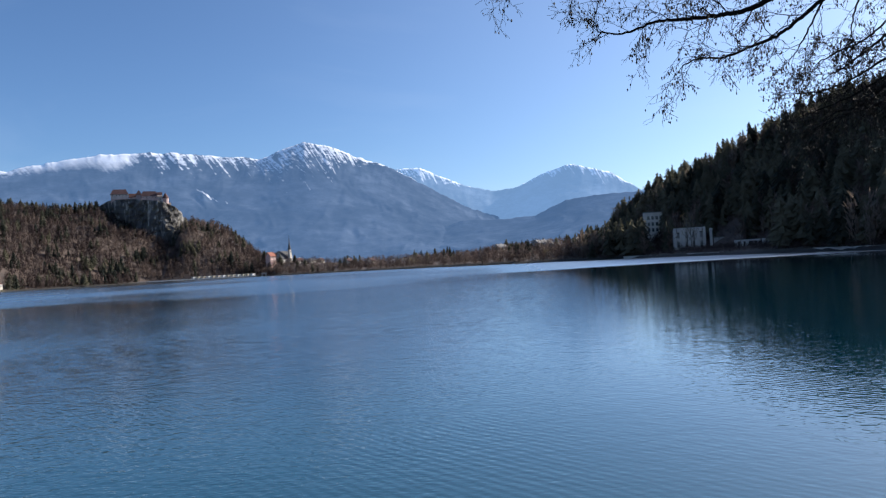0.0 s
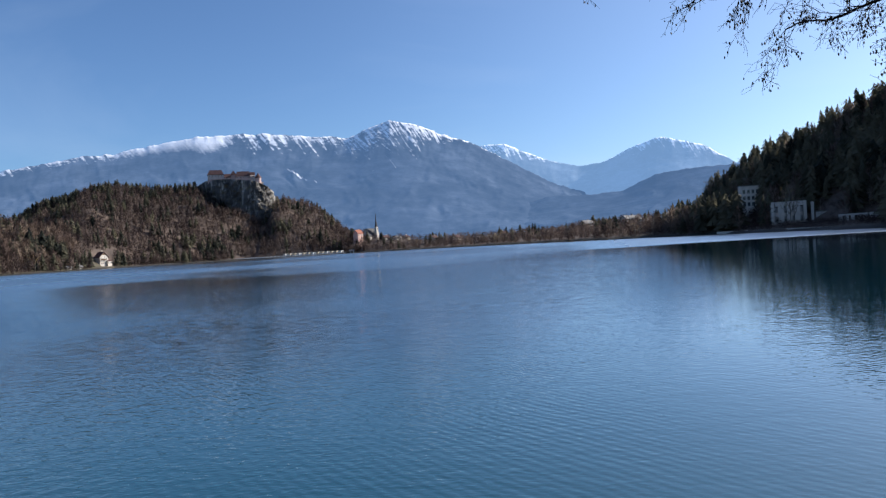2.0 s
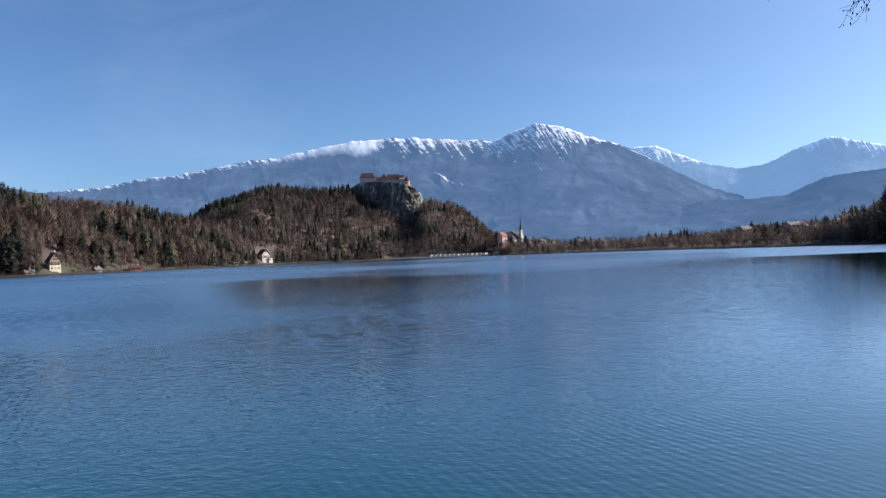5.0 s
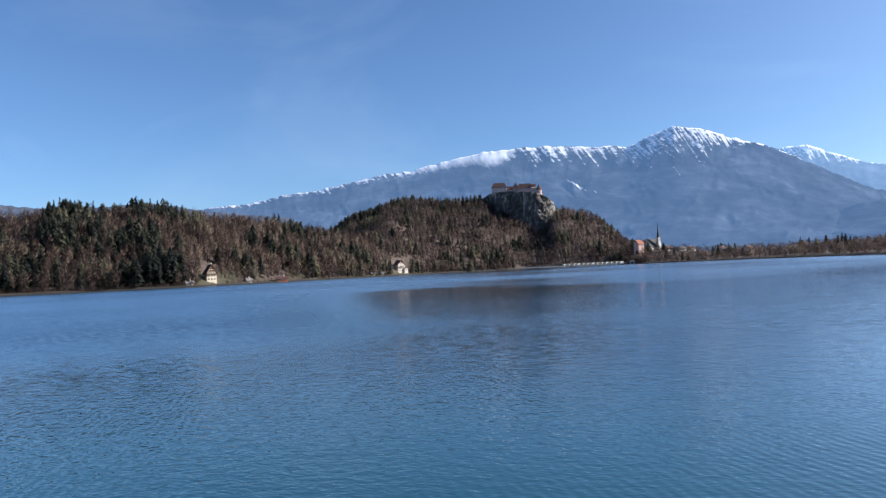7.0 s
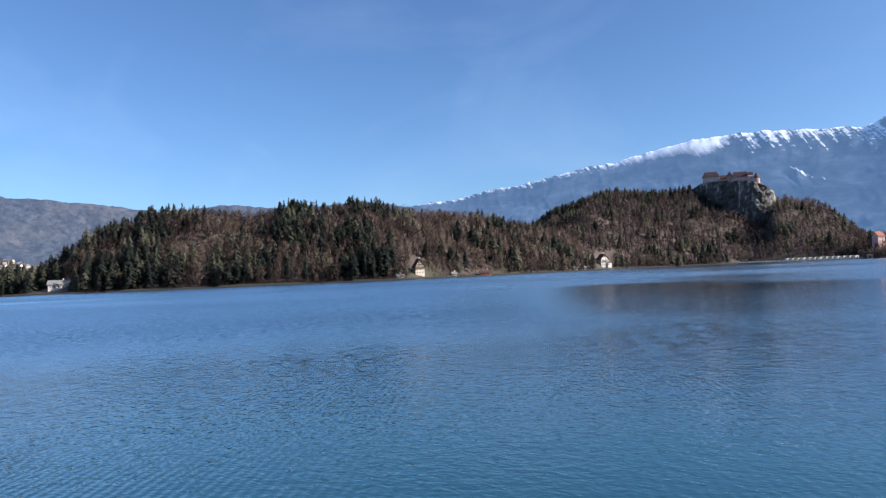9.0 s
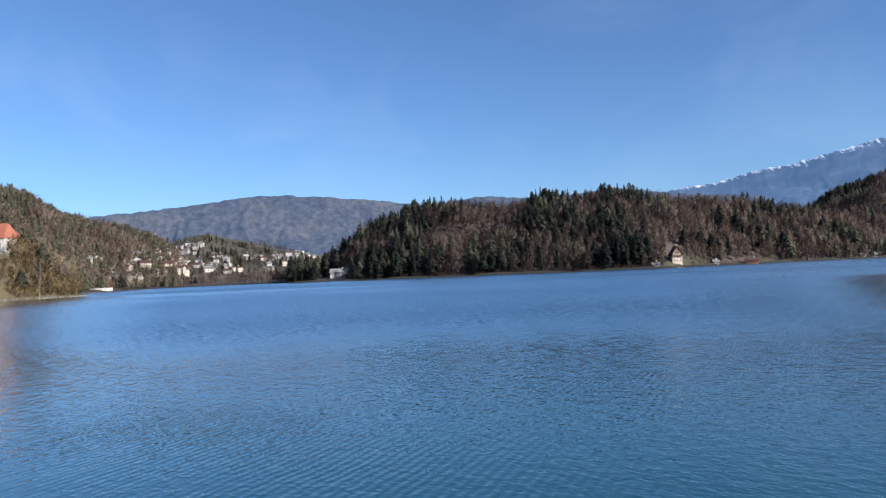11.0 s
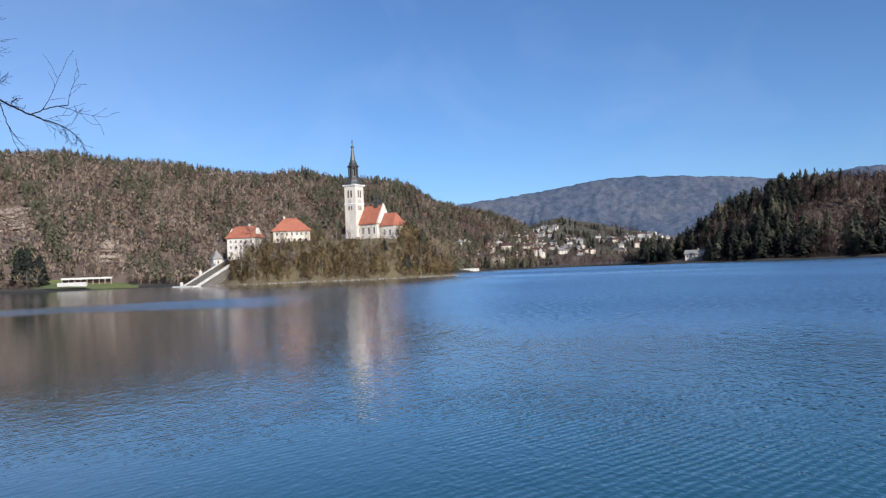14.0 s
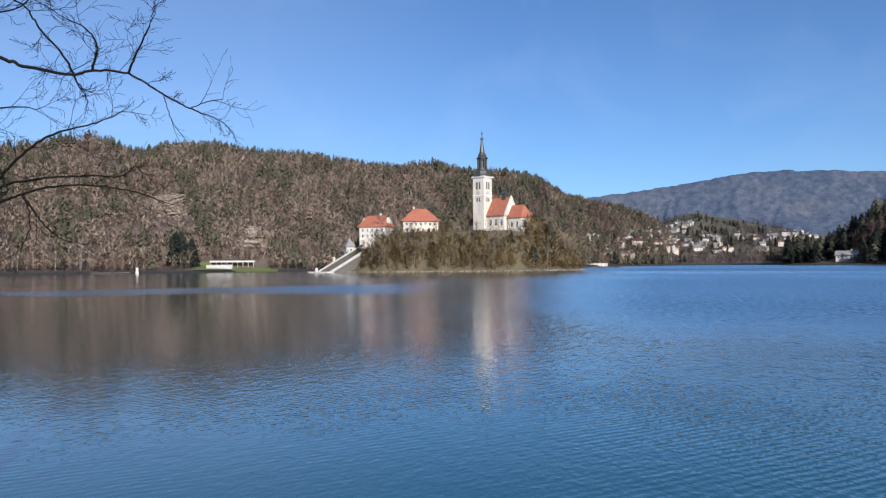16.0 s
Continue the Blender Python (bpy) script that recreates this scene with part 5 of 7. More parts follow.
def make_isle_steps():
    """The long straight stair from the landing up to the houses."""
    a, b = Vector(pol(110.75, 332, 0.5)), Vector(pol(107.45, 352, rise(1.5, 352)))
    run, up = (b - a).to_2d().length, b.z - a.z
    heading = math.degrees(math.atan2(b.y - a.y, b.x - a.x))
    st = thing("stone_stairway", pose(a.x, a.y, 0, 0, 0, heading), "long straight stone stairway with pale parapets up the island", "stairs")
    n = 70
    steps = Shape()
    for k in range(n):
        steps.box(run * k / n, run * (k + 1) / n + 0.02, -3.6, 3.6, -0.8, a.z + up * (k + 1) / n)
    part("flight", steps, STEPS, st)
    for y in (-4.3, 3.6):
        part("parapet", Shape().loft([[(x, y, a.z + up * x / run - 0.5), (x, y, a.z + up * x / run + 0.75), (x, y + 0.45, a.z + up * x / run + 0.75), (x, y + 0.45, a.z + up * x / run - 0.5)] for x in (-1, run + 1)]), CONCRETE, st)
    for x in (-1.2, run * 0.35, run * 0.7):
        part("pillar", Shape().square([(0.45, a.z + up * x / run - 1), (0.45, a.z + up * x / run + 1.7), (0.6, a.z + up * x / run + 1.8), (0.05, a.z + up * x / run + 2.5)], x, 4.6), WHITE_WALL, st)
    part("landing_stage", Shape().box(-4, 0.5, -5, 7, -0.8, 0.62), CONCRETE, st)


def make_isle_trees():
    rng = np.random.default_rng(31)
    m = there(*ISLE)
    spots, hs, tones, kinds = [], [], [], []
    while len(spots) < 1750:
        x, y = rng.uniform(-60, 64), rng.uniform(-38, 34)
        z = float(isle_height(np.array(x), np.array(y)))
        p = m @ Vector((x, y, z - 0.3))
        az = math.degrees(math.atan2(-p.x, p.y))
        if z < 0.6 or (x < -35 and abs(y + 26 - (x + 60) * 0.9) < 6):
            continue
        if z < 1.2 and rng.uniform() < 0.3:
            continue
        flat = z > 16.0 and y > -25
        if flat and (95.5 < az < 107.5) and rng.uniform() < 0.93:
            continue
        if x < -30 and rng.uniform() < 0.1:
            continue
        if az > 107.3 and (z < 2 or rng.uniform() < 0.5):
            continue
        h = rng.uniform(3.4, 8.4) if not flat else rng.uniform(6, 12)
        if x > 42:
            h *= 1.45
        # growth capped here so the church and house walls show from the camera
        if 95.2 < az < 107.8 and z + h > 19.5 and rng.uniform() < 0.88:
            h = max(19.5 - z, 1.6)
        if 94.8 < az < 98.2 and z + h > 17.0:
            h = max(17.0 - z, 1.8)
        spots.append(tuple(p)), hs.append(h), tones.append(float(np.clip(rng.normal(0.5, 0.24), 0, 1)))
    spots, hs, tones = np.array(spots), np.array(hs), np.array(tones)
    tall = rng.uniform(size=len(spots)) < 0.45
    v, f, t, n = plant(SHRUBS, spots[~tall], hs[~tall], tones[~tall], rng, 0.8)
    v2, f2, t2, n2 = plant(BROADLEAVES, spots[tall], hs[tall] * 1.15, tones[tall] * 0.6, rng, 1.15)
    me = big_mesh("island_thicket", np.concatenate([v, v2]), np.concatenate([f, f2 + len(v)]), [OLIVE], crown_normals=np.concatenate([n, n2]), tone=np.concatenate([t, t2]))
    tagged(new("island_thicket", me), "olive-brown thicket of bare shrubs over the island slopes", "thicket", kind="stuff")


def make_isle_single_trees():
    """Leafless trees that stand out over the thicket, and dark evergreens at the far end."""
    rng = np.random.default_rng(55)
    m = there(*ISLE)
    made = 0
    while made < 85:
        x, y = rng.uniform(-44, 60), rng.uniform(-35, 10)
        z = float(isle_height(np.array(x), np.array(y)))
        p = m @ Vector((x, y, z))
        az = math.degrees(math.atan2(-p.x, p.y))
        if z < 0.7 or az > 107.4 or (y > -24 and 95 < az < 106):
            continue
        h = rng.uniform(7, 11) if x < 42 else rng.uniform(10, 16)
        h = min(h, rng.uniform(19.5, 26.5) - z) if x < 42 else h
        if h < 4:
            continue
        single_tree(BARE_TREES[rng.integers(6)], tuple(p), h, rng.uniform(0, 360), "leafless tree with tan twigs on the island slope", "bare_tree", "island trees", 1.2)
        made += 1
    for x, y, h in ((-33, -24, 13), (-37, -22, 12), (-30, -27, 11), (-26, -25, 9.5), (-41, -20, 11), (-20, -27, 8), (-35, -26, 10)):
        p = m @ Vector((x, y, float(isle_height(np.array(float(x)), np.array(float(y))))))
        single_tree(BARE_TREES[rng.integers(6)], tuple(p), h, rng.uniform(0, 360), "leafless tree before the island houses", "bare_tree", "island trees", 1.1)
    for x, y, h in ((45, -16, 13), (48, -8, 12), (36, -30, 8), (26, -31, 7), (52, -4, 11), (43, -3, 15)):
        p = m @ Vector((x, y, float(isle_height(np.array(float(x)), np.array(float(y))))))
        single_tree(SPRUCE_TREES[rng.integers(4)], tuple(p), h, rng.uniform(0, 360), "olive-green evergreen on the island slope", "evergreen_tree", "island evergreens", 1.5)


def make_isle_stones():
    """Boulders and a rough stone edging round the waterline."""
    rng = np.random.default_rng(41)
    m, shape = there(*ISLE), Shape()
    for k in range(420):
        a = rng.uniform(math.pi, 2 * math.pi) if k % 4 else rng.uniform(0, math.pi)
        q = 1.0 + rng.normal(0, 0.012)
        x = 63 * q * abs(math.cos(a)) ** (2 / 2.6) * (1 if math.cos(a) > 0 else -1)
        y = 38 * q * abs(math.sin(a)) ** (2 / 2.6) * (1 if math.sin(a) > 0 else -1)
        s = rng.uniform(0.2, 0.75)
        rings = []
        for h, w in ((-0.9, 0.8), (-0.2, 1.15), (0.4, 0.95), (0.75, 0.5)):
            rings.append([tuple(m @ Vector((x + s * w * rng.uniform(0.7, 1.3) * math.cos(t), y + s * w * rng.uniform(0.7, 1.3) * math.sin(t), 0.1 + s * h))) for t in (0.3, 1.4, 2.4, 3.5, 4.6, 5.6)])
        shape.loft(rings)
    ob = new("shore_stones", shape.mesh("shore_stones", CONCRETE_STONE))
    tagged(ob, "grey boulders edging the island's waterline", "stones", kind="stuff")


CONCRETE_STONE = surface("grey_shore_stone", (0.09, 0.08, 0.066), (0.25, 0.225, 0.19), 0.5, 0.9, 0.03)
make_isle()
make_isle_stones()
make_isle_single_trees()
make_island_church()
make_isle_houses()
make_isle_steps()
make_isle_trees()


# ---- the castle and its rock ----
def rock_mass(name, ring, z0, tops, rough, levels, mat, m, label, seed, batter=0.12):
    """A crag: a closed footprint carried up in ledges, with buttresses and clefts."""
    rng = np.random.default_rng(seed)
    ring = np.array(ring, float)
    closed = np.vstack([ring, ring[:1]])
    length = np.concatenate([[0], np.cumsum(np.hypot(*np.diff(closed, axis=0).T))])
    n = 120
    s = np.linspace(0, length[-1], n, endpoint=False)
    px, py, top = np.interp(s, length, closed[:, 0]), np.interp(s, length, closed[:, 1]), np.interp(s, length, np.append(tops, tops[0]))
    c = ring.mean(0)
    verts = []
    for k in range(levels + 1):
        u = k / levels
        z = z0 + (top - z0) * u
        out = 1 + batter * (1 - u) ** 1.3
        wobble = rough * (0.9 * fbm(s, z * 0.35, 26, 4, 5) + 0.5 * fbm(s, z, 9, 3, 2) + 0.35 * np.round(2 * np.sin(u * 17 + 0.15 * s)))
        if k == levels:
            wobble = wobble * 0.4
        d = np.stack([px - c[0], py - c[1]], 1)
        d = d / np.linalg.norm(d, axis=1)[:, None]
        verts += [(c[0] + (x - c[0]) * out + w * a[0], c[1] + (y - c[1]) * out + w * a[1], zz + rng.normal(0, 0.2)) for x, y, a, w, zz in zip(px, py, d, wobble, z)]
    faces = [(k * n + i, k * n + (i + 1) % n, (k + 1) * n + (i + 1) % n, (k + 1) * n + i) for k in range(levels) for i in range(n)]
    faces.append(tuple(levels * n + i for i in range(n)))
    ob = new(name, Shape().put(verts, faces).mesh(name, mat))
    ob.matrix_basis = m
    return tagged(ob, label, "cliff", kind="structure")


CASTLE = there(22.5, 1190)
rock_mass("castle_rock", [(-58, 34), (-42, 12), (-8, -18), (30, -44), (46, -38), (60, -6), (40, 34), (-20, 48)], 40,
          [rise(5.5, 1215), rise(5.95, 1190), rise(5.95, 1175), rise(5.75, 1150), rise(5.4, 1155), rise(4.9, 1180), rise(5.4, 1220), rise(5.7, 1230)], 3.0, 26, LIMESTONE, CASTLE,
          "grey limestone crag streaked pale on its sunlit corner", 3)


def hall(parent, x0, x1, y0, y1, z0, ze, zr, wall_mat, roof_mat, n, name="hall", hip=3.0):
    wall = part(name, Shape().box(x0, x1, y0, y1, z0, ze), wall_mat, parent)
    part("roof", Shape().hip(x0 - 0.8, x1 + 0.8, y0 - 0.8, y1 + 0.8, ze, zr, hip), roof_mat, wall)
    windows_on(wall, row(x0 + 0.8, x1 - 0.8, n, y0, ze - 2.6), 1.1, 1.7)
    return wall


def make_castle():
    """Halls and ramparts on the crag; x runs along the front."""
    c = thing("hilltop_castle", CASTLE, "medieval castle with red roofs and pale walls on a crag", "castle")
    z = lambda el, r=1180: rise(el, r)
    X = lambda az, r=1180: -r * math.sin(radians(az - 22.5))
    part("rampart", Shape().loft([[(x, y, z(5.35) - 4), (x, y, z(e)), (x, y + 1.6, z(e)), (x, y + 1.6, z(5.35) - 4)] for x, y, e in ((X(24.4), 5, 6.04), (X(23.2), 1, 6.05), (X(22.4), -7, 6.05), (X(21.2), -22, 5.95))]), STONE_WALL, c, "reddish stone rampart along the edge")
    hall(c, X(24.42), X(23.25), 5, 19, z(5.6), z(6.4), z(6.78), PALE_STONE, CASTLE_TILES, 5, "palace", 4.0)
    hall(c, X(23.2), X(22.45), 8, 17, z(5.6), z(6.18), z(6.46), PINK_WALL, OLD_TILES, 3, "gallery", 1.0)
    gate = part("gate_tower", Shape().square([(4.2, z(5.6)), (4.2, z(6.3))], X(22.52), 4), STONE_WALL, c)
    part("tower_roof", Shape().square([(5.0, z(6.3)), (0.2, z(6.66))], X(22.52), 4), CASTLE_TILES, gate)
    hall(c, X(22.35), X(21.25), -12, 0, z(5.5), z(6.15), z(6.52), STONE_WALL, CASTLE_TILES, 5, "great_hall", 3.0)
    chapel = part("chapel", Shape().box(X(21.3), X(20.95), -16, -5, z(5.3), z(6.1)).wedge(X(21.3), X(20.95), -16, -5, z(6.1), z(6.4)), WHITE_WALL, c)
    part("chapel_roof", Shape().gable(X(21.32), X(20.93), -16.6, -4.4, z(6.06), z(6.42)), OLD_TILES, chapel)
    tower = part("round_tower", Shape().lathe([(4.6, z(4.9)), (4.3, z(5.95))], 14, 0, X(20.72), -18), STONE_WALL, c)
    part("cone_roof", Shape().lathe([(5.2, z(5.93)), (5.0, z(5.97)), (0.15, z(6.32))], 14, 0, X(20.72), -18), OLD_TILES, tower)
    part("wall_stub", Shape().box(X(20.6), X(20.35), -16, -12, z(4.8), z(5.62)), WHITE_WALL, c)
    windows_on(chapel, [(X(21.1), -16, z(5.85), 0)], 1.4, 2.4)
    windows_on(tower, [(X(20.72), -22.35, z(5.7), 0)], 0.9, 1.4)


make_castle()


# ---- houses round the lake ----
def cottage(name, m, label, w, d, eave, ridge, wall_mat, roof_mat, rows=2, cols=3, turn=0, group="", below=2.0, front=True):
    """A plain gabled house; ridge along x, or towards the water with front."""
    h = thing(name, m, label, "house", group)
    spin = pose(0, 0, 0, 0, 0, 90 if front else 0)
    a, b = (d, w) if front else (w, d)
    wall = part("wall", Shape().box(-a / 2, a / 2, -b / 2, b / 2, -below, eave).wedge(-a / 2 + 0.02, a / 2 - 0.02, -b / 2, b / 2, eave, ridge - 0.35), wall_mat, h, place=spin)
    part("roof", Shape().gable(-a / 2 - 0.8, a / 2 + 0.8, -b / 2 - 0.9, b / 2 + 0.9, eave - 0.35, ridge, 0.4), roof_mat, h, place=spin)
    part("chimney", Shape().box(-0.45, 0.45, -0.45, 0.45, ridge - 2.2, ridge + 1.0).box(-0.6, 0.6, -0.6, 0.6, ridge + 1.0, ridge + 1.2), WHITE_WALL, h, place=pose(w * 0.18, d * 0.1, 0))
    step = (eave - 0.4) / rows
    spots = [q for k in range(rows) for q in row(-w / 2 + 0.4, w / 2 - 0.4, cols, -d / 2, 0.9 + step * k)]
    windows_on(h, spots, min(1.1, w / cols * 0.5), min(1.5, step * 0.5), WINDOW_WHITE)
    return h


def lakeside_houses():
    r = spot(46.38, 0.0, 560)
    h = cottage("timbered_villa", there(46.38, r, ground_at(46.38, r), 20), "tall gabled cream villa with dark timber balconies above a shore lawn", 7.6, 7, 5.9, 12.9, CREAM_WALL, OLD_TILES, 2, 3)
    part("timber_front", Shape().loft([[(x, y, z) for x, z in ((-1.9, 9.2), (1.9, 9.2), (0, 12.3))] for y in (-3.64, -3.52)]), TIMBER, h, "dark timber gable")
    part("balcony", Shape().box(-3.7, 3.7, -4.7, -3.53, 4.6, 4.8).box(-3.7, 3.7, -4.7, -4.6, 4.8, 5.7), TIMBER, h)
    part("balcony", Shape().box(-2.3, 2.3, -4.5, -3.53, 7.5, 7.7).box(-2.3, 2.3, -4.5, -4.4, 7.7, 8.5), TIMBER, h)
    for x in (-3.5, -1.2, 1.2, 3.5):
        part("timber_post", Shape().box(x - 0.14, x + 0.14, -3.66, -3.51, 4.8, 6.6 if abs(x) > 2 else 9.2), TIMBER, h)
    windows_on(h, [(-2.3, -3.56, 5.2, 0), (0, -3.56, 5.2, 0), (2.3, -3.56, 5.2, 0), (0, -3.56, 7.9, 0)], 0.9, 1.3, WINDOW_WHITE)
    r = spot(32.0, 0.0, 760)
    h = cottage("white_villa", there(32.0, r, ground_at(32.0, r), 34), "white three-storey villa with a steep brown roof above the shore", 9.6, 9, 8.4, 14.2, WHITE_WALL, OLD_TILES, 3, 4)
    part("timber_front", Shape().loft([[(x, y, z) for x, z in ((-2.6, 10.6), (2.6, 10.6), (0, 13.5))] for y in (-4.64, -4.52)]), TIMBER, h, "dark timber gable")
    part("balcony", Shape().box(-3.8, 2.6, -5.7, -4.53, 5.4, 5.6).box(-3.8, 2.6, -5.7, -5.6, 5.6, 6.4), TIMBER, h)
    part("veranda", Shape().box(2.9, 8.0, -6.4, -1.6, -2, 4.0), WHITE_WALL, h)
    part("veranda_roof", Shape().hip(2.6, 8.4, -6.8, -1.2, 4.0, 5.3, 1.9), OLD_TILES, h)
    windows_on(h, [(-1.3, -4.56, 8.6, 0), (1.3, -4.56, 8.6, 0)] + row(3.2, 7.8, 3, -6.4, 1.2), 0.9, 1.4, WINDOW_WHITE)
    cottage("boat_shed", there(41.1, 641, 1.2, 6), "low red-brown boarded boat shed at the water", 9.5, 5, 2.2, 3.8, RED_TIMBER, OLD_TILES, 1, 3, front=False)
    cottage("white_cottage", there(73.5, spot(73.5, 0.05), ground_at(73.5, spot(73.5, 0.05)), 10), "small white cottage under the dark wood", 9, 8, 3.8, 7.0, WHITE_WALL, DARK_ROOF, 1, 2)
    cottage("long_lodge", there(72.35, spot(72.35, 0.05), ground_at(72.35, spot(72.35, 0.05)), -8), "long pale lodge with a weathered grey roof under the wood", 16, 8, 4.0, 7.2, WHITE_WALL, GREY_ROOF, 1, 5, front=False)
    # little sheds between the shore villas
    for az, r, w in ((33.5, 792, 6), (34.1, 774, 4), (47.9, 566, 5), (43.6, 618, 4)):
        cottage("garden_shed", there(az, r, ground_at(az, r), 20), "small grey timber shed near the shore", w, 3.5, 2.0, 3.2, GREY_WALL, GREY_ROOF, 1, 1, group="shore sheds", front=False)


lakeside_houses()


def bathing_place():
    """The long lido on piles below the castle, with cabins and a boathouse."""
    li = thing("lido_promenade", there(18.8, 996), "long pale lakeside promenade on piles with low cabins", "promenade")
    a, b = -77.0, 77.0
    part("deck", Shape().box(a, b, -3.2, 3.0, 0.75, 1.1), CONCRETE, li, "pale concrete deck")
    for k in range(32):
        x = a + (b - a) * (k + 0.5) / 32
        part("pile", Shape().box(x - 0.3, x + 0.3, -3.1, -2.6, -1.5, 0.75), CONCRETE, li)
    for k in range(0, 30):
        x = a + 4 + (b - a - 8) * k / 30
        part("railing_panel", Shape().box(x, x + 3.6, -3.15, -3.05, 1.2, 2.05).box(x, x + 0.14, -3.17, -3.03, 1.1, 2.1), WINDOW_WHITE, li)
    for k in range(13):
        x = -6 + 6.2 * k
        cab = part("cabin", Shape().box(-2.6, 2.6, -1.7, 1.7, 1.1, 4.3), CREAM_WALL if k % 3 else WINDOW_WHITE, li, place=pose(x + 2.7, 2.4, 0, 0, 0, 42))
        part("cabin_roof", Shape().box(-2.8, 2.8, -2.1, 1.9, 4.3, 4.6), CONCRETE, cab)
        part("cabin_door", Shape().box(-0.7, 0.7, -1.76, -1.66, 1.12, 3.1), TIMBER, cab)
    b2 = thing("boathouse", there(13.9, 1003), "small white boathouse on the shore", "boathouse")
    part("wall", Shape().box(-3, 3, -3, 3, -0.5, 3.2), WHITE_WALL, b2)
    part("roof", Shape().gable(-3.6, 3.6, -3.6, 3.6, 3.0, 4.9), GREY_ROOF, b2)
    part("boat_door", Shape().box(-1.6, 1.6, -3.1, -3.0, 0.3, 2.6), TIMBER, b2)
    k = thing("rowboat_shed", there(12.4, 1000, 0, 4), "long low boat shed with a dark roof on posts", "shed")
    part("roof", Shape().gable(-15, 15, -3.2, 3.2, 2.6, 4.1, 0.3), DARK_ROOF, k)
    part("back_wall", Shape().box(-14.5, 14.5, 2.4, 2.6, -0.5, 2.7), TIMBER, k)
    part("floor", Shape().box(-15, 15, -2.8, 2.8, 0.3, 0.5), TIMBER, k)
    for x in range(-14, 15, 4):
        part("post", Shape().box(x - 0.14, x + 0.14, -2.7, -2.42, -1.5, 2.6), TIMBER, k)


bathing_place()


def town():
    """Parish church and houses along the far shore."""
    r = 1085.0
    zb = rise(0.3, r)
    ch = thing("parish_church", there(12.25, r, 0, 48), "white parish church with a slender spire and dark roof", "church")
    t = part("tower", Shape().square([(1.9, zb - 6), (1.9, rise(1.72, r))], 1.0, -8), WHITE_WALL, ch)
    part("spire", Shape().lathe([(2.6, rise(1.72, r)), (1.9, rise(1.85, r)), (0.9, rise(2.2, r)), (0.1, rise(2.85, r))], 8, 0.4, 1.0, -8), DARK_ROOF, ch, "slender dark spire")
    windows_on(t, [(1.0, -9.9, rise(1.5, r), 0)], 1.2, 2.4)
    nv = part("nave", Shape().box(-14, 5, -6, 7, zb - 6, rise(1.05, r)).wedge(-13.98, 4.98, -6, 7, rise(1.05, r), rise(1.6, r)), WHITE_WALL, ch)
    part("nave_roof", Shape().gable(-14.6, 5.6, -6.8, 7.8, rise(1.02, r), rise(1.64, r)), DARK_ROOF, ch)
    windows_on(nv, row(-13, 0, 3, -6, rise(0.75, r)), 1.3, 3.2)
    for x in (4.5, 7.0):
        part("stair_turret", Shape().square([(1.2, zb - 6), (1.2, rise(1.15, r)), (1.5, rise(1.15, r)), (0.1, rise(1.55, r))], x, -5), WHITE_WALL, ch)
    spots = ((13.35, 1040, 10, 1.6, 0.85, PINK_WALL, RED_TILES, 4), (11.2, 1060, 9, 1.05, 0.6, WHITE_WALL, OLD_TILES, 3), (10.3, 1060, 10, 0.95, 0.62, WHITE_WALL, GREY_ROOF, 4),
             (9.6, 1080, 9, 0.95, 0.6, CREAM_WALL, OLD_TILES, 3), (5.6, 960, 9, 0.75, 0.2, CREAM_WALL, OLD_TILES, 3), (4.05, 950, 3.8, 0.55, -0.1, WHITE_WALL, WHITE_WALL, 1),
             (2.7, 960, 22, 0.6, 0.05, GREY_WALL, GREY_ROOF, 5), (2.0, 980, 9, 0.8, 0.3, CREAM_WALL, OLD_TILES, 3), (-1.6, 940, 8, 0.55, 0.0, GREY_WALL, OLD_TILES, 3),
             (-4.6, 930, 15, 1.25, 0.6, WHITE_WALL, GREY_ROOF, 4), (-7.9, 880, 26, 1.4, 0.8, GREY_WALL, GREY_ROOF, 6), (-8.9, 800, 11, 1.1, 0.45, CREAM_WALL, GREY_ROOF, 3),
             (-10.6, 800, 10, 1.45, 0.8, WHITE_WALL, GREY_ROOF, 3), (-11.3, 800, 8, 1.65, 1.0, WHITE_WALL, GREY_ROOF, 2), (-6.2, 870, 8, 0.55, 0.1, WHITE_WALL, OLD_TILES, 3), (7.4, 1000, 8, 0.8, 0.3, GREY_WALL, OLD_TILES, 3))
    for az, r, w, top, low, wall, roof, cols in spots:
        h = rise(top, r) - rise(low, r)
        base = rise(low, r)
        words = {id(PINK_WALL): "pink", id(WHITE_WALL): "white", id(CREAM_WALL): "cream", id(GREY_WALL): "grey"}[id(wall)]
        tops = {id(RED_TILES): "orange tiled", id(OLD_TILES): "brown tiled", id(GREY_ROOF): "grey", id(DARK_ROOF): "dark", id(WHITE_WALL): "white"}[id(roof)]
        cottage("town_house", there(az, r, base, (az * 37) % 18 + 38), f"{words} lakeside town house with a {tops} roof among trees", w, 9, h * 0.62, h, wall, roof, 2, cols, group="town houses", below=max(base - 0.5, 2), front=w < 8)


town()


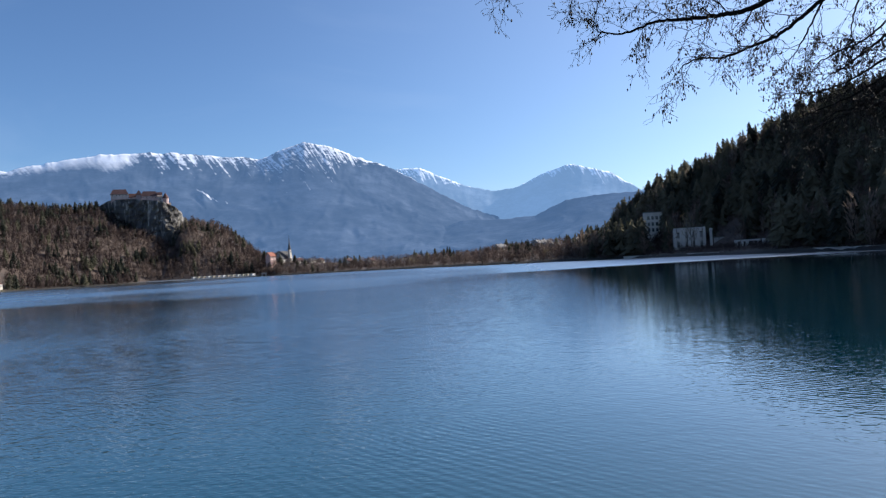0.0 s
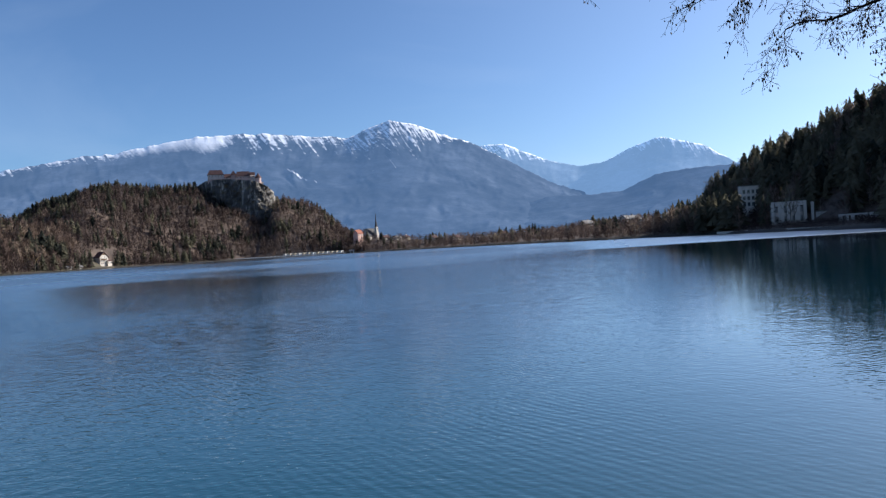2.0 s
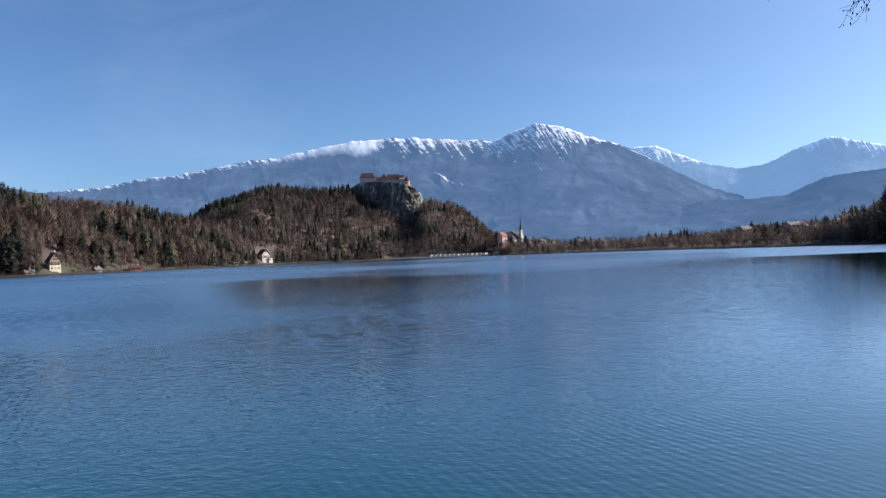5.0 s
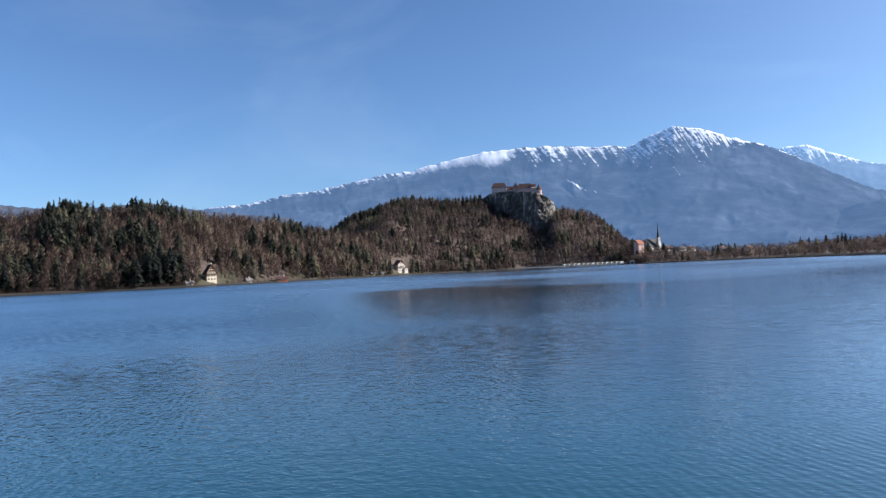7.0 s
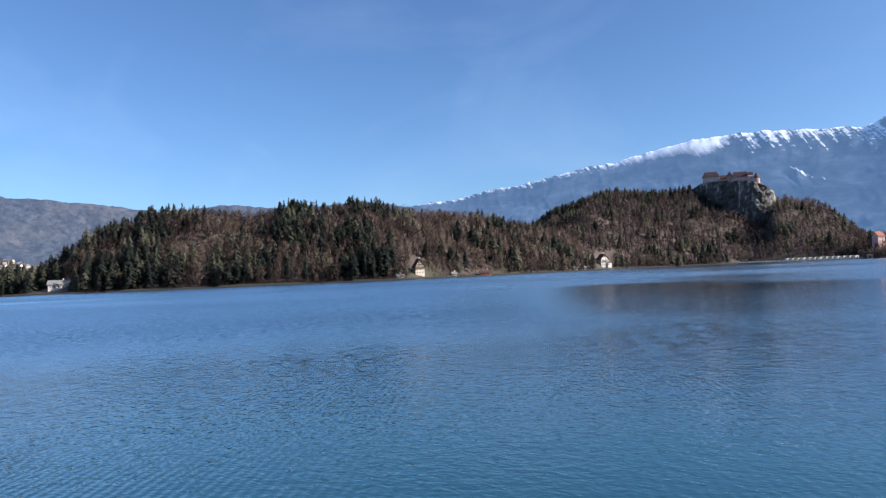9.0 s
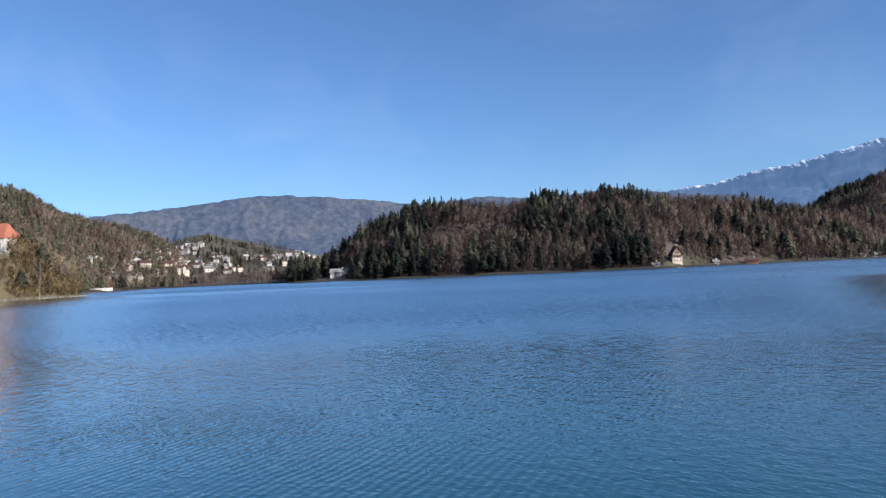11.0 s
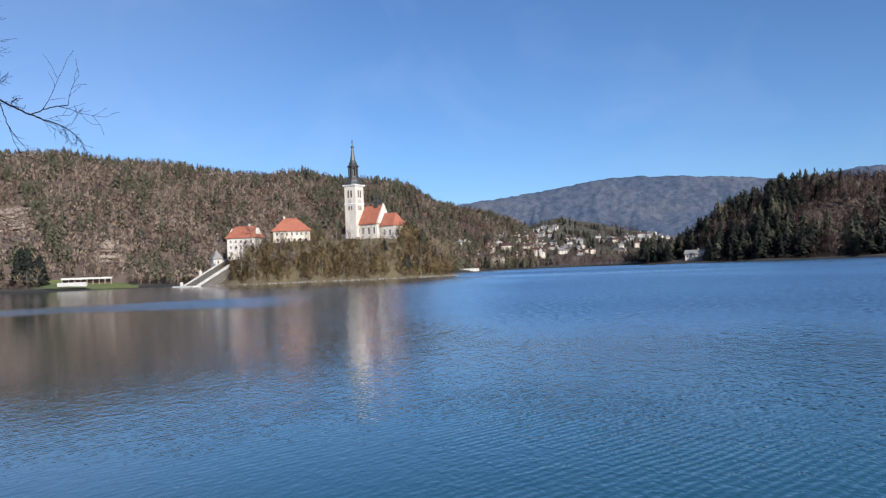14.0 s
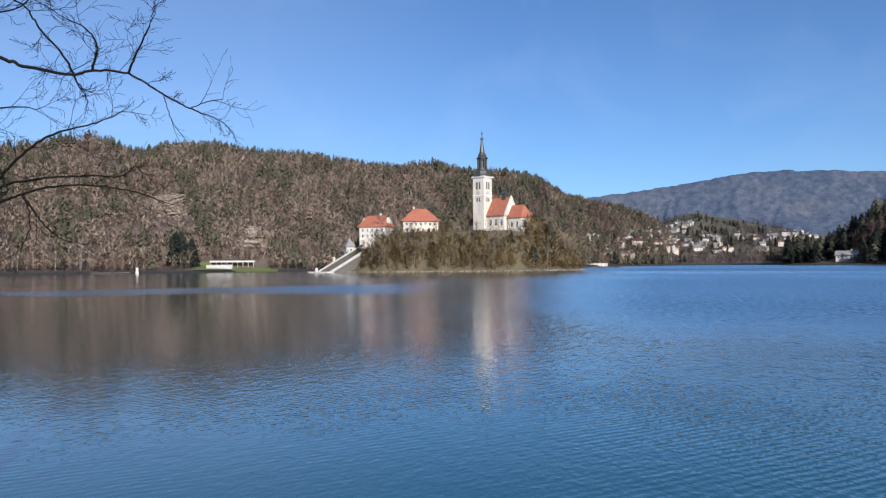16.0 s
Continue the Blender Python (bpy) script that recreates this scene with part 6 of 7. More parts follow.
def shaded_villas():
    """The pale ruined villas under the dark hill."""
    r = 535.0
    z0, z1 = rise(1.35, r), rise(2.9, r)
    v = thing("square_villa", there(-16.37, r, 0, 10), "pale square three-storey villa with arched windows on the slope", "villa")
    wall = part("wall", Shape().box(-6.4, 6.4, -5, 5, z0 - 9, z1), WHITE_WALL, v)
    part("parapet_roof", Shape().box(-6.8, 6.8, -5.4, 5.4, z1, z1 + 0.5), GREY_ROOF, v)
    windows_on(wall, [q for z in (z0 + 1.2, z0 + 5.3, z0 + 9.6) for q in row(-5.6, 5.6, 4, -5, z)], 1.5, 2.4, GREY_WALL)
    r = 452.0
    z0, z1 = rise(0.0, r), rise(1.62, r)
    v = thing("ruined_villa", there(-18.9, r, 0, 6), "roofless pale villa facade with tall arched openings", "villa")
    for x in (-8.2, -4.1, 0.0, 4.1, 8.2):
        w = 1.5 if abs(x) < 8 else 0.8
        part("pier", Shape().box(x - w, x + w, -0.6, 0.6, z0 - 3, z1), WHITE_WALL, v)
    for x in (-6.1, -2.05, 2.05, 6.1):
        for panel, low, high in (("spandrel", z1 - 2.6, z1 - 0.1), ("breast_wall", z0 + 4.6, z0 + 6.6), ("sill_wall", z0 - 3, z0 + 1.4)):
            part(panel, Shape().box(x - 1.0, x + 1.0, -0.55, 0.55, low, high), WHITE_WALL, v)
    part("back_wall", Shape().box(-9, 9, 7, 8, z0 - 3, z1 - 3), GREY_WALL, v)
    for x in (-8.6, 8.6):
        part("end_wall", Shape().box(x - 0.4, x + 0.4, 0.6, 7, z0 - 3, z1 - 1.5), GREY_WALL, v)
    r = 445.0
    p = thing("gate_pillar", there(-20.4, r), "lone pale square gate pillar", "pillar")
    part("shaft", Shape().square([(0.7, rise(-0.3, r)), (0.7, rise(1.3, r)), (0.95, rise(1.32, r)), (0.95, rise(1.42, r)), (0.1, rise(1.5, r))]), CONCRETE, p)
    r = 450.0
    w = thing("terrace_wall", there(-21.35, r, 0, -8), "long pale retaining wall above the shore", "wall")
    part("panel", Shape().box(-6, 6, -0.4, 0.4, rise(-0.3, r), rise(0.75, r)), GREY_WALL, w)
    part("coping", Shape().box(-6.2, 6.2, -0.6, 0.6, rise(0.75, r), rise(0.82, r)), STEPS, w)
    r = 405.0
    v = thing("low_ruin", there(-23.2, r, 0, -10), "low ruined pale walls with empty windows", "ruin")
    for k, (x, h) in enumerate(((-8, 5.4), (-5.2, 4.6), (-2.6, 5.2), (0.2, 4.2), (2.8, 5.0), (5.4, 5.6), (7.6, 4.4))):
        part("wall_stump", Shape().box(x - 0.8, x + 0.8, -0.4, 0.4, rise(-0.45, r) - 1, rise(-0.3, r) + h), GREY_WALL, v)
    part("sill_wall", Shape().box(-8, 8, -0.3, 0.3, rise(-0.45, r) - 1, rise(-0.05, r)), CONCRETE, v)
    part("lintel", Shape().box(-8.6, 4, -0.45, 0.45, rise(0.36, r), rise(0.47, r)), CONCRETE, v)
    r = 500.0
    cottage("gate_lodge", there(-15.2, r, rise(0.3, r), 8), "small pale lodge with a grey roof under dark trees", 6.8, 5, 3.0, 5.2, WHITE_WALL, GREY_ROOF, 1, 2, below=6, front=False)
    # quay wall along the shaded shore
    q = thing("quay_wall", pose(0, 0, 0), "low pale stone quay wall along the shaded shore", "wall")
    for k in range(26):
        a0, a1 = -14 - 0.78 * k, -14 - 0.78 * (k + 1)
        p0, p1 = (Vector(pol(a, float(np.interp(a, SHORE_AZ, SHORE_R)) + 7.5)) for a in (a0, a1))
        side = Vector(pol(a0, 1.0)) * 0.7
        part("course", Shape().loft([[tuple(p + Vector((0, 0, -1.5))), tuple(p + Vector((0, 0, 1.5))), tuple(p + side + Vector((0, 0, 1.5))), tuple(p + side + Vector((0, 0, -1.5)))] for p in (p0, p1)]), CONCRETE, q)


shaded_villas()


def village():
    """Houses stepped up the valley behind the lake."""
    rng = np.random.default_rng(77)
    walls = [(WHITE_WALL, "white"), (GREY_WALL, "pale grey"), (CREAM_WALL, "cream"), (WHITE_WALL, "white"), (GREY_WALL, "pale grey")]
    roofs = [(OLD_TILES, "brown tiled"), (GREY_ROOF, "grey"), (DARK_ROOF, "dark"), (GREY_ROOF, "grey"), (OLD_TILES, "brown tiled")]
    sites = []
    for n, a0, a1, e0, e1 in ((60, 83.8, 88.9, 0.5, 1.7), (34, 83.6, 87.0, 1.5, 2.4), (14, 80.8, 84.0, 0.7, 1.9), (16, 84.2, 90.5, 1.7, 2.3), (12, 82.6, 84.6, 2.2, 2.9), (24, 74.6, 78.0, 0.7, 1.5), (30, 74.2, 79.4, 1.4, 2.0), (8, 79.0, 82.5, 0.6, 1.2)):
        for _ in range(n):
            sites.append((rng.uniform(a0, a1), rng.uniform(e0, e1)))
    kept = []
    for az, el in sites:
        r = spot(az, el, 760)
        if r > 2100 or any(abs(az - q) * radians(1) * r < 13 and abs(r - s) < 16 for q, s in kept):
            continue
        kept.append((az, r))
        (wm, wn_), (rm, rn) = walls[rng.integers(5)], roofs[rng.integers(5)]
        w = rng.uniform(7, 12.5)
        tall = rng.uniform(3.2, 5.0)
        cottage("village_house", there(az, r, ground_at(az, r), rng.uniform(-35, 35)), f"{wn_} village house with a {rn} gabled roof", w, 9, tall, tall + rng.uniform(1.6, 2.6), wm, rm, 2, 3, group="village houses", below=4, front=rng.uniform() < 0.2)
    for az, el, w, tall in ((86.4, 1.15, 17, 10), (85.2, 1.05, 13, 10), (87.3, 0.35, 15, 6), (84.0, 0.75, 14, 7), (80.1, 0.75, 14, 7), (76.4, 1.05, 13, 9)):
        r = spot(az, el, 760)
        cottage("guest_house", there(az, r, ground_at(az, r), 12), "large cream guest house with rows of windows", w, 12, tall * 0.75, tall, CREAM_WALL, OLD_TILES, 3, 6, group="guest houses", below=5, front=False)
    b = thing("white_boathouse", there(89.55, 727, 0, 5), "long low white boathouse at the water's edge", "boathouse")
    part("wall", Shape().box(-10, 10, -3, 3, -0.6, 2.6), WHITE_WALL, b)
    part("roof", Shape().box(-10.4, 10.4, -3.6, 3.4, 2.6, 2.95), CONCRETE, b)
    for x in range(-8, 9, 4):
        part("boat_door", Shape().box(x - 1.3, x + 1.3, -3.08, -2.98, 0.2, 2.1), GREY_WALL, b)


village()


def rowing_stand():
    """Small grandstand and lawns on the shore left of the island."""
    r = 424.0
    s = thing("rowing_stand", there(117.76, r, 0, 3), "low concrete grandstand with a flat roof on thin posts", "grandstand")
    w = 11.5
    part("roof_slab", Shape().box(-w - 0.6, w + 0.6, -1.5, 4, rise(0.26, r), rise(0.39, r)), CONCRETE, s)
    for k in range(9):
        x = -w + 2 * w * k / 8
        part("post", Shape().box(x - 0.12, x + 0.12, -1.2, -0.95, rise(-0.2, r), rise(0.26, r)), CONCRETE, s)
    part("back_wall", Shape().box(-w, w, 2.5, 2.8, 0.5, rise(0.26, r)), TIMBER, s)
    for k in range(8):
        part("tier", Shape().box(-w - 2.5, -0.5, -10.5 + k, -9.5 + k + 0.02, -0.6, 1.75 + 0.34 * k), GREY_WALL, s)
    a = np.arange(114.4, 121.2, 0.25)
    rr = np.arange(404, 440, 3.0)
    A, R = np.meshgrid(a, rr, indexing="ij")
    Z = np.maximum(land(A, R), 0.1) + 0.12 + 0.9 * smooth((R - 410) / 18) * smooth((121 - A) / 0.8) * smooth((A - 114.5) / 1.2)
    n, m = A.shape
    i, j = np.meshgrid(np.arange(n - 1), np.arange(m - 1), indexing="ij")
    faces = np.stack([i * m + j, i * m + j + 1, (i + 1) * m + j + 1, (i + 1) * m + j], -1).reshape(-1, 4)
    ob = new("lawn", big_mesh("lawn", np.stack([-R * np.sin(np.radians(A)), R * np.cos(np.radians(A)), Z], -1).reshape(-1, 3), faces, [LAWN], smooth=True))
    tagged(ob, "bright green mown lawn bank by the water", "lawn", kind="structure")
    t = thing("judges_tower", there(124.43, 403), "small white judges' tower at the water's edge", "tower")
    part("base", Shape().square([(0.8, -1), (0.8, 1.0)]), GREY_WALL, t)
    part("cabin", Shape().square([(0.6, 1.0), (0.6, 2.9)]), WHITE_WALL, t)
    part("roof", Shape().square([(0.8, 2.9), (0.8, 3.0), (0.1, 3.5)]), GREY_ROOF, t)
    j = thing("landing_jetty", there(126.2, 399), "low pale jetty at the shore", "jetty")
    part("planking", Shape().box(-9, 9, -1.2, 1.2, 0.45, 0.7), STEPS, j)
    for x in (-8, -4, 0, 4, 8):
        part("pile", Shape().box(x - 0.15, x + 0.15, -1.1, -0.8, -1.5, 0.45), TIMBER, j)


rowing_stand()


def outcrop(name, az0, az1, el0, el1, label, seed, rock=None):
    """Bare rock breaking through the wooded slope."""
    a, e = np.linspace(az0, az1, 61), np.linspace(el0, el1, 40)
    rng = np.random.default_rng(seed)
    base = np.array([[spot(p, q) for q in e] for p in a[::6]])
    r = np.array([np.interp(a, a[::6], base[:, k]) for k in range(len(e))]).T
    A, E = np.meshgrid(a, e, indexing="ij")
    u, v = (A - az0) / (az1 - az0), (E - el0) / (el1 - el0)
    x = r * np.radians(A)
    edge = np.sin(np.pi * u) ** 0.6 * np.sin(np.pi * np.clip(v, 0.0, 1)) ** 0.5
    R = np.minimum.accumulate(r[:, ::-1], 1)[:, ::-1] + 4 - edge * (15 + 4.0 * fbm(x, 0.7 * E * r / 57, 20, 4, 7) + 1.6 * fbm(x, 0.45 * E * r / 57, 7, 3, 1)) + rng.normal(0, 0.25, A.shape)
    Z = EYE + R * np.tan(np.radians(E))
    n, m = A.shape
    i, j = np.meshgrid(np.arange(n - 1), np.arange(m - 1), indexing="ij")
    faces = np.stack([i * m + j, i * m + j + 1, (i + 1) * m + j + 1, (i + 1) * m + j], -1).reshape(-1, 4)
    ob = new(name, big_mesh(name, np.stack([-R * np.sin(np.radians(A)), R * np.cos(np.radians(A)), Z], -1).reshape(-1, 3), faces, [rock or OCHRE_ROCK]))
    tagged(ob, label, "cliff", kind="structure")


outcrop("rock_face_upper", 120.1, 123.7, 3.6, 5.5, "pale weathered rock face on the wooded hillside", 4)
outcrop("rock_face_lower", 115.0, 117.1, 1.25, 3.2, "ochre rock face above the shore road", 9)
outcrop("rock_face_spur", 15.55, 16.35, 2.2, 3.0, "small sunlit limestone patch on the castle hill's spur", 17, LIMESTONE)
outcrop("rock_face_far", 111.3, 113.6, 3.5, 5.0, "grey rock patch among hillside trees", 12)


# ---- the two trees whose branches hang over the bank ----
def sweep(points, n):
    """A smooth line through control points (bearing, elevation, distance)."""
    pts = [Vector(pol(a, r * math.cos(radians(e)), EYE + r * math.sin(radians(e)))) for a, e, r in points]
    out = []
    for k in range(len(pts) - 1):
        p0, p1, p2, p3 = pts[max(k - 1, 0)], pts[k], pts[k + 1], pts[min(k + 2, len(pts) - 1)]
        for q in range(n):
            t = q / n
            out.append(0.5 * ((2 * p1) + (p2 - p0) * t + (2 * p0 - 5 * p1 + 4 * p2 - p3) * t * t + (3 * p1 - p0 - 3 * p2 + p3) * t ** 3))
    return out + [pts[-1]]


class Tree:
    """Limbs, twigs and cones gathered for one bare tree."""

    def __init__(self, seed, droop, cones, twig_len, bend):
        self.rng = random.Random(seed)
        self.limbs, self.twigs, self.fruit = [], Shape(), Shape()
        self.droop, self.cones, self.twig_len, self.bend = droop, cones, twig_len, bend
        self.fork = 0.5 if cones else 0.15
        self.slim, self.thick = (1.0, 1.0) if cones else (0.78, 1.05)

    def wander(self, p, d, length, steps, kink):
        pts, d = [p], d.normalized()
        for k in range(steps):
            d = (d + Vector([self.rng.gauss(0, kink) for _ in range(3)]) + Vector((0, 0, self.droop * (k + 1) / steps))).normalized()
            pts.append(pts[-1] + d * length / steps)
        return pts

    def cone(self, p, size):
        r = size * self.rng.uniform(0.75, 1.25)
        self.fruit.lathe([(0.1 * r, 0.9 * r), (0.45 * r, 0.5 * r), (0.5 * r, -0.3 * r), (0.05 * r, -1.0 * r)], 4, self.rng.uniform(0, 6), 0, 0)
        n = 16
        self.fruit.v[-n:] = [(x + p.x, y + p.y, z + p.z - 0.7 * r) for x, y, z in self.fruit.v[-n:]]

    def twig(self, p, d, length, radius, depth):
        steps = 4
        pts = self.wander(p, d, length, steps, self.bend)
        self.twigs.tube(pts, [max(radius * (1 - 0.7 * k / steps), 0.0014) for k in range(steps + 1)], 4 if radius > 0.004 else 3)
        if self.cones and depth <= 1:
            for q in pts[1:]:
                if self.rng.random() < self.cones:
                    self.cone(q + Vector([self.rng.gauss(0, 0.012) for _ in range(3)]), 0.011)
        if depth > 0:
            for k in range(1, steps + 1):
                for _ in range(2 if self.rng.random() < self.fork else 1):
                    axis = (pts[k] - pts[k - 1]).normalized()
                    side = axis.cross(Vector([self.rng.gauss(0, 1) for _ in range(3)])).normalized()
                    self.twig(pts[k], axis + side * self.rng.uniform(0.55, 1.15), length * self.rng.uniform(0.38, 0.62), radius * 0.55, depth - 1)

    def limb(self, control, r0, r1, every=0.16, depth=2, first=0.25, up=0.0):
        r0, r1, every = r0 * self.slim, r1 * self.slim, every * self.thick
        line = sweep(control, 8)
        n = len(line)
        jitter = [p + Vector([self.rng.gauss(0, 0.003) for _ in range(3)]) for p in line]
        radii = [r0 + (r1 - r0) * (k / (n - 1)) ** 0.8 for k in range(n)]
        self.limbs.append(Shape().tube(jitter, radii, 8))
        run = 0.0
        for k in range(1, n):
            run += (jitter[k] - jitter[k - 1]).length
            if run > every and k / n > first:
                run = 0.0
                axis = (jitter[k] - jitter[k - 1]).normalized()
                side = axis.cross(Vector([self.rng.gauss(0, 1) for _ in range(3)])).normalized()
                self.twig(jitter[k], axis * 0.8 + side * self.rng.uniform(0.5, 1.0) + Vector((0, 0, up)), self.twig_len * self.rng.uniform(0.6, 1.25), max(radii[k] * 0.36, 0.003), depth)
        axis = (jitter[-1] - jitter[-2]).normalized()
        self.twig(jitter[-1], axis, self.twig_len * 0.7, r1 * 0.9, depth)

    def build(self, name, label, trunk):
        foot = trunk[0]
        t = thing(name, pose(*foot), label, "tree")
        back = Matrix.Translation(-Vector(foot))
        pts = [Vector(p) for p in trunk]
        part("trunk", Shape().tube(pts, [0.26 - 0.12 * k / (len(pts) - 1) for k in range(len(pts))], 12), NEAR_BARK, t, place=back, smooth=True)
        for shape in self.limbs:
            part("limb", shape, NEAR_BARK, t, place=back, smooth=True)
        tagged(part("twig_spray", self.twigs, NEAR_BARK, t, "fine dark bare twigs", place=back), kind="stuff")
        if self.fruit.v:
            tagged(part("cone_scatter", self.fruit, CONES, t, "tiny dark woody cones", place=back), kind="stuff")


def alder():
    foot = pol(-92, 8.0, ground_at(-92, 8.0) - 0.3)
    up = [pol(-90, 7.8, z) for z in (3.6, 6.0, 8.0, 10.5)]
    tree = Tree(11, -0.10, 0.13, 0.32, 0.24)
    tree.limb([(-88, 28, 7.9), (-60, 26, 7.6), (-38, 22, 7.2), (-31, 19.6, 6.8), (-26.8, 17.9, 6.6), (-24.9, 16.8, 6.5), (-23.0, 16.3, 6.45), (-21.0, 16.3, 6.4), (-19.0, 16.4, 6.3), (-17, 16.5, 6.3), (-14.6, 16.0, 6.3), (-12.8, 16.4, 6.3)], 0.042, 0.005, 0.085, 2, 0.5)
    tree.limb([(-88, 22, 7.9), (-60, 20, 7.6), (-38, 19, 7.2), (-29.6, 16.8, 6.6), (-26.7, 15.2, 6.5), (-25.1, 14.3, 6.45), (-23.2, 13.8, 6.4), (-21.6, 13.4, 6.4), (-20.0, 13.6, 6.35), (-18.7, 13.2, 6.3)], 0.026, 0.005, 0.08, 2, 0.42)
    tree.limb([(-88, 20, 7.9), (-60, 18, 7.6), (-38, 16.5, 7.2), (-32.3, 13.6, 6.8), (-31, 12.7, 6.7), (-29.2, 11.6, 6.6), (-28.2, 11.2, 6.6)], 0.022, 0.005, 0.09, 2, 0.4)
    tree.limb([(-88, 14, 7.9), (-60, 12, 7.6), (-38, 10.4, 7.2), (-32.0, 9.1, 6.8), (-29.7, 8.5, 6.7), (-28.2, 8.2, 6.6)], 0.03, 0.006, 0.045, 2, 0.4)
    tree.limb([(-88, 15, 7.9), (-60, 13, 7.6), (-38, 12, 7.2), (-32.1, 10.4, 6.8), (-30.4, 9.0, 6.7), (-28.6, 8.7, 6.6)], 0.03, 0.006, 0.045, 2, 0.4)
    tree.limb([(-88, 32, 7.9), (-60, 30, 7.6), (-33, 27, 7.0), (-20, 23.6, 6.4), (-11, 21.2, 6.2), (-8.2, 20.4, 6.1), (-6.6, 20.0, 6.1)], 0.034, 0.005, 0.2, 2, 0.6)
    tree.limb([(-30, 19.3, 6.8), (-28.2, 16.2, 6.5), (-27.0, 14.2, 6.5), (-26.1, 12.8, 6.45)], 0.012, 0.004, 0.08, 2, 0.2)
    tree.limb([(-24, 22, 6.6), (-18, 21.0, 6.4), (-14, 19.6, 6.3), (-13.0, 18.4, 6.3)], 0.016, 0.004, 0.13, 2, 0.25)
    tree.limb([(-38, 22, 7.2), (-32, 18.5, 6.8), (-30.2, 15.6, 6.7), (-29.6, 13.6, 6.6)], 0.016, 0.004, 0.09, 2, 0.2)
    tree.limb([(-38, 24, 7.2), (-30, 21.3, 6.7), (-24, 18.6, 6.5), (-20.5, 18.2, 6.4)], 0.02, 0.004, 0.08, 2, 0.3)
    tree.limb([(-60, 16, 7.6), (-38, 14.8, 7.2), (-32.5, 12.2, 6.8), (-29.8, 10.8, 6.7), (-27.6, 10.2, 6.6), (-26.0, 10.3, 6.6)], 0.016, 0.004, 0.12, 2, 0.35)
    tree.limb([(-60, 15, 7.6), (-38, 13.4, 7.2), (-32.5, 11.0, 6.8), (-29.4, 9.6, 6.7), (-26.8, 8.8, 6.6)], 0.016, 0.004, 0.12, 2, 0.35)
    tree.limb([(-60, 22, 7.6), (-38, 18, 7.2), (-32.8, 14.8, 6.8), (-30.6, 13.2, 6.7), (-28.8, 12.6, 6.6), (-27.4, 12.0, 6.6)], 0.014, 0.004, 0.17, 2, 0.35)
    tree.build("alder_tree", "bare alder with drooping cone-studded branches over the water", [foot] + up)


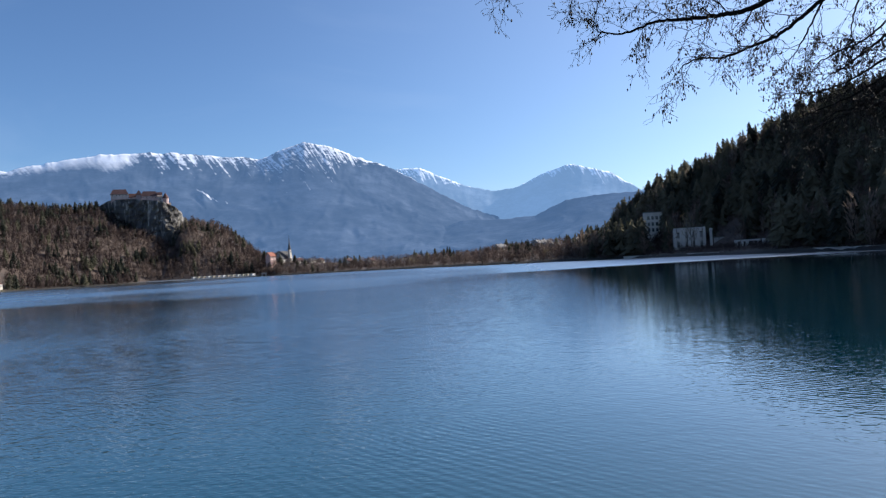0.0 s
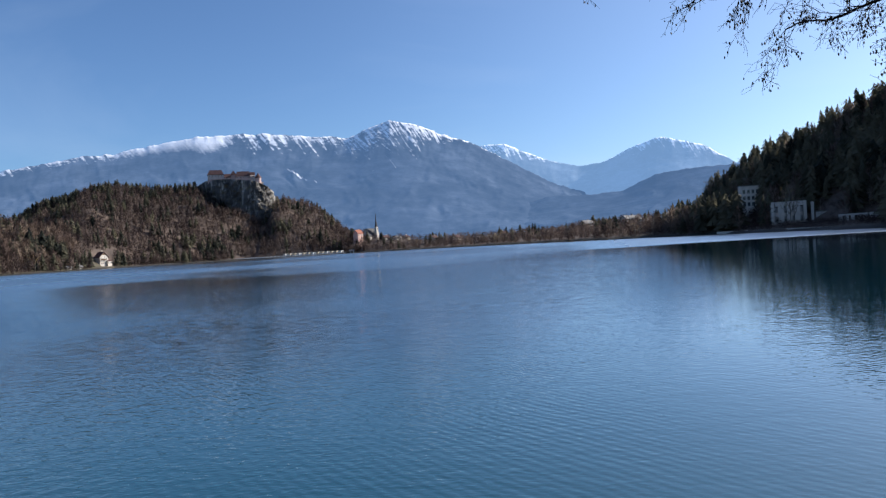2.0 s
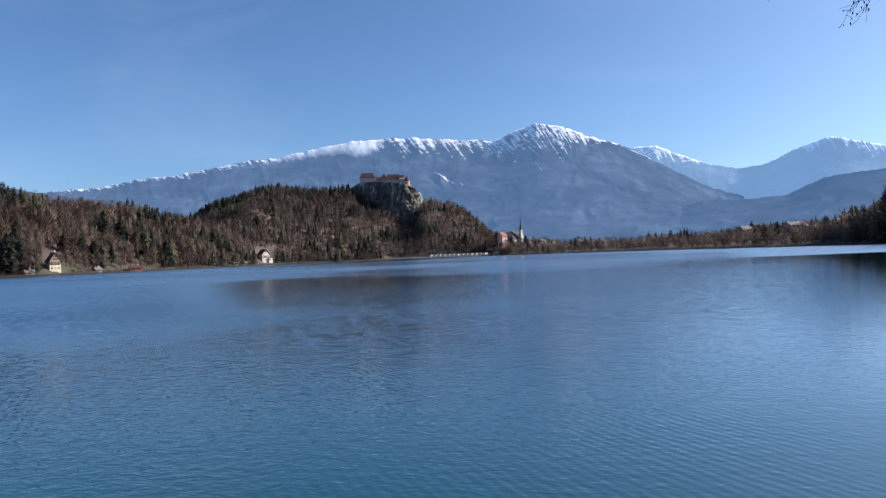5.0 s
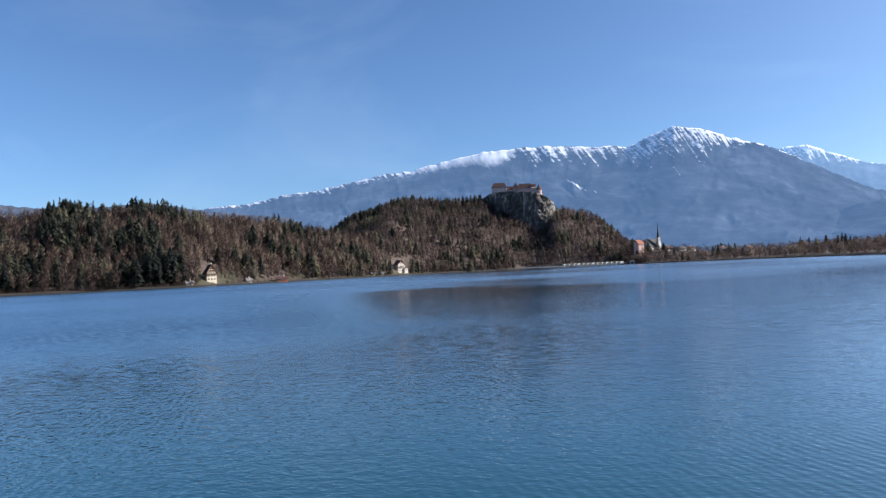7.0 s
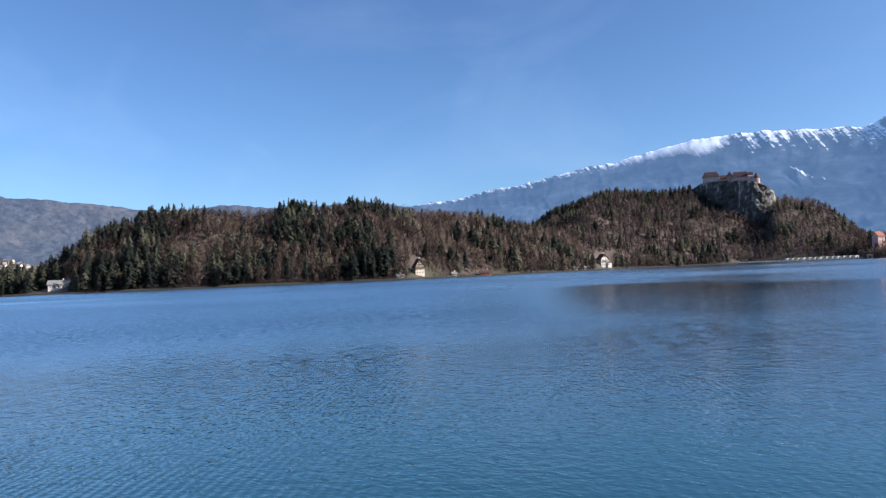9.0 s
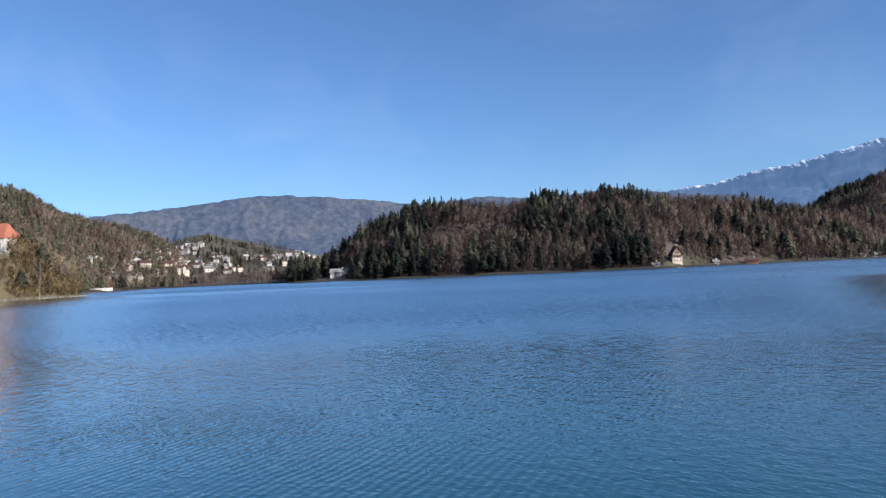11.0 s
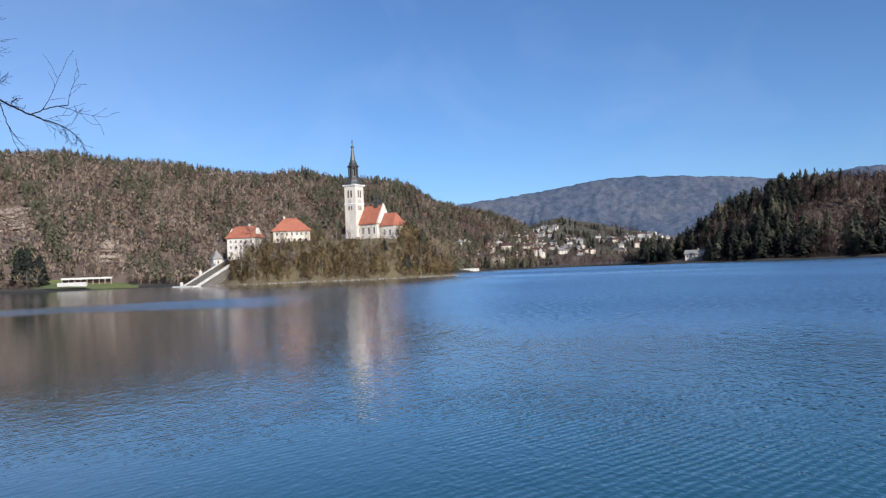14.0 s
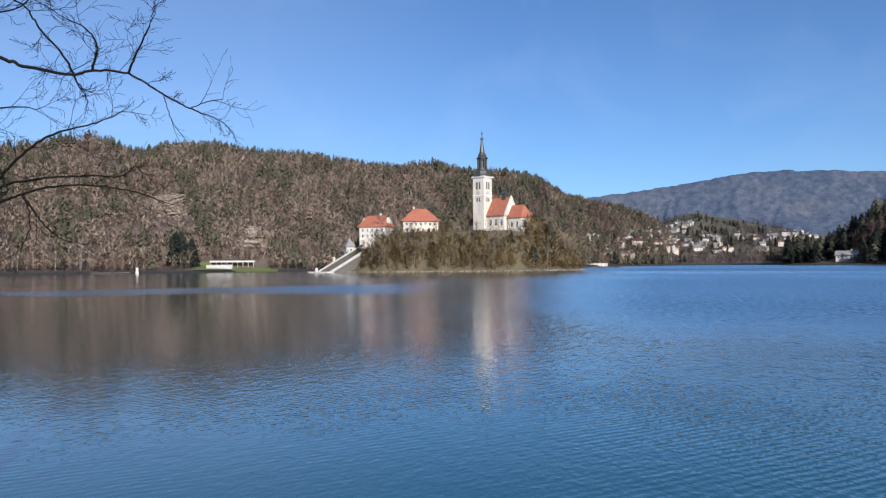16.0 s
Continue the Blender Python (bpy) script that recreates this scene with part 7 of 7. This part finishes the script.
def beech():
    foot = pol(146, 8.2, ground_at(146, 8.2) - 0.3)
    up = [pol(145.6, 8.1, z) for z in (2.6, 4.4, 6.2, 8.5)]
    tree = Tree(23, 0.05, 0.0, 0.34, 0.18)
    tree.limb([(145.6, 12, 8.1), (138, 15.2, 7.2), (133, 13.9, 6.7), (131, 13.4, 6.6), (128.2, 13.1, 6.5), (126.8, 13.5, 6.45), (124.5, 13.5, 6.4), (122.2, 12.3, 6.35), (120.4, 11.4, 6.3), (119.0, 11.0, 6.3)], 0.023, 0.006, 0.18, 2, 0.42, 0.3)
    tree.limb([(133.0, 17.9, 6.7), (131.0, 17.2, 6.6), (130.2, 16.1, 6.55), (128.6, 14.3, 6.5), (128.0, 13.2, 6.5)], 0.006, 0.012, 0.15, 2, 0.1, 0.2)
    tree.limb([(126.8, 13.5, 6.45), (126.5, 15.2, 6.4), (127.2, 16.2, 6.4), (128.4, 16.7, 6.4)], 0.014, 0.005, 0.11, 2, 0.1, 0.2)
    tree.limb([(124.5, 13.5, 6.4), (123.7, 15.5, 6.4), (123.0, 17.0, 6.4), (122.8, 18.2, 6.4)], 0.013, 0.005, 0.12, 2, 0.1, 0.2)
    tree.limb([(120.4, 11.4, 6.3), (119.0, 12.0, 6.3), (118.0, 12.2, 6.3)], 0.006, 0.004, 0.09, 1, 0.1, 0.1)
    tree.limb([(122.2, 12.4, 6.35), (121.6, 10.6, 6.3), (120.8, 9.4, 6.3)], 0.005, 0.003, 0.2, 1, 0.1, -0.1)
    tree.limb([(145.6, -2, 8.1), (138, 0.5, 7.3), (133.0, 5.2, 6.8), (131.9, 6.6, 6.7), (130.2, 8.4, 6.6), (128.8, 9.2, 6.55), (126.6, 10, 6.5), (124.8, 10.9, 6.4)], 0.024, 0.005, 0.15, 2, 0.45, 0.3)
    tree.limb([(145.6, -3, 8.1), (138, 1.5, 7.3), (133.0, 5.0, 6.8), (130.6, 5.9, 6.7), (127.2, 6.35, 6.6), (125.1, 6.4, 6.5), (124.0, 7.2, 6.4)], 0.020, 0.005, 0.18, 2, 0.45, 0.25)
    tree.limb([(145.6, -5, 8.1), (138, 0.5, 7.3), (133.0, 3.9, 6.8), (131.1, 4.9, 6.7), (129.2, 5.5, 6.6), (126.6, 5.7, 6.5), (124, 5.3, 6.5), (122.0, 4.6, 6.4)], 0.022, 0.004, 0.2, 1, 0.45, 0.1)
    tree.limb([(131.1, 4.9, 6.7), (130.3, 3.7, 6.65), (129.6, 2.7, 6.6), (128.6, 1.9, 6.6), (127.8, 1.7, 6.55)], 0.014, 0.004, 0.16, 1, 0.2, -0.2)
    tree.limb([(131.0, 5.0, 6.7), (130.6, 2.9, 6.65), (131.2, 1.2, 6.6), (132, 0.6, 6.6)], 0.009, 0.003, 0.2, 1, 0.2, -0.1)
    tree.limb([(138, 18.5, 7.3), (134, 16.4, 6.8), (131.7, 16.8, 6.7), (130.6, 17.6, 6.6)], 0.014, 0.005, 0.14, 2, 0.3, 0.2)
    tree.limb([(134, 11.5, 7.0), (132.7, 9.3, 6.9), (132.5, 7.1, 6.8), (132.0, 5.4, 6.7)], 0.008, 0.012, 0.14, 2, 0.1, 0.2)
    tree.limb([(138, 8, 7.3), (134.5, 9.5, 6.9), (132, 10.6, 6.8), (130.2, 10.6, 6.7)], 0.014, 0.005, 0.15, 2, 0.3, 0.25)
    tree.build("leafless_bank_tree", "leafless broadleaf tree with fine upturned twigs beside the bank", [foot] + up)


alder()
beech()
